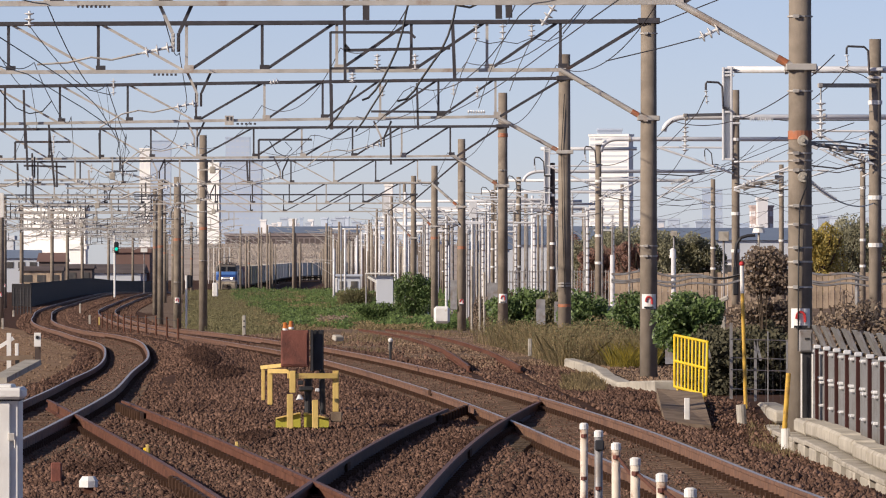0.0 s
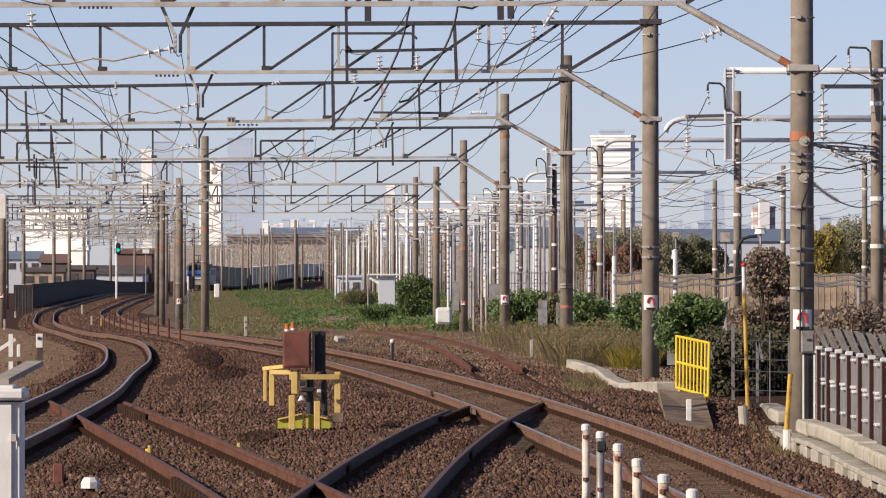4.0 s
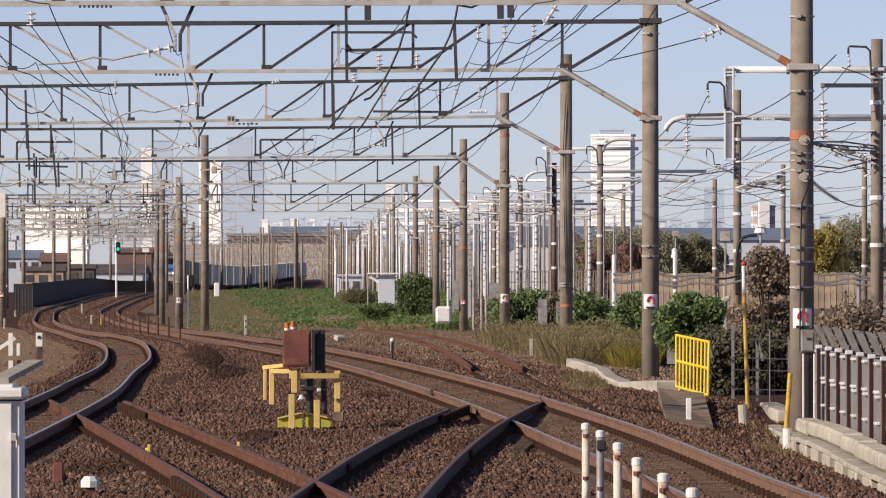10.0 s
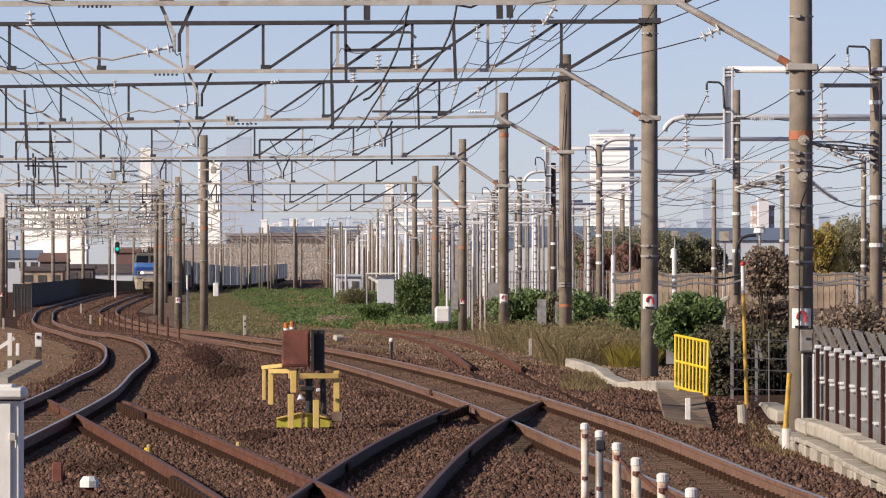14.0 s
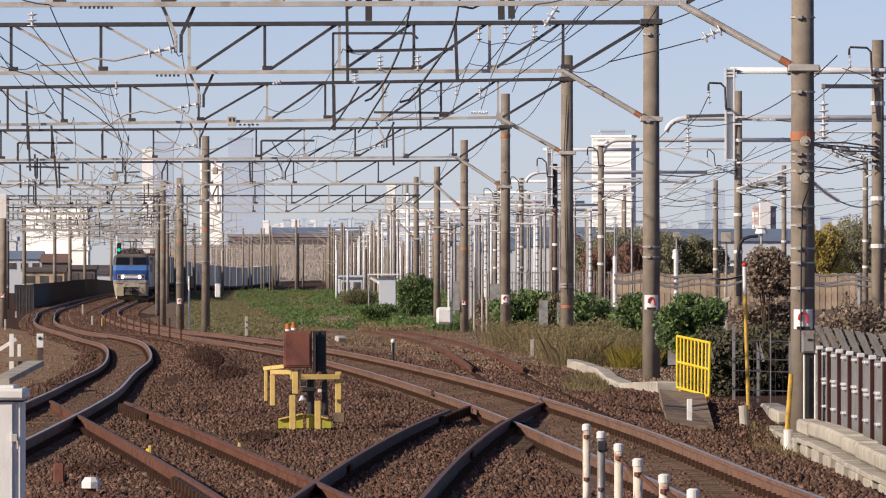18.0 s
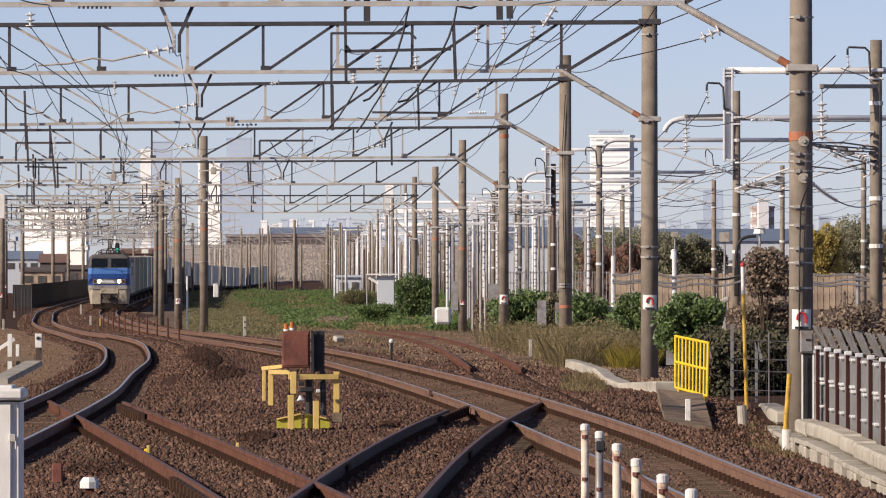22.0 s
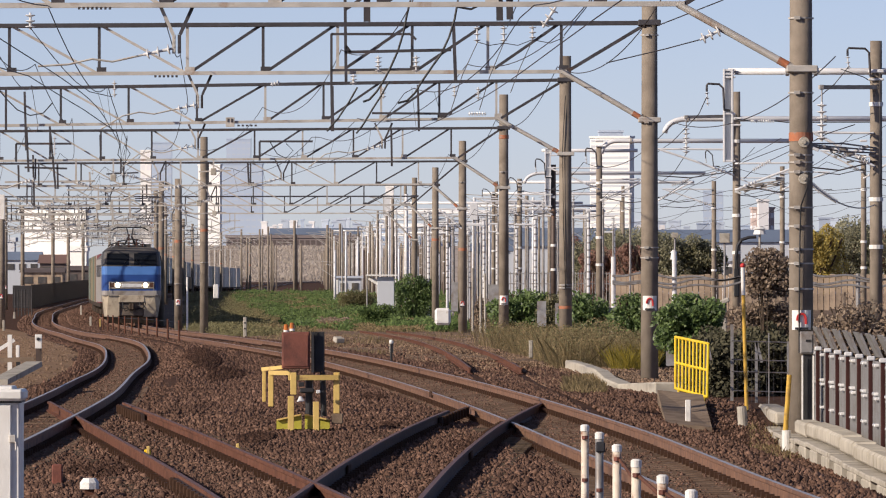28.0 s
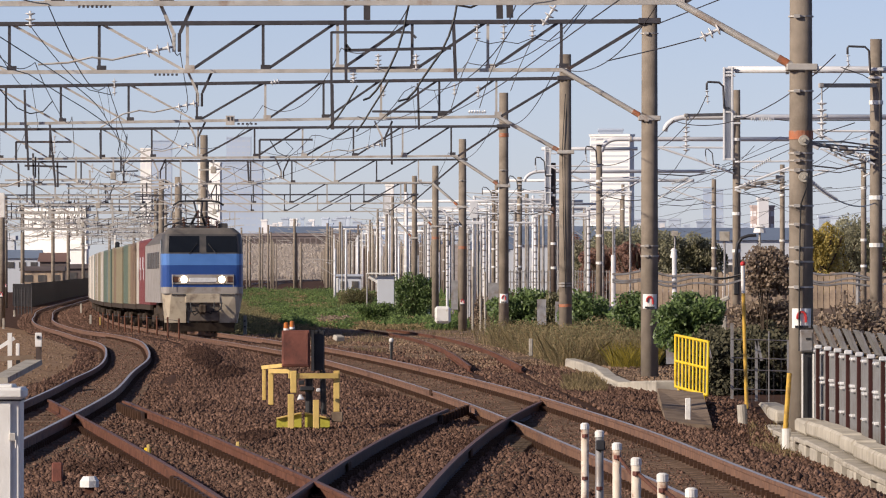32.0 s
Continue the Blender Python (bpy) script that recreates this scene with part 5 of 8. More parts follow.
def cantilever(u, v, Z, reach, rise=0.8):
    """A white tubular cantilever with insulators and a dark goose-neck arm on a mast."""
    k = Z / 12000
    x, z = bx(u, k * 12000), 1.9 + (490 - v) * k
    t = thing("cantilever_arm", "white tubular cantilever with ribbed insulators", "bracket", "cantilever arms")
    bm = B()
    tube(bm, [(x, Z, z - 0.02), (x + reach * 0.04, Z - 0.15, z), (x + reach * 0.5, Z - 0.15, z + rise * 0.5), (x + reach, Z - 0.15, z + rise)], 0.035, 7)
    part("strut", bm, M["white_pipe"], t)
    bm = B()
    tube(bm, [(x, Z, z + rise), (x + reach * 0.05, Z - 0.15, z + rise), (x + reach * 1.05, Z - 0.15, z + rise * 1.02)], 0.03, 7)
    part("top_tube", bm, M["white_pipe"], t)
    bm = B()
    tube(bm, [(x, Z - 0.15, z + 0.12), (x + reach * 0.6, Z - 0.15, z - 0.1), (x + reach * 1.1, Z - 0.15, z - 0.02)], 0.02, 6)
    part("steady_arm", bm, M["chord_dark"], t)
    bm = B()
    bell(bm, (x + reach * 0.12, Z - 0.15, z + rise * 0.12), (x + reach * 0.3, Z - 0.15, z + rise * 0.3), 4, 0.075)
    part("insulator", bm, M["porcelain"], t)


def goose_neck(u0, v0, u1, v1, Z):
    """A dark bent arm that carries a wire on one insulator."""
    k = Z / 12000
    t = thing("goose_neck", "dark bent arm with a hanging insulator", "bracket", "goose-neck arms")
    P = lambda a, b: (bx(a, k * 12000), Z - 0.12, 1.9 + (490 - b) * k)
    bm = B()
    tube(bm, [P(u1, v1), P(u1 - 2, v0 + 8), P(u1 - 9, v0 + 1), P(u0 + 2, v0), P(u0, v0 + 3), P(u0, v0 + 14)], 0.03, 6)
    rod(bm, P(u1, v1), (bx(u1 + 11, k * 12000), Z + 0.5, 1.9 + (490 - v1) * k), 0.03, n=6)
    part("arm", bm, M["chord_dark"], t)
    bm = B()
    a, b = P(u0, v0 + 12), P(u0 + 2, v0 + 34 * min(1, 160 / Z) + 6)
    bell(bm, a, b, 3, 0.06)
    part("insulator", bm, M["porcelain"], t)


for q in ((1501, 81, 1541, 130, 163.5), (1252, 144, 1283, 190, 163.5), (1038, 258, 1058, 290, 261), (949, 277, 967, 310, 274), (902, 310, 918, 335, 344), (855, 330, 872, 350, 419), (1250, 262, 1264, 290, 329)):
    goose_neck(*q)
for q in ((1303, 305, 215, -2.4), (1303, 330, 214, 2.2), (1062, 350, 262, 1.9), (1062, 330, 261, -1.9), (981, 375, 275, -1.6), (921, 375, 345, -2.2), (875, 385, 420, -2.4), (1265, 360, 330, -2.4), (1386, 340, 330, -2.2), (1386, 330, 329, 2.2),
          (1530, 300, 262, -1.6), (1530, 310, 261, 1.4), (1552, 290, 164, -1.5), (1165, 350, 300, 1.5), (820, 400, 290, -1.0)):
    cantilever(*q)



# ---- trackside things ----
def control_box(x, y):
    """Rust-red cabinet with two amber lamps on a yellow frame."""
    k = y / 12000
    P = lambda u, v, dy=0.0: (x + (u - 540) * k, y + dy, 1.9 + (490 - v) * k)
    t = thing("trackside_cabinet", "rust-red steel cabinet with amber lamps on a yellow frame", "cabinet")
    bm = B()
    box(bm, P(525, 616, 0.15), (0.385, 0.34, 0.505), bevel=0.012)
    cab = part("cabinet_box", bm, M["rustbox"], t)
    bm = B()
    box(bm, P(525, 616, -0.028), (0.335, 0.012, 0.44), bevel=0.004)
    part("door", bm, M["rustbox"], cab)
    bm = B()
    for i in range(4):
        box(bm, P(555 + 6 * i, 619, 0.02 + 0.09 * i), (0.035, 0.05, 0.56))
    box(bm, P(563, 619, 0.2), (0.17, 0.2, 0.54))
    part("cable_duct", bm, M["dark"], t, "dark ribbed steel duct")
    for u, v in ((507.5, 575), (518, 572.5)):
        bm = B()
        rod(bm, P(u, v + 9, 0.1), P(u, v + 5, 0.1), 0.036, n=14)
        lamp = part("lamp", bm, M["white"], t)
        bm = B()
        rod(bm, P(u, v + 5, 0.1), P(u, v - 3.5, 0.1), 0.036, 0.031, 14)
        bmesh.ops.create_uvsphere(bm, u_segments=14, v_segments=6, radius=0.031, matrix=Matrix.Translation(P(u, v - 3.5, 0.1)) @ Matrix.Diagonal((1, 1, 0.6, 1)))
        part("lens", bm, M["amber"], lamp, "amber plastic lens")
    for (u, y0, y1, w, dy) in ((467.5, 648, 708, 0.05, 0.5), (480, 652, 716, 0.07, 0.35), (521, 655, 694, 0.085, 0.0), (517, 696, 761, 0.085, -0.2), (561.5, 706, 762, 0.085, -0.2), (597, 655, 728, 0.085, 0.15)):
        bm = B()
        a, b = Vector(P(u, y0, dy)), Vector(P(u, y1, dy))
        box(bm, (a + b) / 2, (w, 0.06, (a - b).length), bevel=0.006)
        part("frame_post", bm, M["ochre"], t)
    for (p, q, h) in ((P(464, 650, 0.5), P(510, 645, 0.3), 0.05), (P(512, 664, 0), P(600, 664, 0.1), 0.07), (P(478, 656, 0.3), P(515, 656, 0.2), 0.06)):
        bm = B()
        beam(bm, p, q, 0.05, h)
        part("crossbar", bm, M["ochre"], t)
    for s, (u0, u1) in ((-1, (491, 535)), (1, (541, 585))):
        bm = B()
        ph = [P(u0, 740 if s < 0 else 730, -0.02), P(u1, 730 if s < 0 else 740, -0.02), P(u1, 755, -0.02), P(u0, 755, -0.02)]
        fs = [bm.verts.new(v) for v in ph]
        f = bm.faces.new(fs)
        r = bmesh.ops.extrude_face_region(bm, geom=[f])
        bmesh.ops.translate(bm, verts=[v for v in r["geom"] if isinstance(v, bmesh.types.BMVert)], vec=(0, 0.22, 0))
        bmesh.ops.recalc_face_normals(bm, faces=bm.faces)
        part("base_plate", bm, M["lime"], t, "greenish-yellow sloping base cover")
        bm = B()
        beam(bm, P(u0, 739 if s < 0 else 729, -0.04), P(u1, 729 if s < 0 else 739, -0.04), 0.06, 0.02)
        part("rim", bm, M["ochre"], t)
    bm = B()
    rod(bm, P(548, 668, 0.15), P(548, 735, 0.15), 0.05, n=12)
    rod(bm, P(572, 655, 0.2), P(574, 733, 0.2), 0.04, n=12)
    part("pillar", bm, M["dark"], t)
    bm = B()
    box(bm, P(545, 687, 0.02), (0.2, 0.12, 0.07), bevel=0.02)
    box(bm, P(535, 676, 0.0), (0.08, 0.1, 0.06), bevel=0.01)
    part("motor_housing", bm, M["dark"], t)
    bm = B()
    rod(bm, P(533, 697, -0.06), P(534, 706, -0.06), 0.018, 0.055, 10)
    box(bm, P(565, 689, -0.05), (0.06, 0.05, 0.05), bevel=0.01)
    part("insulated_fitting", bm, M["porcelain"], t)
    bm = B()
    box(bm, P(598, 737, 0.15), (0.16, 0.16, 0.14), bevel=0.01)
    part("footing", bm, M["concrete_brown"], t)


control_box(-1.891, 93)


def white_posts():
    """Short row of capped white posts with rusty pipes between."""
    f = thing("post_railing", "flaking white posts with rusty linking pipes", "railing")
    rows = ((1.01, 48.0, 0.86, "white_rust"), (1.06, 45.7, 0.86, "fence_grey"), (1.09, 42.3, 0.86, "white_rust"), (1.11, 38.8, 0.86, "white_rust"), (1.16, 35.7, 0.86, "white_rust"), (1.22, 33.2, 0.86, "white_rust"))
    for x, y, z, key in rows:
        bm = B()
        rod(bm, (x, y, -0.25), (x, y, z), 0.028, n=14)
        for f2 in bm.faces:
            f2.smooth = len(f2.verts) == 4
        post = part("post", bm, M[key], f)
        bm = B()
        rod(bm, (x, y, z - 0.035), (x, y, z + 0.003), 0.032, n=14)
        rod(bm, (x, y, z + 0.003), (x, y, z + 0.012), 0.032, 0.018, 14)
        part("cap", bm, M["white"], post, "white post cap")
        for dz in (0.08, 0.38):
            bm = B()
            rod(bm, (x, y - 0.025, z - dz - 0.012), (x, y - 0.025, z - dz + 0.012), 0.022, n=8)
            part("joint", bm, M["rustbox"], post)
    for (a, b) in zip(rows[2:], rows[3:]):
        for dz in (0.09, 0.38):
            bm = B()
            rod(bm, (a[0] + 0.02, a[1], a[2] - dz), (b[0] - 0.02, b[1], b[2] - dz), 0.011, n=8)
            part("pipe", bm, M["rust_rail"], f, "rusty linking pipe")
    bm = B()
    box(bm, (1.065, 45.65, 0.77), (0.062, 0.062, 0.07), bevel=0.008)
    part("sleeve", bm, M["dark"], f)


white_posts()


def white_cabinet():
    c = thing("relay_cabinet", "white steel relay cabinet with a lidded top", "cabinet")
    x1 = -3.079
    bm = B()
    box(bm, (x1 - 0.42, 50.0, 0.40), (0.80, 0.5, 1.22), bevel=0.01)
    body = part("body", bm, M["white"], c)
    bm = B()
    box(bm, (x1 - 0.42, 49.97, 1.05), (0.86, 0.6, 0.085), bevel=0.02)
    box(bm, (x1 - 0.42, 49.97, 1.10), (0.7, 0.46, 0.03), bevel=0.01)
    part("lid", bm, M["white"], c)
    bm = B()
    box(bm, (x1 - 0.44, 49.735, 0.42), (0.72, 0.025, 1.12), bevel=0.008)
    door = part("door", bm, M["white"], c)
    for z in (0.73, 0.2):
        bm = B()
        box(bm, (x1 - 0.07, 49.715, z), (0.05, 0.03, 0.06), bevel=0.006)
        rod(bm, (x1 - 0.045, 49.7, z - 0.08), (x1 - 0.045, 49.7, z - 0.02), 0.007, n=8)
        part("hinge", bm, M["chord_light"], door)
    bm = B()
    box(bm, (x1 - 0.42, 50, 1.0), (0.82, 0.52, 0.012))
    part("gasket", bm, M["dark"], c)


white_cabinet()


def marker_cap(x, y, z, key="white"):
    m = thing("track_marker", "low cream track marker on a dark stem", "marker", "low track markers")
    bm = B()
    box(bm, (x, y, z - 0.12), (0.09, 0.09, 0.2))
    part("stem", bm, M["rust_rail"], m)
    bm = B()
    rod(bm, (x, y, z - 0.06), (x, y, z), 0.092, 0.092, 8)
    rod(bm, (x, y, z), (x, y, z + 0.045), 0.092, 0.06, 8)
    part("cap", bm, M[key], m)


for u, v, Z in ((160, 850, 65), (455, 892, 62), (682, 890, 62), (968, 890, 62)):
    marker_cap(bx(u, Z), Z, bz(v, Z))
bm = B()
box(bm, (-3.916, 69, -0.101), (0.11, 0.09, 0.24), bevel=0.012)
tagged(link("stake", bm, M["rustbox"]), "short rust-brown stake in the ballast", "stake")
for (u, v, Z) in ((263, 796, 76.5), (421, 791, 77.5)):
    t = thing("rail_marker", "small yellow marker clamped to a rusty rail", "marker", "yellow rail markers")
    c = Vector((bx(u, Z), Z - 0.05, bz(v, Z)))
    bm = B()
    box(bm, c, (0.075, 0.06, 0.065), bevel=0.01)
    part("block", bm, M["yellow"], t)
    bm = B()
    box(bm, c + Vector((0.01, -0.035, 0.02)), (0.035, 0.02, 0.1), bevel=0.005)
    part("clamp", bm, M["ochre"], t)


def yellow_gate():
    g = thing("yellow_barrier", "bright yellow tubular barrier panel with upright bars", "barrier")
    tl, tr, bl, br = [Vector(p) for p in ((3.924, 114, 0.931), (4.357, 111, 0.845), (3.924, 114, 0.067), (4.338, 111, -0.024))]
    for a, b in ((tl, tr), (bl, br), (tl, bl), (tr, br)):
        bm = B()
        rod(bm, a, b, 0.024, n=10)
        part("frame_tube", bm, M["yellow"], g)
    ml, mr = tl.lerp(bl, 0.5), tr.lerp(br, 0.5)
    bm = B()
    rod(bm, ml, mr, 0.024, n=10)
    part("mid_rail", bm, M["yellow"], g)
    for i in range(1, 9):
        f = i / 9
        bm = B()
        rod(bm, tl.lerp(tr, f), bl.lerp(br, f), 0.0185, n=8)
        part("bar", bm, M["yellow"], g)
    for p in (bl.lerp(br, 0.1), bl.lerp(br, 0.9)):
        bm = B()
        rod(bm, p, (p.x, p.y, -0.95), 0.02, n=8)
        part("leg", bm, M["yellow"], g)


yellow_gate()


def thin_post(name, label, pts, keys, r, cap=None, base=-0.9):
    t = thing(name, label, "post")
    for (a, b), key in zip(zip(pts, pts[1:]), keys):
        bm = B()
        rod(bm, a, b, r, n=12)
        part("section", bm, M[key], t)
    if cap:
        bm = B()
        p = Vector(pts[0])
        bmesh.ops.create_uvsphere(bm, u_segments=12, v_segments=8, radius=r * 1.35, matrix=Matrix.Translation(p))
        part("tip", bm, M[cap], t, "red tip")
    return t


thin_post("marker_pole", "tall slim marker pole, white above and yellow below", [(4.699, 106, 2.112), (4.708, 106, 1.653), (4.761, 106, -0.149)], ["white", "rod_yellow"], 0.031, "red")
thin_post("marker_pole", "leaning yellow marker pole beside the mast", [(5.05, 98.6, 0.511), (4.98, 98.6, -0.45)], ["rod_yellow"], 0.036)
thin_post("marker_pole", "white square-cut marker post in the ballast", [(4.90, 96.5, -0.25), (4.90, 96.5, -0.72)], ["white"], 0.066)
bm = B()
box(bm, (3.77, 104, -0.128), (0.085, 0.06, 0.36), bevel=0.008)
tagged(link("boundary_marker", bm, M["white"]), "small white boundary post on the slope", "marker")
thin_post("stump_post", "grey concrete stump with black clamps", [(4.593, 104, -0.05), (4.628, 104, -0.57)], ["concrete"], 0.075)
for (u, v0, v1, Z, w) in ((435, 557, 590, 260, 0.13), (162, 556, 574, 345, 0.11), (178, 560, 578, 335, 0.11), (145, 536, 550, 390, 0.1), (941, 598, 622, 170, 0.1), (694, 600, 612, 160, 0.08), (8, 562, 578, 300, 0.1), (27, 548, 556, 330, 0.1)):
    x = bx(u, Z)
    z0, z1 = bz(v1, Z), bz(v0, Z)
    bm = B()
    box(bm, (x, Z, (z0 + z1) / 2 - 0.05), (w, w, z1 - z0 + 0.1), bevel=0.015)
    tagged(link("distance_post", bm, M["concrete" if u != 178 else "ochre"]), "short pale concrete distance post by the line", "post", "distance posts")


bm = B()
box(bm, (bx(601, 205), 205, bz(597, 205)), (0.28, 0.3, 0.16), rz=0.4, rx=0.2, bevel=0.03)
tagged(link("loose_block", bm, M["concrete"]), "pale broken concrete block lying on the soil", "block")
bm = B()
for v in (567, 577):
    rod(bm, (bx(435, 260), 259.93, bz(v, 260)), (bx(435, 260), 259.9, bz(v, 260)), 0.035, n=10)
tagged(link("post_mark", bm, M["dark"]), "dark round marks on a pale distance post", "mark")


def concrete_edge():
    """Cable trough wall with a pale coping and notched blocks, beside the outer track."""
    t = thing("retaining_wall", "pale concrete coping over notched cable-trough blocks", "wall", kind="structure")
    X = 5.17
    y, i = 70.0, 0
    while y < 108:
        zt = -0.13 + 0.03 * math.sin(y * 0.3)
        if y < 95.5 or y > 101.0:
            bm = B()
            box(bm, (X + 0.08, y + 1.4, zt - 0.09), (0.32, 2.79, 0.2), rz=0.002 * (i % 3 - 1), bevel=0.035)
            part("coping_stone", bm, M["coping"], t)
        bm = B()
        box(bm, (X - 0.08, y + 1.4, zt - 0.25), (0.3, 2.78, 0.07), rx=0.004 * (i % 2), bevel=0.015)
        part("trough_cover", bm, M["concrete"], t)
        bm = B()
        box(bm, (X - 0.13, y + 0.85, zt - 0.45), (0.2, 1.5, 0.34), bevel=0.02)
        box(bm, (X + 0.06, y + 1.4, zt - 0.45), (0.12, 2.78, 0.34))
        part("trough_block", bm, M["concrete"], t)
        y += 2.8
        i += 1
    k2 = thing("kerb", "curved pale concrete kerb beside the weeds", "kerb", kind="structure")
    pts = [(3.002, 158, -0.075), (3.2, 150, -0.075), (3.313, 141, -0.074), (3.303, 133, -0.117), (3.477, 128, -0.169), (3.791, 126, -0.116), (4.107, 122, -0.042)]
    for a, b, wide in zip(pts, pts[1:], (0.26, 0.26, 0.3, 0.34, 0.46, 0.6)):
        bm = B()
        a, b = Vector(a), Vector(b)
        d = (b - a).normalized() * 0.1
        low = Vector((0, 0, 0.05))
        beam(bm, a - d - low, b + d - low, wide, 0.28)
        bmesh.ops.bevel(bm, geom=bm.edges[:], offset=0.03, segments=1, affect="EDGES")
        part("kerb_stone", bm, M["coping"], k2)
    r = thing("concrete_ramp", "dirty brown concrete ramp block below the barrier", "ramp")
    bm = B()
    top = [(3.556, 112, 0.071), (4.226, 110, 0.03), (4.103, 103, -0.349), (3.399, 103, -0.28)]
    vs = [bm.verts.new(p) for p in top]
    vb = [bm.verts.new((p[0], p[1], -1.3)) for p in top]
    bm.faces.new(vs)
    bm.faces.new(vb[::-1])
    for i in range(4):
        bm.faces.new((vs[i], vb[i], vb[(i + 1) % 4], vs[(i + 1) % 4]))
    bmesh.ops.recalc_face_normals(bm, faces=bm.faces)
    part("slab", bm, M["concrete_brown"], r)


concrete_edge()


def picket_fence():
    """Galvanised posts with bent tops in front of maroon sheet panels."""
    f = thing("boundary_fence", "maroon-posted fence with grey mesh panels and a slanted top", "fence")
    X, zt = 5.62, 0.86
    ys = np.arange(76.0, 103.5, 2.48)
    for y in ys:
        bm = B()
        box(bm, (X - 0.025, y, (zt - 0.6) / 2), (0.075, 0.07, zt + 0.6), bevel=0.01)
        post = part("post", bm, M["fence_maroon"], f, "dark maroon post")
        bm = B()
        box(bm, (X - 0.03, y - 0.01, zt + 0.01), (0.11, 0.1, 0.06), bevel=0.012)
        part("post_cap", bm, M["porcelain"], post, "white post cap")
        bm = B()
        beam(bm, (X - 0.03, y, zt), (X - 0.17, y, zt + 0.33), 0.03, 0.04)
        part("arm", bm, M["fence_grey"], post)
    for a in ys[:-1]:
        bm = B()
        box(bm, (X + 0.0, a + 1.24, 0.14), (0.02, 2.38, 1.4))
        panel = part("panel", bm, M["fence_mesh"], f, "grey mesh panel")
        for z, e in ((zt - 0.07, 1.4), (0.42, 1.5), (0.36, 1.3), (0.02, 1.4), (-0.3, 1.5)):
            bm = B()
            box(bm, (X - 0.035, a + e, z), (0.07, 0.4, 0.045), bevel=0.012)
            part("bracket", bm, M["porcelain"], panel, "white bracket")
        bm = B()
        q = [bm.verts.new(p) for p in ((X - 0.03, a + 0.5, zt + 0.04), (X - 0.03, a + 1.6, zt + 0.04), (X - 0.17, a + 1.6, zt + 0.34), (X - 0.17, a + 0.5, zt + 0.34))]
        r = bmesh.ops.extrude_face_region(bm, geom=[bm.faces.new(q)])
        bmesh.ops.translate(bm, verts=[v for v in r["geom"] if isinstance(v, bmesh.types.BMVert)], vec=(0.012, 0, 0.006))
        bmesh.ops.recalc_face_normals(bm, faces=bm.faces)
        part("overhang", bm, M["fence_mesh"], f, "slanted grey mesh overhang")
    g = thing("mesh_fence", "old grey bar fence overgrown with creepers", "fence")
    for u, y0, y1, Z, w in ((1297, 570, 722, 113, 0.05), (1340, 600, 725, 112, 0.045), (1251, 596, 640, 116, 0.04), (1397, 600, 725, 108, 0.05), (1362, 585, 725, 110, 0.02)):
        x = bx(u, Z)
        bm = B()
        beam(bm, (x, Z, bz(y0, Z)), (x, Z, -0.9), w, w)
        if u in (1340, 1251):
            beam(bm, (x, Z, bz(y0, Z)), (x + 0.09, Z, 1.9 + (450 - y0 + 3) * Z / 12000), w, w)
        part("post", bm, M["fence_grey"], g)
    for v in (599, 632, 653, 687, 712):
        bm = B()
        rod(bm, (4.788, 112, bz(v, 112)), (5.647, 109, 1.9 + (490 - v - 3) * 109 / 12000), 0.010, n=6)
        part("bar", bm, M["chord_dark"], g)
    for u in np.arange(1306, 1395, 13):
        bm = B()
        x = bx(u, 111)
        rod(bm, (x, 111, 0.882), (x, 111, -0.9), 0.0025, n=4)
        part("wire_upright", bm, M["chord_dark"], g)


picket_fence()


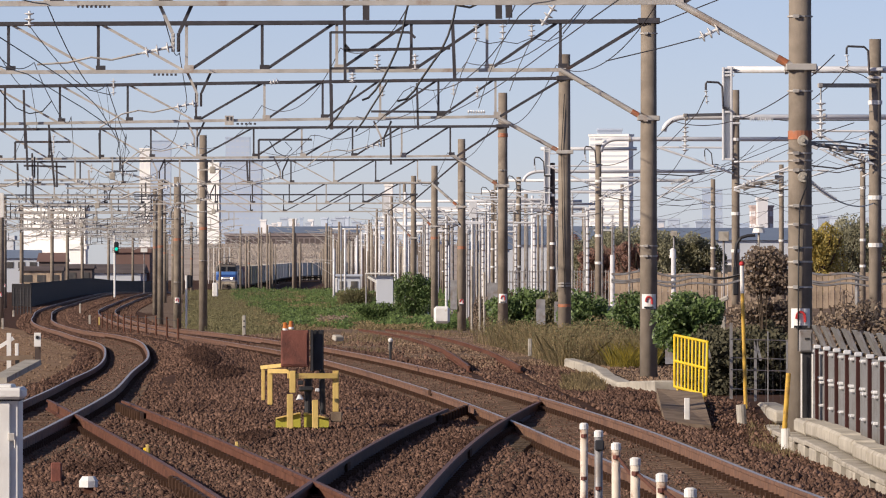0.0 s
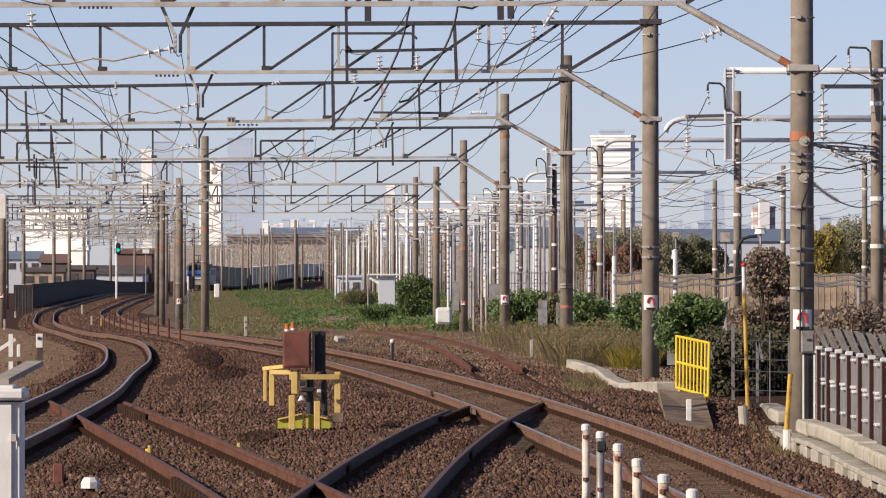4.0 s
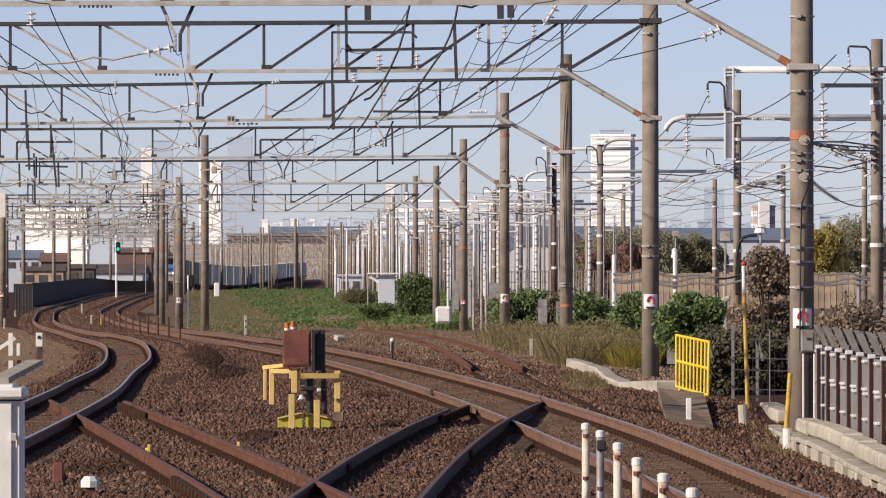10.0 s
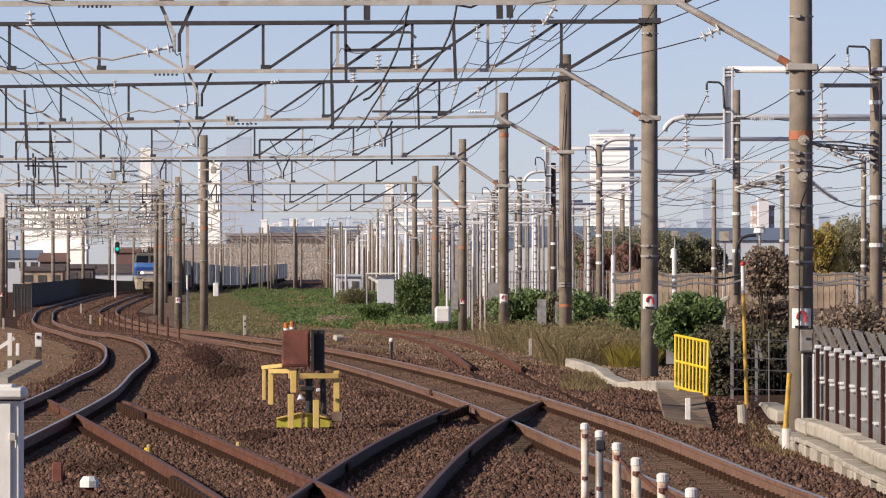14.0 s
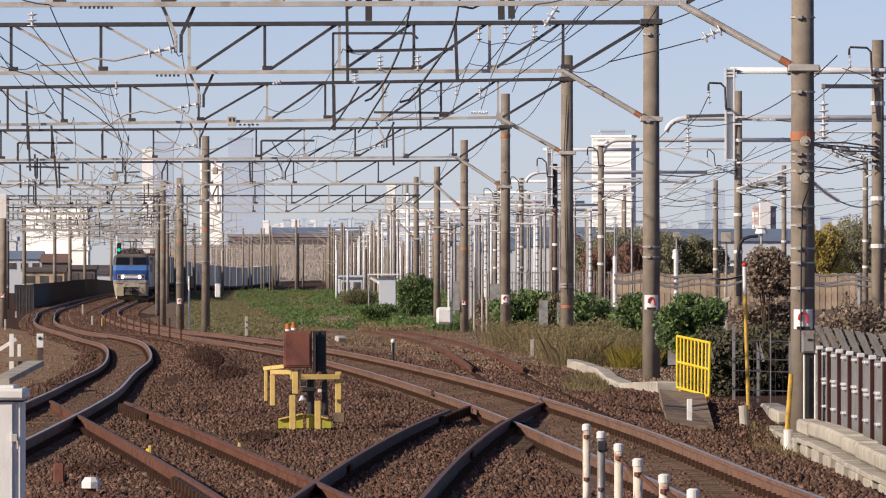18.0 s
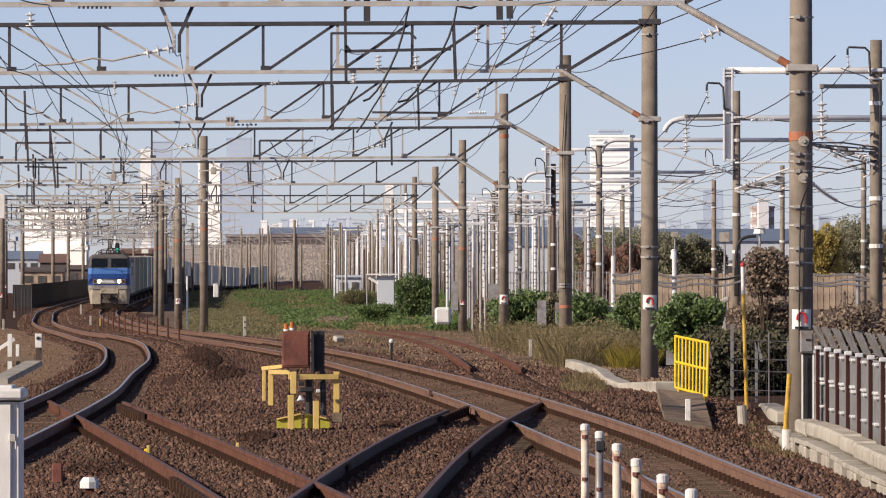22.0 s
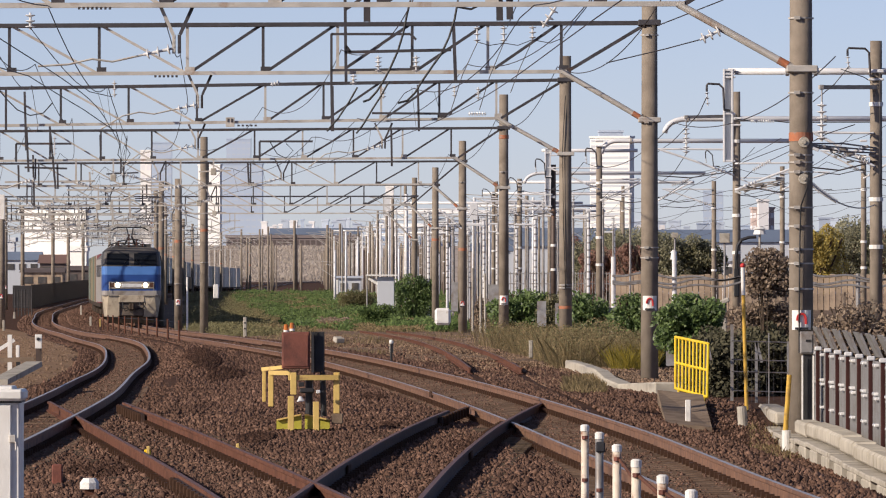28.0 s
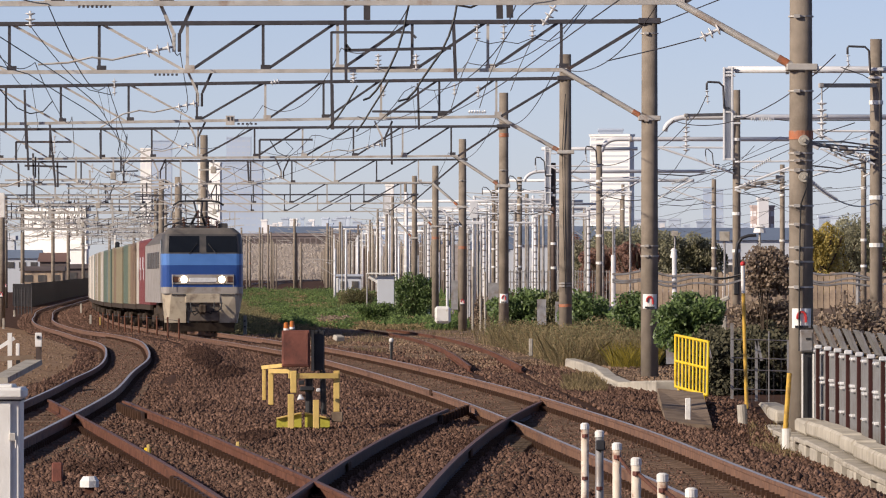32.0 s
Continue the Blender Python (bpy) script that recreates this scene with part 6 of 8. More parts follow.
def equipment_box():
    b = thing("meter_box", "grey steel box strapped to the concrete mast", "box")
    c = Vector((5.359, 99.7, 0.969))
    bm = B()
    box(bm, c, (0.2, 0.1, 0.33), bevel=0.012)
    part("body", bm, M["fence_grey"], b)
    bm = B()
    box(bm, c + Vector((0, -0.056, -0.01)), (0.16, 0.015, 0.27), bevel=0.006)
    d = part("door", bm, M["fence_grey"], b)
    bm = B()
    box(bm, c + Vector((0.02, -0.07, 0.03)), (0.07, 0.015, 0.03))
    part("handle", bm, M["dark"], d)
    bm = B()
    box(bm, (5.378, 99.75, 0.237), (0.17, 0.08, 1.1))
    part("duct", bm, M["dark"], b, "dark cable duct below the box")
    for u in (1422, 1441.5):
        bm = B()
        rod(bm, (bx(u, 99.6), 99.65, 0.779), (bx(u, 99.6), 99.65, -0.7), 0.014, n=8)
        part("conduit", bm, M["white"], b)
    for v in (247, 312):
        bm = B()
        c = Vector((5.326, 99.88, bz(v, 99.7)))
        rod(bm, c, c + Vector((0, -0.12, 0)), 0.085, 0.075, 18)
        rod(bm, c + Vector((0, -0.12, 0)), c + Vector((0, -0.15, 0)), 0.035, 0.03, 12)
        wheel = tagged(link("anchor_disc", bm, M["concrete"]), "round grey cable anchor on the mast", "anchor", "mast anchors")
    a, q = Vector((5.34, 99.8, 3.393)), Vector((10.45, 163.85, 3.7))
    line = [a.lerp(q, k / 60) - Vector((0, 0, 0.9 * (k / 60) * (1 - k / 60))) for k in range(61)]
    t = thing("guy_chain", "twisted galvanised guy line with pale beads from the mast", "chain")
    bm = B()
    tube(bm, line, 0.014, 5)
    part("strand", bm, M["fence_grey"], t)
    bm = B()
    box(bm, (0, 0, 0), (0.05, 0.05, 0.07), bevel=0.01)
    bead = bpy.data.meshes.new("bead")
    bm.to_mesh(bead)
    bm.free()
    bead.materials.append(M["porcelain"])
    for k in range(1, 34):
        ob = new("bead", bead)
        ob.parent = t
        ob.location = line[int(k * 0.6)].lerp(line[int(k * 0.6) + 1], (k * 0.6) % 1)
        ob.rotation_euler = (0, 0.6 if k % 2 else -0.3, 0)


equipment_box()
t = thing("junction_box", "black junction box with a bent lead-in pipe on a mast", "box")
bm = B()
box(bm, (9.322, 214.72, 1.793), (0.16, 0.16, 0.9), bevel=0.03)
part("body", bm, M["black"], t)
bm = B()
tube(bm, [(9.952, 214.8, 3.242), (9.702, 214.8, 3.225), (9.487, 214.8, 3.153), (9.362, 214.8, 2.974), (9.308, 214.8, 2.616), (9.308, 214.8, 2.079)], 0.05, 8)
part("lead_in_pipe", bm, M["dark"], t)
bm = B()
box(bm, (6.188, 150, 1.387), (0.34, 0.5, 0.1), ry=-0.45, bevel=0.02)
box(bm, (6.188, 150, 0.525), (0.2, 0.3, 1.75), bevel=0.02)
tagged(link("trough_cap", bm, M["concrete"]), "pale tilted concrete cap behind the bush", "cap")
wire("mast_cable", [(5.392, 99.7, 3.479), (5.368, 99.72, 3.23), (5.28, 99.78, 2.981), (5.263, 99.78, 2.482), (5.255, 99.78, 1.651), (5.255, 99.78, 0.819)], 0.012, "black cable running down the concrete mast", "black", "mast cables")
wire("mast_cable", [(3.357, 184.8, 6.905), (3.28, 184.8, 5.442), (3.311, 184.8, 3.286), (3.373, 184.8, 1.438)], 0.012, "black cable running down the concrete mast", "black", "mast cables")


def mid_posts():
    f = thing("stake_fence", "row of short dark stakes with a wire between the tracks", "fence")
    tops = []
    for i in range(12):
        y = 222 + i * 8.9
        x = (line_l(y) + line_r(y)) / 2
        z = land(x, y)
        bm = B()
        rod(bm, (x, y, z - 0.1), (x + random.uniform(-.02, .02), y, z + 0.78), 0.035, n=7)
        part("stake", bm, M["rust_rail"], f)
        tops.append((x, y, z + 0.7))
    bm = B()
    tube(bm, tops, 0.008, 4)
    part("wire", bm, M["dark"], f)


mid_posts()


def left_corner():
    t = thing("buffer_frame", "white timber buffer stop frame with a diagonal strut", "buffer stop")
    for a, b, w, key in (((-8.415, 132, 0.822), (-8.415, 132, 0.118), 0.085, "white"), ((-8.756, 132, 0.448), (-8.327, 132, 0.723), 0.07, "white"), ((-8.777, 131, 0.328), (-7.882, 131, 0.361), 0.09, "concrete_brown")):
        bm = B()
        beam(bm, a, b, w, w)
        part("timber", bm, M[key], t)
    s = thing("sign_post", "small square white sign with a ring mark on a dark post", "sign")
    bm = B()
    box(bm, (-7.74, 130, 0.708), (0.13, 0.03, 0.27), bevel=0.006)
    part("plate", bm, M["white"], s)
    bm = B()
    bmesh.ops.create_cone(bm, cap_ends=False, segments=16, radius1=0.04, radius2=0.04, depth=0.012, matrix=Matrix.Translation(Vector((-7.74, 130, 0.752)) + Vector((0, -0.02, 0))) @ Euler((math.pi / 2, 0, 0)).to_matrix().to_4x4())
    rod(bm, Vector((-7.74, 130, 0.752)) + Vector((0, -0.017, 0)), Vector((-7.74, 130, 0.752)) + Vector((0, -0.024, 0)), 0.03, n=12)
    part("ring_mark", bm, M["dark"], s)
    bm = B()
    box(bm, (-7.741, 130.1, 0.447), (0.11, 0.08, 0.32))
    part("post", bm, M["pole_dark"], s)
    p = thing("marker_post", "black-and-white banded marker post", "post")
    bm = B()
    box(bm, (-8.198, 131, 0.503), (0.07, 0.06, 0.25), bevel=0.008)
    part("upper", bm, M["white"], p)
    bm = B()
    box(bm, (-8.188, 131, 0.306), (0.08, 0.07, 0.16))
    part("lower", bm, M["dark"], p)
    bm = B()
    a, b = Vector((-7.709, 118, 0.11)), Vector((-7.701, 128, 0.3))
    beam(bm, a, b, 0.3, 0.1)
    tagged(link("cable_trough", bm, M["concrete"]), "narrow pale concrete cable trough lid", "trough")


left_corner()


def signals():
    s = thing("colour_light_signal", "white signal post showing a lit green lamp", "signal")
    x, y = -28.9, 600
    bm = B()
    rod(bm, (x, y, -0.6), (x, y, 5.65), 0.1, n=10)
    part("post", bm, M["white"], s)
    bm = B()
    box(bm, (-28.731, 599.6, 4.55), (0.42, 0.3, 1.0), bevel=0.1)
    head = part("signal_head", bm, M["black"], s)
    bm = B()
    rod(bm, (-28.721, 599.42, 4.421), (-28.721, 599.38, 4.421), 0.15, n=14)
    part("lamp", bm, M["green_lamp"], head, "lit green lens")
    d = thing("dwarf_signal", "slim white signal post with a black shunting head", "signal")
    x, y = -12.402, 330
    bm = B()
    rod(bm, (x, y, -0.75), (x, y, 2.01), 0.05, n=10)
    part("post", bm, M["white"], d)
    bm = B()
    box(bm, (x + 0.1, y + 0.1, 1.708), (0.34, 0.2, 0.62), bevel=0.05)
    part("signal_head", bm, M["black"], d)
    for u, v, w, h, Z in ((384, 509, 10, 20, 500), (597, 502, 8, 22, 600)):
        bm = B()
        box(bm, (bx(u, Z), Z, bz(v, Z) - 0.1), (w * Z / 12000, 0.3, h * Z / 12000 + 0.2), bevel=0.06)
        tagged(link("equipment_cabinet", bm, M["white"]), "small white equipment cabinet at the edge of the weeds", "cabinet", "lineside cabinets")
    w = thing("dwarf_lamp", "small round white ground lamp on a black foot", "lamp")
    c = Vector((-1.185, 158, 0.34))
    bm = B()
    bmesh.ops.create_uvsphere(bm, u_segments=12, v_segments=8, radius=0.055, matrix=Matrix.Translation(c + Vector((0, -0.02, 0.1))))
    part("dome", bm, M["white"], w)
    bm = B()
    rod(bm, c + Vector((0, -0.02, 0.06)), c + Vector((0, -0.02, -0.35)), 0.03, n=8)
    part("foot", bm, M["black"], w)


signals()


# ---- plants ----
def blob_points(n, c, r, lumps=30):
    """Points on many small clumps spread through a mass, with an uneven outline."""
    u = rng.uniform(-1, 1, (lumps, 3))
    u[:, 2] *= np.where(u[:, 2] > 0, np.sqrt(np.clip(1 - 0.85 * u[:, 0] ** 2, 0.08, 1)) * rng.uniform(0.75, 1.12, lumps), 1.1)
    cs = np.array(c) + u * np.array(r) * 0.8
    k = rng.integers(0, lumps, n)
    d = rng.normal(size=(n, 3))
    d /= np.linalg.norm(d, axis=1)[:, None]
    rad = (0.5 + 0.5 * rng.random(n) ** 0.5)[:, None]
    return cs[k] + d * rad * np.minimum(np.array(r), min(r) * 1.6) * rng.uniform(0.2, 0.4, (lumps, 1))[k]


def shrub(u0, u1, v0, v1, Z, n, size, key, label, cat="shrub", name="shrub", group="shrubs by the line", low=0.8):
    x, w = ((u0 + u1) / 2 - 784) * Z / 12000, (u1 - u0) * Z / 12000 / 2
    zt, zb = bz(v0, Z), max(land(x, Z), bz(v1, Z) - low)
    s = thing(name, label, cat, group)
    pts = blob_points(n, (x, Z, (zt + zb) / 2), (w, min(w, 0.9), (zt - zb) / 2), lumps=110)
    pts[:, 2] = np.maximum(pts[:, 2], -1.0)
    leaves("foliage", pts, size, M[key], s)
    g = land(x, Z) - 0.1
    for i in range(5):
        bm = B()
        a = random.uniform(0, 6.28)
        tube(bm, [(x + 0.06 * math.cos(a), Z, g), (x + 0.3 * w * math.cos(a), Z + 0.1 * math.sin(a), (g + zt) / 2), (x + 0.6 * w * math.cos(a), Z + 0.3 * math.sin(a), zt - 0.2)], 0.025 if name == "shrub" else 0.011, 5)
        part("stem", bm, M["bark"], s)


shrub(866, 992, 506, 576, 236, 10000, 0.085, "leaf", "dense green broad-leaved shrub behind dry weeds")
shrub(990, 1088, 512, 576, 196, 7000, 0.08, "leaf", "green shrub leaning on grey sheets")
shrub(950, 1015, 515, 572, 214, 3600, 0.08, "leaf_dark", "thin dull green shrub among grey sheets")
shrub(1080, 1166, 512, 600, 176, 7600, 0.065, "leaf", "green shrub behind a mast")
shrub(1160, 1282, 516, 606, 124, 11000, 0.055, "leaf", "large green bush with broad leaves beside the barrier", low=0.1)
shrub(690, 776, 478, 565, 400, 12000, 0.085, "leaf", "tall green bush at the end of the weeds")
shrub(596, 672, 506, 535, 500, 5200, 0.08, "olive", "low brown scrub beside a hut")
shrub(636, 706, 532, 568, 350, 5200, 0.075, "weed_green", "low green bush in front of a hut")
shrub(836, 884, 520, 575, 296, 2200, 0.08, "leaf_dry", "bare brown twigs between pale sheets")
shrub(1314, 1404, 432, 520, 119, 5200, 0.05, "leaf_dry", "withered creeper hanging over an old post", name="creeper", low=0.0)
shrub(1290, 1424, 520, 592, 120, 6000, 0.05, "leaf_dry", "brown tangle of dead creeper on the fence", name="creeper", low=0.1)
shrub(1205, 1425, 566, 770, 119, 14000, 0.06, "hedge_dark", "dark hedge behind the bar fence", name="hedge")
shrub(1436, 1610, 518, 625, 114, 9000, 0.06, "leaf_dry", "brown dying hedge behind the fence", name="hedge")
# this shrub's shade is painted, by the darker leaf colour
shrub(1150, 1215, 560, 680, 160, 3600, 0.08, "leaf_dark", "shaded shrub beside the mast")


def region(n, x0, x1, y0, y1, power=1.0):
    """Random ground points between two lines of sight and two distances."""
    y = y0 + (y1 - y0) * rng.random(n) ** power
    x = (x0 + (x1 - x0) * rng.random(n)) * y / 12000
    return np.stack([x, y, land_many(x, y) - 0.02], 1)


def clear_of(pts, lines, gap):
    keep = np.ones(len(pts), bool)
    for ln in lines:
        keep &= np.abs(pts[:, 0] - ln(pts[:, 1])) > gap
    return pts[keep]


def tufts(pts, count, radius, tall):
    """Leaf places in low domes round the points; tall: one height for each point."""
    k = rng.integers(0, len(pts), count)
    a, r = rng.uniform(0, 2 * np.pi, count), radius * np.sqrt(rng.random(count))
    out = pts[k].copy()
    out[:, 0] += r * np.cos(a)
    out[:, 1] += r * np.sin(a) * 2.5
    out[:, 2] += tall[k] * (1 - (r / radius) ** 2 * 0.7) * rng.random(count) ** 0.6
    return out


def sight(p):
    return 784 + p[:, 0] * 12000 / p[:, 1]


def rough(p, sx, sy, seed):
    return np.array([noise.noise((a * sx, b * sy, seed)) for a, b in p[:, :2]])


def weeds():
    """Green creepers with bare patches, olive scrub inside the curve, brown scrub between."""
    g = clear_of(region(26000, -372, 40, 300, 860, 1.5), (many_r, many_l), 2.6)
    u = sight(g)
    front = 322 + np.clip(523 - u, 0, 105) / 105 * 260 - np.clip(u - 690, 0, 110) * 0.35 + 40 * rough(g, 0.8, 0.0, 5)
    lush = rough(g, 0.45, 0.035, 3)
    g, lush = g[(g[:, 1] > front) & (lush > -0.2)], lush[(g[:, 1] > front) & (lush > -0.2)]
    tall = (0.18 + 0.75 * np.clip(lush + 0.2, 0, 0.7)) * rng.uniform(0.6, 1.3, len(g))
    tagged(leaves("ground_creeper", tufts(g, 150000, 0.3, tall), 0.1, M["weed_green"]), "bright green creeping weeds in low mounds", "weeds", kind="stuff")
    yl = g[(lush > 0.12) & (rng.random(len(g)) < 0.5)]
    tagged(leaves("lit_creeper", tufts(yl, 26000, 0.28, np.full(len(yl), 0.55)), 0.075, M["leaf"]), "lighter green tips of creeping weeds", "weeds", kind="stuff")
    ol = clear_of(region(9000, -452, -270, 272, 800, 1.6), (many_r,), 2.2)
    u = sight(ol)
    ol = ol[(ol[:, 0] > many_r(ol[:, 1]) + 2.2) & ((u < 440 + 60 * rng.random(len(ol))) | (ol[:, 1] > 560))]
    tagged(leaves("olive_scrub", tufts(ol, 90000, 0.35, 0.32 + 0.35 * np.abs(rough(ol, 0.5, 0.04, 12))), 0.055, M["olive"]), "olive-brown scrub along the inside of the curve", "weeds", kind="stuff")
    br = region(9000, -360, 40, 300, 900, 1.6)
    br = br[(br[:, 0] > many_r(br[:, 1]) + 3.0) & (rough(br, 0.45, 0.035, 3) < -0.06)]
    tagged(leaves("dry_scrub", tufts(br, 42000, 0.4, np.full(len(br), 0.3)), 0.07, M["weed"]), "dry brown scrub scattered through the weeds", "weeds", kind="stuff")
    g2 = clear_of(region(9000, -440, 60, 195, 330, 1.2), (many_r,), 2.0)
    g2 = g2[(g2[:, 0] > many_r(g2[:, 1]) + 2.2) & ((np.abs(g2[:, 0] - many_s(g2[:, 1])) > 1.2) | (g2[:, 1] > 290)) & (rough(g2, 0.6, 0.06, 21) > 0.12)]
    tagged(blades("dry_grass", g2, 0.2, 0.018, M["weed"]), "thin olive and brown grass on the bare soil", "grass", kind="stuff")
    m = region(160, -300, -90, 352, 392)
    m = m[np.abs(sight(m) - 588) < 26]
    tagged(leaves("dead_mound", tufts(m, 7000, 0.5, np.full(len(m), 0.34)), 0.06, M["leaf_dry"]), "mound of dead pale brown stalks in the weeds", "weeds", kind="stuff")
    d = region(110000, -10, 372, 158, 250, 1.2)
    d = d[(d[:, 0] > many_s(d[:, 1]) + 1.6 - (d[:, 1] - 158) * 0.006) & (d[:, 0] < many_r(d[:, 1]) + 7.5)]
    tall = np.array([0.72 + 0.4 * noise.noise((p[0] * 0.9, p[1] * 0.12, 2)) for p in d])
    tagged(blades("dry_stalks", d[::3], 0.75, 0.009, M["weed"], lean=0.35), "thin withered weed stalks in front of the masts", "weeds", kind="stuff")
    fuzz = d.copy()
    fuzz[:, 2] += tall * rng.random(len(d)) ** 0.7 * 1.15
    fuzz[:, :2] += rng.normal(0, 0.12, (len(d), 2))
    tagged(leaves("dry_weeds", fuzz[::2], 0.033, M["olive"]), "withered olive weeds in front of the masts", "weeds", kind="stuff")
    tagged(leaves("dry_weeds", fuzz[1::2], 0.033, M["weed"]), "withered brown weeds in front of the masts", "weeds", kind="stuff")
    d = region(4200, 300, 380, 156, 172)
    tagged(blades("yellow_weeds", d, 0.55, 0.009, M["weed_yellow"], lean=0.45), "yellowing weeds at the foot of a mast", "weeds", kind="stuff")
    d = region(2600, 215, 290, 124, 142)
    tagged(blades("verge_grass", d, 0.16, 0.02, M["weed"], lean=0.4), "short dry grass on the verge", "grass", kind="stuff")
    d = region(900, 540, 640, 92, 104)
    tagged(blades("verge_grass", d, 0.12, 0.015, M["weed"], lean=0.4), "thin grass along the trough blocks", "grass", kind="stuff")


weeds()



# ---- background ----
def loft(bm, low, high):
    """A closed solid between two outlines with equal corners."""
    a, b = [bm.verts.new(p) for p in low], [bm.verts.new(p) for p in high]
    n = len(a)
    for i in range(n):
        bm.faces.new((a[i], a[(i + 1) % n], b[(i + 1) % n], b[i]))
    bm.faces.new(a[::-1])
    bm.faces.new(b)
    bmesh.ops.recalc_face_normals(bm, faces=bm.faces)
    return bm


def tree(x, y, h, w, n, size, key, label):
    t = thing("tree", label, "tree", "background trees")
    bm = B()
    tube(bm, [(x, y, -0.8), (x + 0.1, y, h * 0.3), (x - 0.1, y, h * 0.6)], 0.18, 7)
    for i in range(6):
        a = i * 1.05 + random.random()
        tube(bm, [(x, y, h * 0.3), (x + w * 0.25 * math.cos(a), y + 0.5 * math.sin(a), h * 0.55), (x + w * 0.42 * math.cos(a), y + math.sin(a), h * 0.8)], 0.06, 5)
    part("trunk", bm, M["bark"], t)
    pts = blob_points(n, (x, y, h * 0.62), (w / 2, w / 2.5, h * 0.38), lumps=40)
    leaves("crown", pts, size, M[key], t)


random.seed(11)
for u, v, Z, w, key, lab in ((1060, 402, 420, 3.4, "leaf_tree", "dark green tree with a russet tinge"), (1105, 398, 440, 3.6, "leaf_tree", "dull green tree beside a road"), (1076, 424, 415, 2.6, "leaf_red", "low russet tree in autumn leaf"), (1128, 430, 412, 2.2, "leaf_red", "low russet tree in autumn leaf"), (1150, 405, 430, 3.6, "leaf_tree", "dull green tree beside a road"),
                               (1205, 412, 430, 3.6, "leaf_tree", "olive green tree beside a road"), (1240, 428, 430, 2.6, "leaf_dark", "low dark tree behind a fence"), (1030, 418, 450, 2.4, "leaf_red", "russet autumn tree behind the yard"), (1455, 392, 380, 2.4, "leaf_autumn", "yellowing autumn tree behind a fence"),
                               (1500, 385, 390, 3.8, "leaf_tree", "brown-green autumn tree behind a fence"), (1545, 392, 395, 3.4, "leaf_tree", "brown-green autumn tree behind a fence"), (1590, 395, 395, 3.4, "leaf_red", "brown autumn tree behind a fence")):
    tree(bx(u, Z), Z, bz(v - 7, Z), w * 1.3, 12000, 0.1, key, lab)


def plank_fence():
    f = thing("board_fence", "weathered tan board fence along the road", "fence")
    bm = B()
    box(bm, (0, 0, 0), (0.27, 0.05, 1.7), bevel=0.012)
    me = bpy.data.meshes.new("board")
    bm.to_mesh(me)
    bm.free()
    me.materials.append(M["fence_tan"])
    x = 8.277
    while x < 23.54:
        ob = new("board", me)
        ob.parent = f
        ob.location = (x, 330 + random.uniform(-0.02, 0.02), 1.268 + random.uniform(-0.05, 0.05))
        x += 0.29
    for v, ph in ((485, 0), (492, 2.3), (499, 1.2)):
        pts = [(bx(u, 200), 199.9, 1.9 + (490 - v - 4 * math.sin(u * 0.021 + ph) - 3 * math.sin(u * 0.07)) * 200 / 12000) for u in range(1085, 1600, 9)]
        wire("thick_cable", pts, 0.035, "thick grey cable bundle sagging between short posts", "fence_grey", "cable bundles")
    for u, pt, Z, key in ((1195, 440, 200, "white_pipe"), (1087, 450, 200, "white_pipe"), (1390, 470, 200, "pole_dark"), (1520, 480, 200, "fence_grey")):
        bm = B()
        xx = bx(u, Z)
        rod(bm, (xx, Z, -0.8), (xx, Z, bz(pt, Z)), 0.07, n=10)
        tagged(link("cable_post", bm, M[key]), "slim post carrying cable bundles", "post", "cable posts")


plank_fence()


def sheet_fence():
    """Dark sheet fence that follows the outer curve."""
    f = thing("sheet_fence", "dark corrugated sheet fence along the curve", "fence")
    bm = B()
    zig = [(0.06 if k % 4 in (1, 2) else 0.0, -2.45 + 4.9 * k / 32) for k in range(33)]
    low = [(x, y, -0.975) for x, y in zig] + [(-0.05, 2.45, -0.975), (-0.05, -2.45, -0.975)]
    loft(bm, low, [(x, y, 0.975) for x, y, z in low])
    me = bpy.data.meshes.new("sheet")
    bm.to_mesh(me)
    bm.free()
    me.materials.append(M["fence_dark"])
    y = 520
    while y < 930:
        x = line_l(y + 2.5) - 2.5
        s = line_l(y + 3) - line_l(y + 2)
        ob = new("sheet", me)
        ob.parent = f
        ob.matrix_basis = Matrix.Translation((x, y + 2.5, 0.5 + 0.35 * math.exp(-((y - 680) / 90) ** 2))) @ Euler((0, 0, -math.atan(s))).to_matrix().to_4x4()
        y += 5
    bm = B()
    box(bm, (line_l(520) - 3.2, 519.9, 0.45), (1.5, 0.06, 1.95))
    part("end_sheet", bm, M["fence_dark"], f)
    g = thing("wire_fence", "grey wire-mesh fence panel beside the sheet fence", "fence")
    for u in range(28, 60, 6):
        bm = B()
        xx = bx(u, 460)
        rod(bm, (xx, 460, -0.6), (xx, 460, 1.21), 0.04, n=6)
        part("post", bm, M["dark"], g)
    bm = B()
    for v in range(510, 546, 5):
        rod(bm, (-29.057, 460, bz(v, 460)), (-27.83, 460, bz(v, 460)), 0.015, n=4)
    part("mesh", bm, M["dark"], g)
    p = thing("post_row", "row of thin pale posts behind a barrier", "posts")
    for i in range(15):
        u, Z = 372 + i * 3.1, 1280 + i * 6
        bm = B()
        rod(bm, (bx(u, Z), Z, -0.6), (bx(u, Z), Z, bz(437 - 3 * (i % 3), Z)), 0.07, n=6)
        part("post", bm, M["pole" if i % 3 else "white"], p)


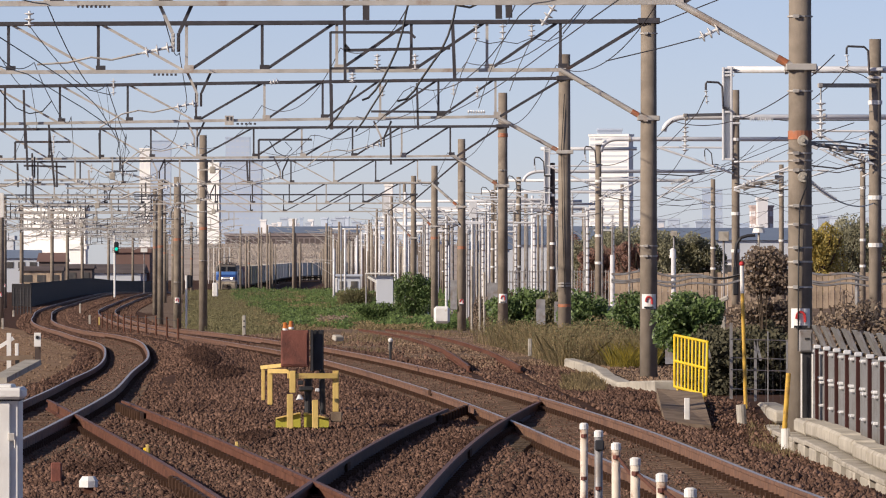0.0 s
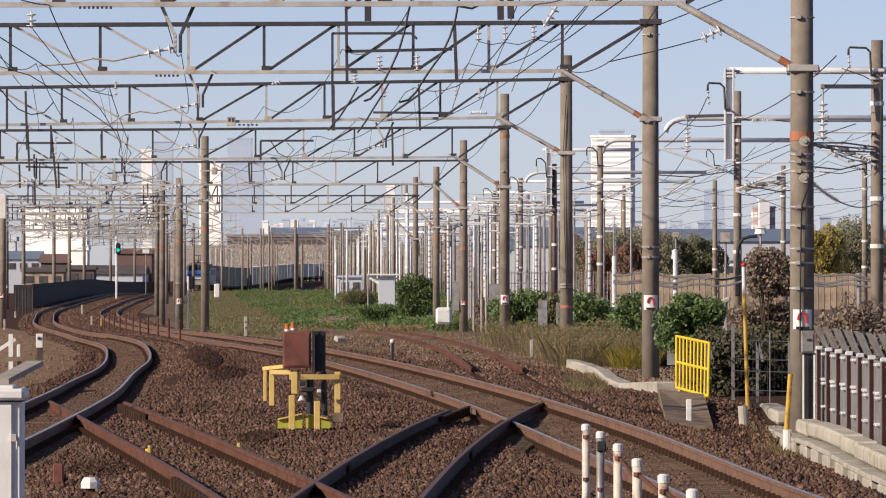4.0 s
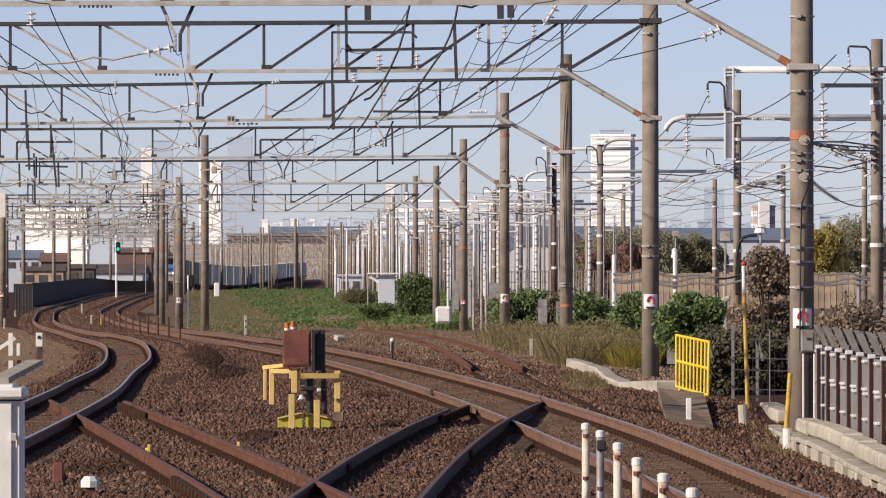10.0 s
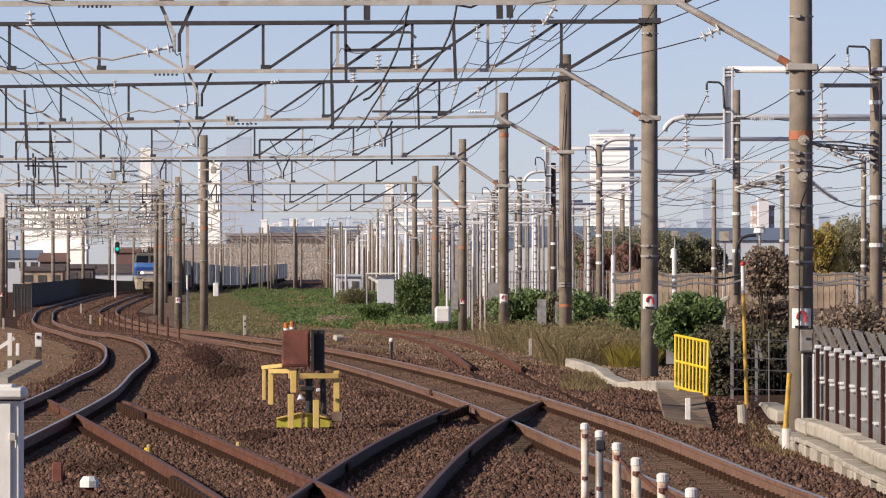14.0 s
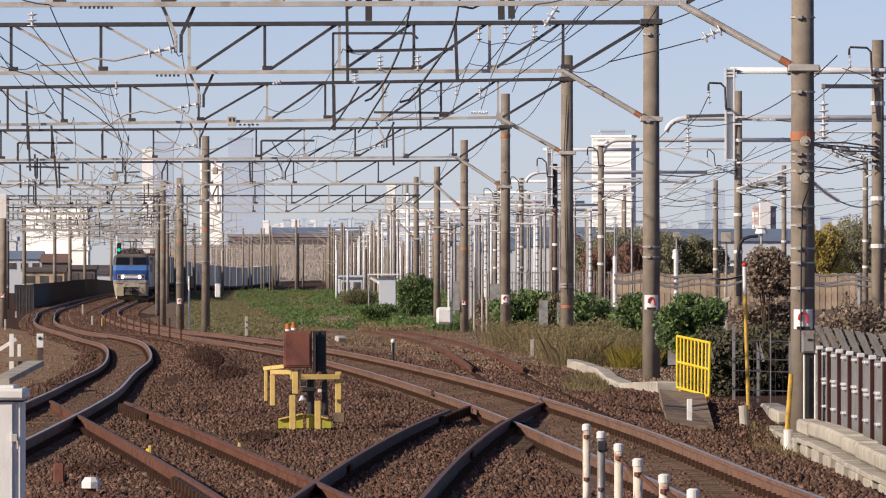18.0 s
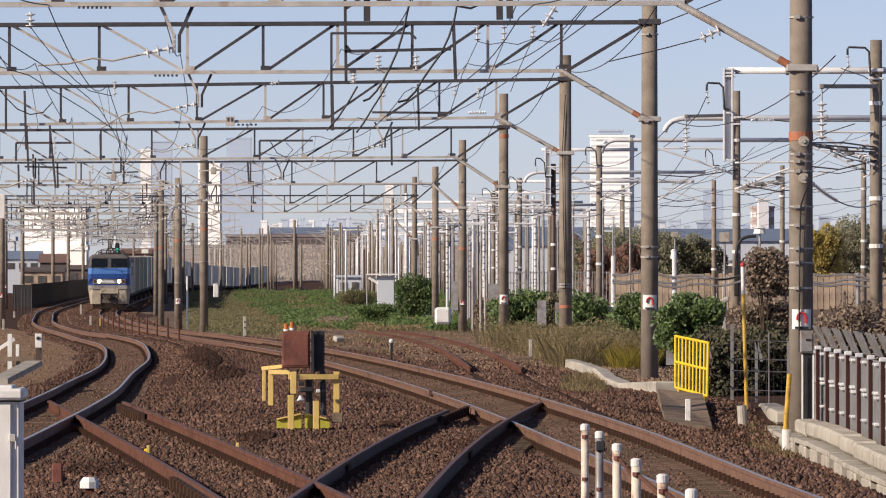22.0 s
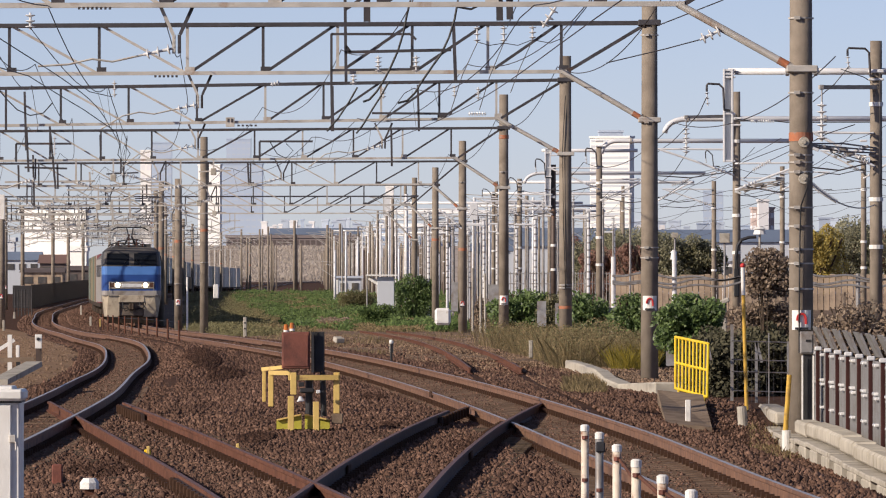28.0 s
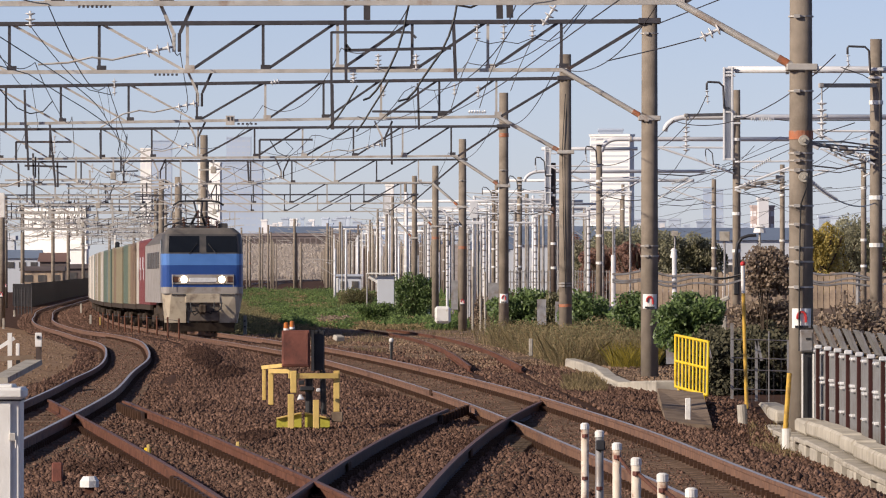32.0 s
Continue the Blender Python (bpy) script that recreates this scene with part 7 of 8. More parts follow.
sheet_fence()
def reeds():
    n = 52000
    y = rng.uniform(1500, 1840, n)
    x = rng.uniform(-425, -60, n) * y / 12000
    top = 1.4 + (y - 1490) / 360 * 9.4
    p = np.stack([x, y, top + rng.uniform(-0.2, 0.1, n)], 1)
    tagged(blades("reed_bank", p, 0.75, 0.2, M["reed"], lean=0.5), "greyish dry reeds on a far bank", "reeds", kind="stuff")
    bm = B()
    a = [bm.verts.new(v) for v in ((-70, 1480, 0.6), (140, 1480, 0.6), (140, 1850, 11.0), (-75, 1850, 11.0))]
    bm.faces.new(a)
    b = [bm.verts.new(v) for v in ((-75, 1870, -0.6), (140, 1870, -0.6))]
    bm.faces.new((a[3], a[2], b[1], b[0]))
    tagged(link("far_bank", bm, M["far_bank"]), "low earth bank beyond the yard", "bank", kind="structure")


reeds()


def building(name, u0, u1, v, Z, wall, label, floors=0, bays=0, depth=30.0, top=None, glass="glass", band=0.55, yaw=0.0, slim=0.5):
    """A block with window bands floor by floor, each window a pane of its own."""
    x0, x1 = bx(u0, Z), bx(u1, Z)
    h = bz(v, Z)
    if yaw:
        depth = slim * (x1 - x0)
    w = (x1 - x0) / (abs(math.cos(yaw)) + abs(math.sin(yaw)) * depth / max(x1 - x0, 1)) if yaw else x1 - x0
    dp = depth * w / (x1 - x0)
    b = thing(name, label, "building", "distant buildings", at=((x0 + x1) / 2, Z + dp / 2, 0))
    b.rotation_euler = (0, 0, yaw)
    bm = B()
    box(bm, (0, 0, h / 2 - 1), (w, dp, h + 2))
    part("wall", bm, M[wall], b)
    bm = B()
    box(bm, (0, 0, h + 0.4), (w + 0.6, dp + 0.6, 0.8))
    part("roof", bm, M[top or wall], b)
    if floors and bays:
        for turn, wide, deep, count in ((0.0, w, dp, bays),) + (((-math.pi / 2, dp, w, max(1, round(bays * dp / w))),) if yaw else ()):
            fw, fh = wide / count, h / floors
            bm = B()
            box(bm, (0, 0, 0), (fw * (0.72 if count > 1 else 0.94), 0.3, fh * band))
            me = bpy.data.meshes.new("window")
            bm.to_mesh(me)
            bm.free()
            me.materials.append(M[glass])
            for i in range(count):
                for j in range(floors):
                    z = fh * (j + 0.5)
                    if z < 8:
                        continue
                    ob = new("window", me)
                    ob.parent = b
                    ob.matrix_basis = Euler((0, 0, turn)).to_matrix().to_4x4() @ Matrix.Translation((-wide / 2 + fw * (i + 0.5), -deep / 2 + 0.1, z))
    return b


building("apartment_tower", 1046, 1124, 240, 2600, "facade_white", "white high-rise apartment tower with banded balconies", 26, 1, 26, band=0.42, yaw=-0.4, slim=0.3, glass="facade_grey")
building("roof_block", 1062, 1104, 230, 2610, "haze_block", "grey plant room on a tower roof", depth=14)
building("office_tower", 402, 446, 243, 4400, "facade_blue", "pale blue glass office tower, haze put into its colour", 24, 5, 40, glass="haze_block", band=0.3, yaw=-0.06, slim=0.2)
building("office_tower", 394, 467, 287, 4300, "facade_blue", "broad pale blue office block, haze put into its colour", 18, 7, 40, glass="haze_block", band=0.3, yaw=-0.06, slim=0.25)
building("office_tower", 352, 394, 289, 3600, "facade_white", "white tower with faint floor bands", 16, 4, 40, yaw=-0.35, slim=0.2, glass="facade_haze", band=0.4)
building("office_tower", 270, 306, 249, 4500, "facade_blue", "pale blue office tower, haze put into its colour", 20, 4, 40, glass="haze_block", band=0.3, yaw=-0.06, slim=0.2)
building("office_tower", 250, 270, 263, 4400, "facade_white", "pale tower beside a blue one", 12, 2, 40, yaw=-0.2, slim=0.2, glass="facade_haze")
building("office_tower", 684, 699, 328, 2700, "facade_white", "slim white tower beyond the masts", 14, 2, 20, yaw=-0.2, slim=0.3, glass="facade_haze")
building("office_tower", 1246, 1282, 335, 4200, "facade_blue", "pale blue tower, haze put into its colour", 12, 4, 30, glass="haze_block", band=0.3, yaw=-0.06, slim=0.3)
building("factory_block", 36, 160, 376, 1150, "facade_white", "large white warehouse block in the sun", 5, 6, 40, glass="facade_haze", band=0.12, yaw=-0.55, slim=0.06)
building("factory_block", -60, 30, 424, 1200, "facade_grey", "grey warehouse block behind the fence", 3, 6, 25, glass="facade_white", band=0.3, yaw=-0.25, slim=0.1)
building("office_block", 124, 156, 440, 1000, "facade_white", "small white office with tall dark windows", 2, 4, 8, glass="roof_blue", band=0.5, yaw=-0.3, slim=0.15)
building("brick_block", 206, 268, 446, 1000, "facade_brown", "red-brown low building behind the fence", 3, 6, 12, glass="facade_grey")
building("brick_block", 402, 640, 417, 1900, "facade_dim", "long low red-brown building beyond the bank", 5, 24, 14, glass="canopy")
building("brick_block", 1330, 1372, 366, 2400, "facade_pink", "pinkish low building far off", 6, 5, 20, glass="facade_haze", band=0.4, yaw=0.25, slim=0.3)
building("brick_block", 1344, 1362, 352, 2390, "facade_haze", "pale stair tower on a pinkish building", 0, 0, 10)
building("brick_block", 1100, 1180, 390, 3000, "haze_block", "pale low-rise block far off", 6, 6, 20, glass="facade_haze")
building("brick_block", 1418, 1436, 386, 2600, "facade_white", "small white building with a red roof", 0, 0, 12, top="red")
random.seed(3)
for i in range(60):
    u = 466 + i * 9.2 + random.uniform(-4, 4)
    building("city_block", u, u + random.uniform(5, 16), random.uniform(384, 401), 3200 + 10 * (i % 7), random.choice(["haze_block", "facade_blue", "haze_block", "facade_haze"]), "low city block on the skyline, haze put into its colour", depth=20, yaw=random.choice((0.1, -0.1, -0.25)), slim=0.3)
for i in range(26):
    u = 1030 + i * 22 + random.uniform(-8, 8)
    building("city_block", u, u + random.uniform(8, 28), random.uniform(380, 402), 3300 + 10 * (i % 5), random.choice(["haze_block", "facade_blue", "haze_block"]), "low city block on the skyline, haze put into its colour", depth=20, yaw=random.choice((0.1, -0.1, -0.25)), slim=0.3)


def shed(u0, u1, py_eave, py_ridge, Z, label, roof="roof_blue"):
    s = thing("warehouse", label, "warehouse", "blue-roofed sheds")
    x0, x1 = bx(u0, Z), bx(u1, Z)
    ze, zr2 = bz(py_eave, Z), bz(py_ridge, Z)
    bm = B()
    box(bm, ((x0 + x1) / 2, Z + 10, ze / 2 - 0.5), (x1 - x0, 20, ze + 1))
    part("wall", bm, M["facade_grey"], s)
    bm = B()
    v = [bm.verts.new(p) for p in ((x0 - .4, Z - .4, ze), (x1 + .4, Z - .4, ze), (x1 + .4, Z + 10, zr2), (x0 - .4, Z + 10, zr2), (x0 - .4, Z + 20, ze), (x1 + .4, Z + 20, ze))]
    bm.faces.new((v[0], v[1], v[2], v[3]))
    bm.faces.new((v[3], v[2], v[5], v[4]))
    bm.faces.new((v[0], v[3], v[4]))
    bm.faces.new((v[1], v[5], v[2]))
    part("roof", bm, M[roof], s)


shed(900, 1130, 432, 398, 900, "long low shed with a blue-grey roof")
shed(1132, 1410, 424, 401, 880, "long low shed with a blue-grey roof behind trees")
shed(1412, 1640, 428, 404, 900, "long low shed with a grey roof")
shed(840, 905, 440, 425, 820, "small shed behind the yard masts")
shed(480, 640, 411, 399, 2000, "far blue-grey shed on the bank")
shed(110, 252, 482, 466, 980, "platform canopy with a dull brown roof", "canopy")


def hut():
    s = thing("lineside_hut", "small white flat-roofed hut among the weeds", "hut")
    Z = 372
    bm = B()
    box(bm, (-3.1, Z + 0.5, 1.342 - 0.3), (0.93, 1.2, 1.364 + 0.6), bevel=0.02)
    part("wall", bm, M["facade_grey"], s)
    bm = B()
    box(bm, (-3.286, Z + 0.4, 2.117), (1.767, 1.6, 0.09), bevel=0.015)
    part("roof", bm, M["white"], s)
    bm = B()
    beam(bm, (-3.999, Z, 1.993), (-3.348, Z, 1.59), 0.05, 0.25)
    part("awning", bm, M["white"], s)
    bm = B()
    rod(bm, (-4.123, Z, 2.086), (-4.123, Z, -0.8), 0.04, n=8)
    part("post", bm, M["fence_grey"], s)
    t = thing("water_tank", "white rounded tank between the masts", "tank")
    bm = B()
    box(bm, (0.022, 262, 0.459), (0.62, 0.6, 0.66), bevel=0.09)
    part("body", bm, M["white"], t)
    for u0, u1, v0, v1, Z in ((952, 968, 528, 575, 208), (984, 1000, 532, 575, 206), (1078, 1094, 540, 580, 196), (1180, 1200, 572, 645, 140), (800, 812, 494, 548, 290), (818, 826, 500, 552, 296), (866, 884, 498, 558, 292)):
        bm = B()
        box(bm, (((u0 + u1) / 2 - 784) * Z / 12000, Z, 1.9 + (490 - (v0 + v1) / 2) * Z / 12000), ((u1 - u0) * Z / 12000, 0.05, (v1 - v0) * Z / 12000), rx=-0.3)
        tagged(link("leaning_sheet", bm, M["fence_grey"]), "grey sheet leaning among the shrubs", "sheet", "leaning sheets")


for u, pt, pb, Z in ((838, 470, 560, 292), (852, 466, 562, 290), (860, 480, 560, 286), (826, 470, 560, 300), (815, 440, 556, 310), (893, 470, 560, 280)):
    bm = B()
    rod(bm, (bx(u, Z), Z, -0.7), (bx(u, Z), Z, bz(pt, Z)), 0.05, 0.045, 9)
    tagged(link("pale_post", bm, M["white_pipe" if u % 2 else "concrete"]), "slim pale post among sheets and shrubs", "post", "pale posts")


hut()


def house(u0, u1, py_ridge, py_eave, py_base, Z, wall, roof, label):
    """A small gabled house with a row of windows."""
    s = thing("house", label, "house", "houses behind the fence")
    x0, x1 = bx(u0, Z), bx(u1, Z)
    zr2, ze, zb = [bz(p, Z) for p in (py_ridge, py_eave, py_base)]
    bm = B()
    box(bm, ((x0 + x1) / 2, Z + 3, (ze + zb) / 2 - 0.6), (x1 - x0, 6, ze - zb + 1.2))
    part("wall", bm, M[wall], s)
    loft_pts = [(x0 - .3, Z - .3, ze), (x1 + .3, Z - .3, ze), (x1 + .3, Z + 6.3, ze), (x0 - .3, Z + 6.3, ze)]
    part("roof", loft(B(), loft_pts, [(x0 - .2, Z + 2.8, zr2), (x1 + .2, Z + 2.8, zr2), (x1 + .2, Z + 3.2, zr2), (x0 - .2, Z + 3.2, zr2)]), M[roof], s)
    n = max(2, int((x1 - x0) / 1.3))
    for i in range(n):
        bm = B()
        box(bm, (x0 + (i + 0.5) * (x1 - x0) / n, Z - 0.02, ze - 0.9), ((x1 - x0) / n * 0.6, 0.1, 0.8))
        part("window", bm, M["loco_dark"], s)


house(-10, 72, 441, 456, 500, 900, "facade_grey", "roof_blue", "grey house with a slate-blue roof behind the fence")
house(72, 118, 446, 462, 500, 860, "canopy", "facade_brown", "dark brown house behind the fence")
house(40, 112, 470, 478, 500, 800, "fence_tan", "canopy", "low pinkish shed with a brown roof")
house(118, 166, 466, 474, 500, 850, "canopy", "canopy", "brown platform shelter behind the fence")
house(600, 640, 484, 488, 502, 700, "facade_grey", "facade_grey", "low grey shed among the yard masts")
house(1264, 1300, 452, 458, 535, 600, "facade_white", "facade_grey", "small white building behind the trees")


def sign_board(u, v, w, h, Z, key, label, post=True):
    s = thing("sign_board", label, "sign", "far sign boards")
    k = Z / 12000
    x, z = bx(u, k * 12000), 1.9 + (490 - v) * k
    bm = B()
    box(bm, (x, Z, z), (w * k, 0.08, h * k), bevel=0.015)
    part("board", bm, M[key], s)
    if post:
        bm = B()
        rod(bm, (x, Z + 0.1, -0.8), (x, Z + 0.1, z), 0.05, n=8)
        part("post", bm, M["fence_grey"], s)


sign_board(1284, 417, 18, 17, 320, "concrete", "plain pale sign board on a grey post")
sign_board(1196, 412, 12, 9, 330, "concrete", "small beige sign board on a post")
sign_board(258, 442, 12, 7, 700, "white", "small blank white sign board")
sign_board(1040, 380, 26, 10, 600, "white", "white blank board beside the sheds")
sign_board(840, 370, 14, 30, 380, "white_pipe", "white switch box on a mast")
sign_board(686, 370, 12, 60, 640, "white_pipe", "tall white switch box on a mast")
sign_board(4, 362, 12, 44, 322, "white", "white rounded transformer case on a mast", False)


def street_lamp(u, v, Z, w):
    s = thing("street_lamp", "pale street lamp with a lantern head", "street lamp", "street lamps")
    k = Z / 12000
    x, z = bx(u, k * 12000), 1.9 + (490 - v) * k
    bm = B()
    rod(bm, (x, Z, -0.8), (x, Z, z - 0.1), 0.05, n=10)
    part("post", bm, M["concrete"], s)
    bm = B()
    rod(bm, (x, Z, z - 0.14), (x, Z, z + 0.1), w, w * 0.75, 10)
    rod(bm, (x, Z, z + 0.1), (x, Z, z + 0.2), w * 1.05, w * 0.4, 10)
    part("lantern", bm, M["white"], s)


street_lamp(1194, 448, 240, 0.13)
street_lamp(1346, 405, 300, 0.3)


def rail_fence():
    f = thing("bar_fence", "grey upright-bar fence beyond the yard", "fence")
    for u in range(905, 1092, 5):
        bm = B()
        x = bx(u, 300)
        rod(bm, (x, 300, -0.5), (x, 300, 2.225), 0.02, n=5)
        part("bar", bm, M["fence_grey"], f)
    for v in (480, 498):
        bm = B()
        rod(bm, (2.95, 300, 1.9 + (490 - v) * 0.025), (7.7, 300, 1.9 + (490 - v) * 0.025), 0.02, n=6)
        part("rail", bm, M["fence_grey"], f)


rail_fence()


# ---- the freight train ----
def nose(z, y0, w, back, ch=0.26, cy=0.4):
    arc = [(math.sin(q), 1 - math.cos(q)) for q in (0.0, 0.4, 0.8, 1.2, math.pi / 2)]
    right = [(w - ch + ch * s, y0 + cy * c, z) for s, c in arc]
    return [(-x, y, z) for x, y, z in right[::-1]] + right + [(w, back, z), (-w, back, z)]


def locomotive():
    t = thing("electric_locomotive", "blue and charcoal electric freight locomotive with lit headlamps", "locomotive")
    W = 1.5
    body = part("body", loft(B(), [(-W, 1.9, 1.15), (W, 1.9, 1.15), (W, 19, 1.15), (-W, 19, 1.15)], [(-W, 1.9, 3.35), (W, 1.9, 3.35), (W, 19, 3.35), (-W, 19, 3.35)]), M["loco_grey"], t, "grey body side")
    part("roof", loft(B(), [(-W, 1.6, 3.35), (W, 1.6, 3.35), (W, 19, 3.35), (-W, 19, 3.35)], [(-1.0, 1.7, 3.86), (1.0, 1.7, 3.86), (1.0, 18.8, 3.86), (-1.0, 18.8, 3.86)]), M["loco_roof"], t, "dusty brown-grey roof")
    cab = part("cab_lower", loft(B(), nose(1.5, 0.05, W, 1.9), nose(2.55, 0, W, 1.9)), M["loco_blue"], t)
    part("sill", loft(B(), nose(1.5, 0.04, W + 0.003, 1.9), nose(1.74, 0.03, W + 0.003, 1.9)), M["loco_grey"], cab, "grey sill strip")
    part("light_band", loft(B(), nose(2.55, -0.004, W + 0.004, 1.9), nose(2.97, 0.07, W + 0.004, 1.9)), M["loco_light"], cab, "lighter blue band under the windscreen")
    top = part("cab_upper", loft(B(), nose(2.97, 0.08, W, 1.9), nose(3.7, 0.41, W - 0.05, 1.9)), M["loco_dark"], t)
    part("cab_roof", loft(B(), nose(3.7, 0.41, W - 0.05, 2.2), nose(3.93, 0.7, W - 0.32, 2.2)), M["loco_roof"], t, "dusty brown-grey cab roof")
    for s in (-1, 1):
        bm = B()
        yz = lambda z: 0.06 + (z - 2.92) * 0.45 - 0.012
        x0, x1 = (s * 0.13, s * 1.27)
        v = [bm.verts.new(p) for p in ((x0, yz(3.02), 3.02), (x1, yz(3.02), 3.02), (x1 * 0.97, yz(3.63), 3.63), (x0, yz(3.63), 3.63))]
        f = bm.faces.new(v)
        r = bmesh.ops.extrude_face_region(bm, geom=[f])
        bmesh.ops.translate(bm, verts=[q for q in r["geom"] if isinstance(q, bmesh.types.BMVert)], vec=(0, 0.03, 0))
        bmesh.ops.recalc_face_normals(bm, faces=bm.faces)
        part("windscreen", bm, M["loco_glass"], top, "dark cab window")
        bm = B()
        beam(bm, (s * 0.5, yz(2.98) - 0.03, 2.96), (s * 0.2, yz(3.3) - 0.03, 3.35), 0.02, 0.02)
        part("wiper", bm, M["black"], top)
        bm = B()
        box(bm, (s * W, 1.2, 3.25), (0.02, 0.7, 0.5))
        part("side_window", bm, M["loco_glass"], top)
        bm = B()
        rod(bm, (s * 0.70, -0.05, 2.02), (s * 0.70, 0.06, 2.02), 0.125, n=18)
        part("headlamp", bm, M["lamp"], cab, "lit warm-white headlamp")
        bm = B()
        box(bm, (s * 1.0, -0.01, 2.02), (0.24, 0.06, 0.22), bevel=0.02)
        part("tail_lamp", bm, M["brown_porcelain"], cab, "unlit red tail lamp")
        bm = B()
        rod(bm, (s * 1.12, -0.05, 1.65), (s * 1.12, -0.05, 2.2), 0.014, n=6)
        part("handrail", bm, M["loco_grey"], cab)
        part("skirt_corner", loft(B(), [(s * 0.62, 0.12, 0.42), (s * 1.25, 0.2, 0.42), (s * 1.36, 1.6, 0.42), (s * 0.62, 1.6, 0.42)], [(s * 0.62, 0.04, 1.5), (s * 1.18, 0.04, 1.5), (s * W, 0.5, 1.5), (s * 0.62, 1.7, 1.5)]), M["loco_cream"], t, "dirty cream skirt")
        for k in range(5):
            bm = B()
            box(bm, (s * (W + 0.005), 4.2 + 2.7 * k, 2.75), (0.03, 2.0, 0.62), bevel=0.01)
            for q in range(5):
                box(bm, (s * (W + 0.015), 4.2 + 2.7 * k, 2.51 + 0.12 * q), (0.04, 1.9, 0.03))
            part("louvre", bm, M["loco_dark"], body)
        bm = B()
        box(bm, (s * (W + 0.004), 2.6, 2.4), (0.02, 0.75, 1.8))
        part("cab_door", bm, M["loco_grey"], body)
    bm = B()
    box(bm, (0, 0.0, 2.02), (2.3, 0.03, 0.36), bevel=0.012)
    bar = part("lamp_housing", bm, M["loco_grey"], cab, "grey lamp housing")
    bm = B()
    box(bm, (0, -0.02, 2.0), (1.0, 0.03, 0.16), bevel=0.01)
    part("number_bar", bm, M["porcelain"], bar, "pale plain bar between the lamps")
    bm = B()
    box(bm, (0, 0.42, 1.32), (1.3, 0.8, 0.36), bevel=0.03)
    part("buffer_beam", bm, M["loco_cream"], t, "dirty cream buffer beam")
    bm = B()
    box(bm, (0, 0.42, 0.82), (1.25, 0.5, 0.72), bevel=0.04)
    part("front_apron", bm, M["loco_skirt"], t, "grime-brown apron")
    bm = B()
    box(bm, (0, 0.0, 0.93), (0.28, 0.5, 0.34), bevel=0.05)
    box(bm, (0.07, -0.3, 0.93), (0.12, 0.24, 0.3), bevel=0.04)
    part("coupler", bm, M["grime"], t)
    for xx, sag in ((-0.45, 0.42), (0.42, 0.36), (-0.62, 0.3), (0.7, 0.3)):
        bm = B()
        tube(bm, [(xx, 0.0, 1.15), (xx * 0.95, -0.12, 1.15 - sag * 0.7), (xx * 0.7, -0.14, 1.12 - sag), (xx * 0.4, -0.05, 1.0 - sag * 0.5)], 0.024, 7)
        part("brake_hose", bm, M["black"], t)
    part("snow_plough", loft(B(), [(-1.15, 0.35, 0.1), (1.15, 0.35, 0.1), (1.15, 0.8, 0.1), (-1.15, 0.8, 0.1)], [(-1.2, 0.2, 0.42), (1.2, 0.2, 0.42), (1.2, 0.8, 0.42), (-1.2, 0.8, 0.42)]), M["grime"], t)
    for s in (-1, 1):
        bm = B()
        box(bm, (s * 0.9, 0.15, 1.46), (0.5, 0.3, 0.05))
        part("front_step", bm, M["loco_dark"], t)
    for yb in (3.6, 9.5, 15.4):
        bm = B()
        box(bm, (0, yb, 0.62), (2.3, 3.2, 0.34), bevel=0.04)
        for s in (-1, 1):
            box(bm, (s * 1.12, yb, 0.58), (0.16, 3.4, 0.3), bevel=0.03)
            for dy in (-1.25, 0, 1.25):
                box(bm, (s * 1.16, yb + dy, 0.72), (0.14, 0.3, 0.4), bevel=0.03)
        bogie = part("bogie", bm, M["grime"], t)
        for dy in (-1.25, 1.25):
            for s in (-1, 1):
                bm = B()
                rod(bm, (s * 0.5, yb + dy, 0.56), (s * 0.63, yb + dy, 0.56), 0.56, n=22)
                part("wheel", bm, M["grime"], bogie)
    bm = B()
    box(bm, (0, 6.5, 0.9), (2.5, 2.2, 0.5), bevel=0.05)
    box(bm, (0, 12.5, 0.9), (2.5, 2.2, 0.5), bevel=0.05)
    part("underframe_box", bm, M["grime"], t)
    for yp, up in ((4.2, True), (14.6, False)):
        bm = B()
        box(bm, (0, yp, 3.98), (1.3, 1.5, 0.1), bevel=0.02)
        for sx in (-0.55, 0.55):
            for sy in (-0.6, 0.6):
                rod(bm, (sx, yp + sy, 3.84), (sx, yp + sy, 4.0), 0.07, 0.05, 10)
        pan = part("pantograph_base", bm, M["dark"], t)
        zt = 4.97 if up else 4.22
        for sx in (-1, 1):
            bm = B()
            rod(bm, (sx * 0.3, yp + 0.5, 4.02), (sx * 0.08, yp - 0.75, (4.02 + zt) / 2), 0.05, n=8)
            rod(bm, (sx * 0.08, yp - 0.75, (4.02 + zt) / 2), (sx * 0.16, yp + 0.1, zt - 0.04), 0.034, n=8)
            part("arm", bm, M["dark"], pan)
        for dy in (-0.15, 0.15):
            bm = B()
            tube(bm, [(-0.95, yp + dy, zt - 0.16), (-0.72, yp + dy, zt - 0.02), (-0.5, yp + dy, zt), (0.5, yp + dy, zt), (0.72, yp + dy, zt - 0.02), (0.95, yp + dy, zt - 0.16)], 0.035, 6)
            part("collector_bow", bm, M["dark"], pan)
    for x, z1 in ((-0.08, 4.62), (0.62, 4.2), (-0.6, 4.28), (0.3, 4.34)):
        bm = B()
        bell(bm, (x, 2.4, 3.9), (x, 2.4, z1), 4, 0.1)
        part("roof_insulator", bm, M["brown_porcelain"], t, "dark brown ribbed roof insulator")
    bm = B()
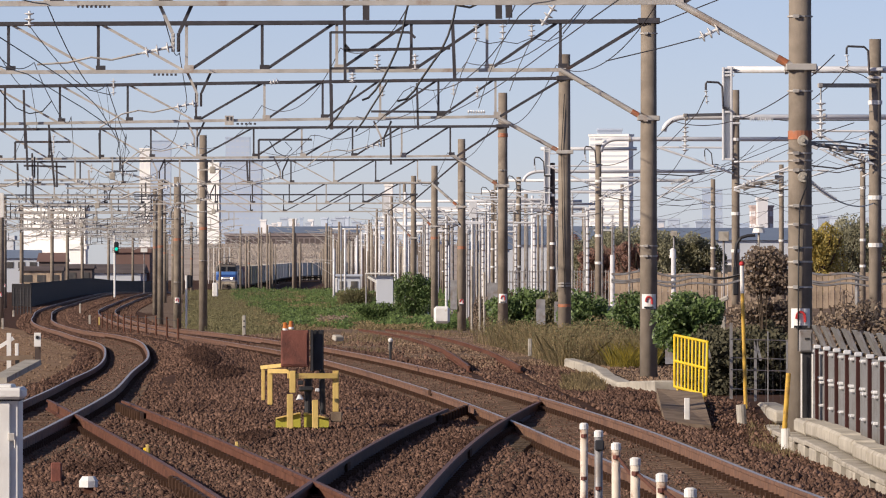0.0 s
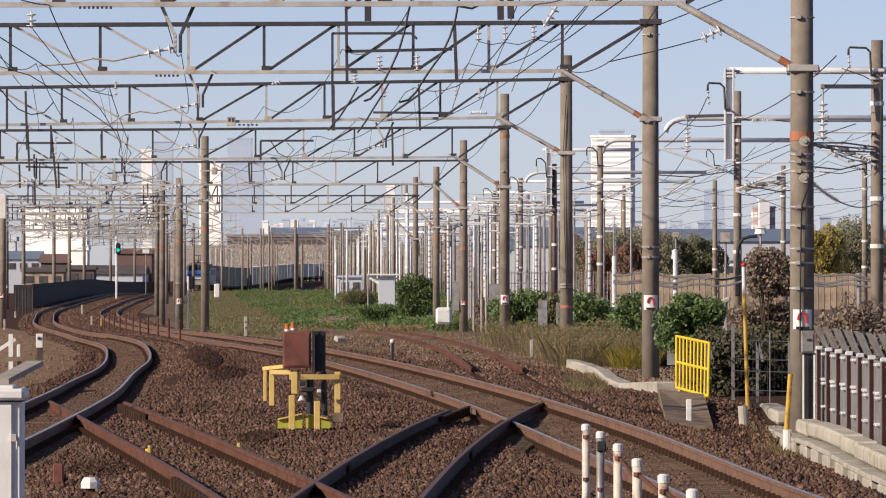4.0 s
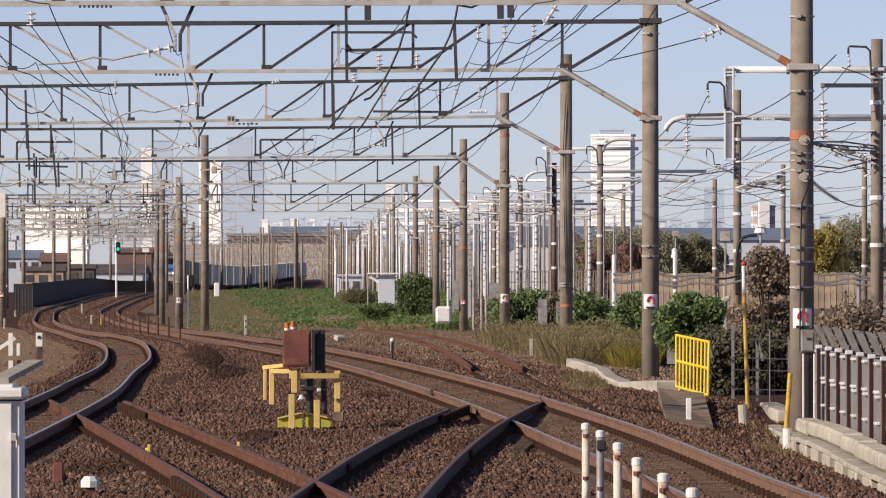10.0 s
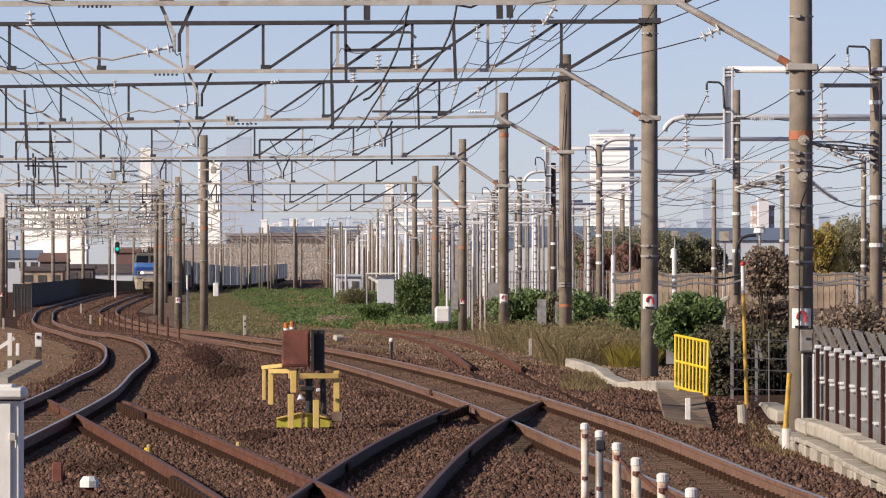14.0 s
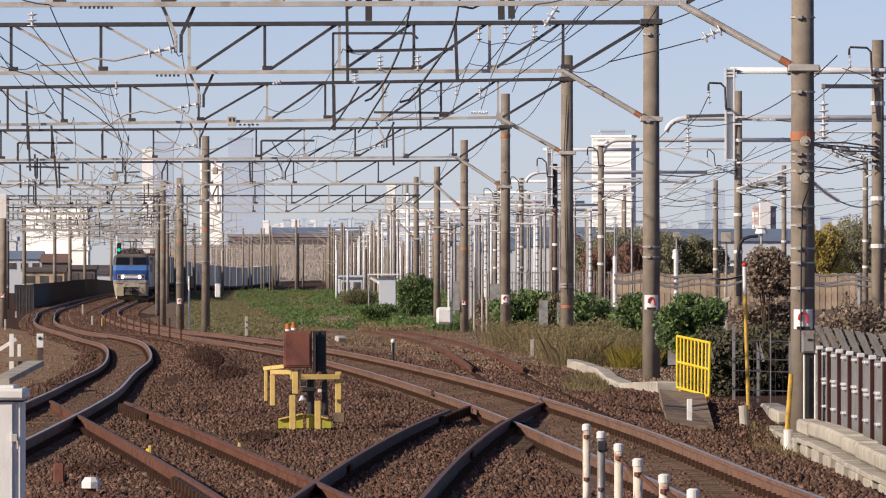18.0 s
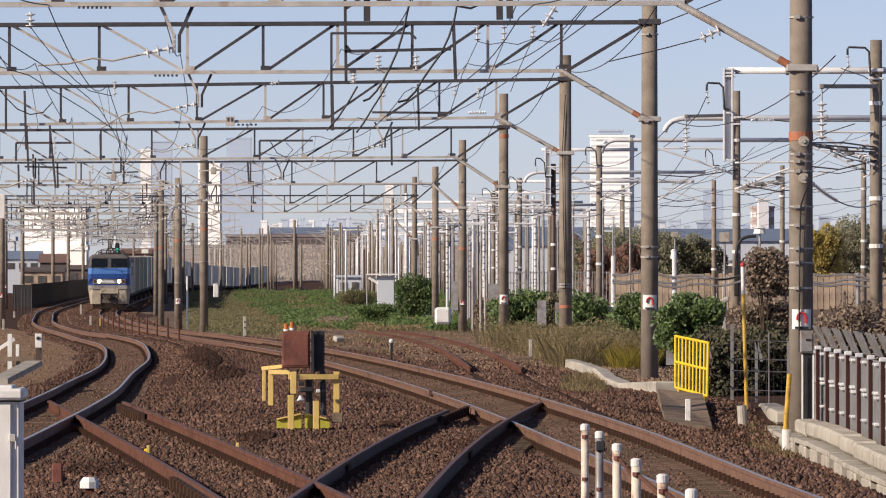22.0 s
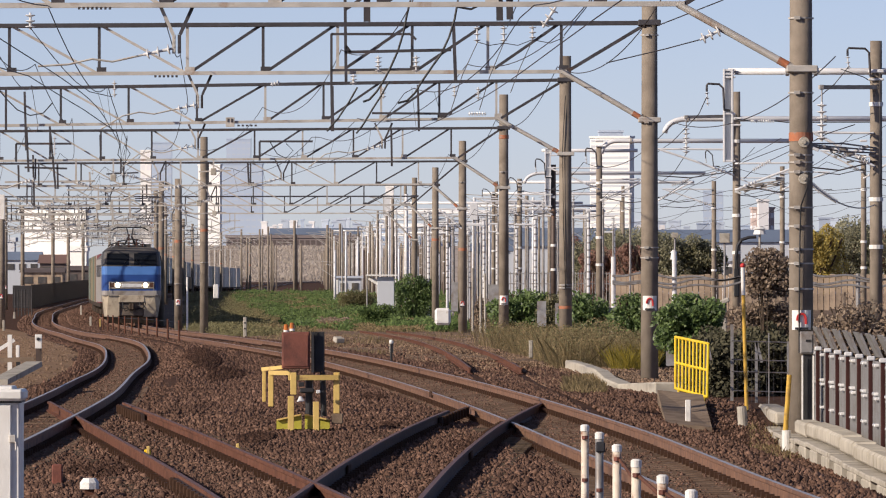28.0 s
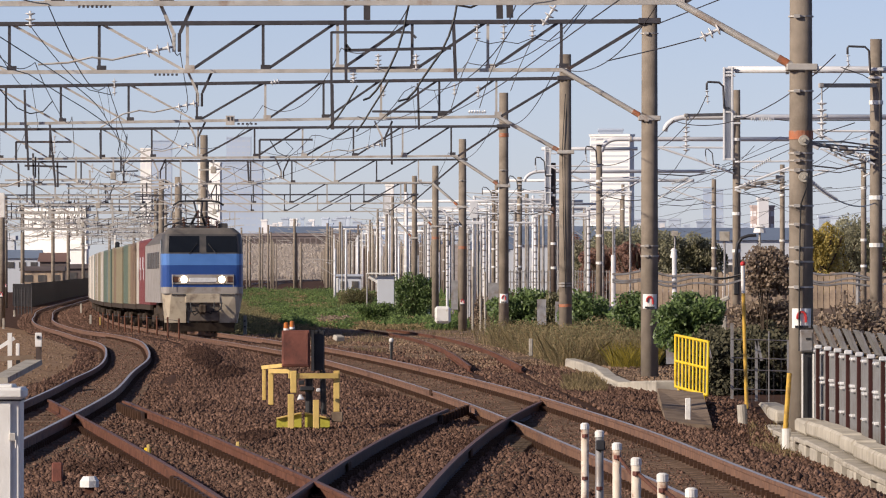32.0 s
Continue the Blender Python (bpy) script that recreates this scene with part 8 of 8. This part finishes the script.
    tube(bm, [(-1.05, 3.4, 3.9), (-0.9, 3.2, 4.12), (-0.45, 2.9, 4.3), (0.3, 2.6, 4.36), (0.62, 2.4, 4.24)], 0.03, 6)
    part("roof_busbar", bm, M["dark"], t)
    for k, (x, y, sx, sy, sz) in enumerate(((0.85, 2.6, 0.35, 0.4, 0.26), (-0.5, 2.6, 0.7, 0.5, 0.14), (0, 7.5, 1.5, 2.2, 0.22), (0, 11, 1.4, 2.6, 0.2), (-0.3, 1.8, 0.2, 0.2, 0.2))):
        bm = B()
        box(bm, (x, y, 3.86 + sz / 2), (sx, sy, sz), bevel=0.03)
        part("roof_unit", bm, M["loco_dark"], t)
    bm = B()
    bell(bm, (0.35, 2.9, 3.86), (0.35, 2.9, 4.2), 4, 0.08)
    bell(bm, (-0.85, 5.4, 3.86), (-0.85, 5.4, 4.16), 4, 0.08)
    part("roof_insulator", bm, M["brown_porcelain"], t)
    return t


def container_mesh(length, key):
    """A ribbed steel box as one shell."""
    n = int(length / 0.46) * 4
    right = [(1.22 + (0.035 if k % 4 in (1, 2) or k in (0, n) else 0.0), -length / 2 + length * k / n) for k in range(n + 1)]
    plan = right + [(0.62, length / 2 + 0.02), (0.58, length / 2), (-0.58, length / 2), (-0.62, length / 2 + 0.02)] + [(-x, y) for x, y in right[::-1]]
    bm = B()
    loft(bm, [(x, y, 0.06) for x, y in plan], [(x, y, 2.62) for x, y in plan])
    loft(bm, [(sx * 1.26, sy * length / 2, 2.62) for sx, sy in ((1, -1), (1, 1), (-1, 1), (-1, -1))], [(sx * 1.24, sy * (length / 2 - 0.02), 2.70) for sx, sy in ((1, -1), (1, 1), (-1, 1), (-1, -1))])
    me = bpy.data.meshes.new("container")
    bm.to_mesh(me)
    bm.free()
    me.materials.append(M["box_" + key])
    return me


def wagon(loads, label):
    """A flat wagon 20 m long with its containers; loads: (length, paint)."""
    t = thing("container_wagon", label, "freight wagon", "container train")
    bm = B()
    box(bm, (0, 10, 0.93), (0.5, 19.4, 0.26))
    for s in (-1, 1):
        box(bm, (s * 1.2, 10, 0.95), (0.1, 19.4, 0.2))
    for k in range(9):
        box(bm, (0, 1 + 2.25 * k, 0.97), (2.4, 0.16, 0.14))
    part("underframe", bm, M["grime"], t)
    for yb in (3.2, 16.8):
        bm = B()
        for s in (-1, 1):
            box(bm, (s * 0.98, yb, 0.5), (0.14, 2.3, 0.3), bevel=0.03)
        box(bm, (0, yb, 0.55), (1.9, 0.4, 0.3))
        bogie = part("bogie", bm, M["grime"], t)
        for dy in (-0.95, 0.95):
            for s in (-1, 1):
                bm = B()
                rod(bm, (s * 0.5, yb + dy, 0.43), (s * 0.63, yb + dy, 0.43), 0.43, n=18)
                part("wheel", bm, M["grime"], bogie)
    y = 0.35
    for ln, key in loads:
        if key:
            ob = new("container", boxes[(ln, key)])
            ob.parent = t
            ob.location = (0, y + ln / 2, 1.0)
            ob["label"] = {"red": "dull red", "green": "dark green", "olive": "yellowish olive", "grey": "grey", "brown": "brown", "white": "off-white", "teal": "teal"}[key] + " freight container"
            bm = B()
            for s in (-1, 1):
                for k in range(3):
                    box(bm, (s * 1.26, -0.7 + 0.6 * k, 1.75 if k else 1.3), (0.012, 0.34, 0.5))
            if key in ("red", "grey"):
                part("marking_bar", bm, M["porcelain"], ob, "white unreadable marking bars")
            else:
                bm.free()
        y += ln + 0.12
    return t


boxes = {(ln, k): container_mesh(ln, k) for ln in (3.7, 6.1, 9.4) for k in ("red", "green", "olive", "grey", "brown", "white", "teal")}
loco = locomotive()
R, BR, O, GN, GY, WH, TE = [(3.7, k) for k in ("red", "brown", "olive", "green", "grey", "white", "teal")]
consist = [
    [R, R, R, R, GY],
    [BR, BR, O, GN, GN],
    [O, O, O, BR, O],
    [GN, O, TE, GN, GN],
    [(9.4, "grey"), (9.4, "olive")],
    [GY, BR, GY, O, TE],
]
pale = [[(9.4, "white"), (9.4, "grey")], [(6.1, "grey"), (6.1, "white"), (6.1, "white")], [(9.4, "grey"), (9.4, "white")], [(9.4, "white"), (9.4, "white")], [(6.1, "white"), (6.1, "grey"), (6.1, "olive")]]
consist += [pale[i % 5] for i in range(24)]
wagons = [wagon(c, "container flat wagon loaded with %s boxes" % ("coloured" if len(c) == 5 else "long pale")) for c in consist]

# distance of the engine's front from the viewer, second by second
AHEAD = ([0, 4, 8, 12, 15, 17, 19, 21, 23, 25, 27, 28, 29, 30, 31, 32], [960, 874, 788, 700, 632, 588, 543, 500, 457, 411, 366, 343, 321, 298, 274.5, 250.5])


def vehicle_pose(y_front, length):
    ya, yb = y_front + 3.2, y_front + length - 3.2
    a, b = Vector((line_r(ya), ya, level(ya))), Vector((line_r(yb), yb, level(yb)))
    d = (b - a).normalized()
    rot = Matrix((d.cross(Vector((0, 0, 1))).normalized(), d, Vector((0, 0, 1)))).transposed()
    return Matrix.Translation(a - d * 3.2) @ rot.to_4x4()


def motions():
    ts = [k * 1.0 for k in range(33)]
    front = spline(list(zip(*AHEAD)))
    walk(loco, [(t, vehicle_pose(front(t), 19.0)) for t in ts])
    for i, w in enumerate(wagons):
        walk(w, [(t, vehicle_pose(front(t) + 20.0 + 20.6 * i, 20.0)) for t in ts])


motions()
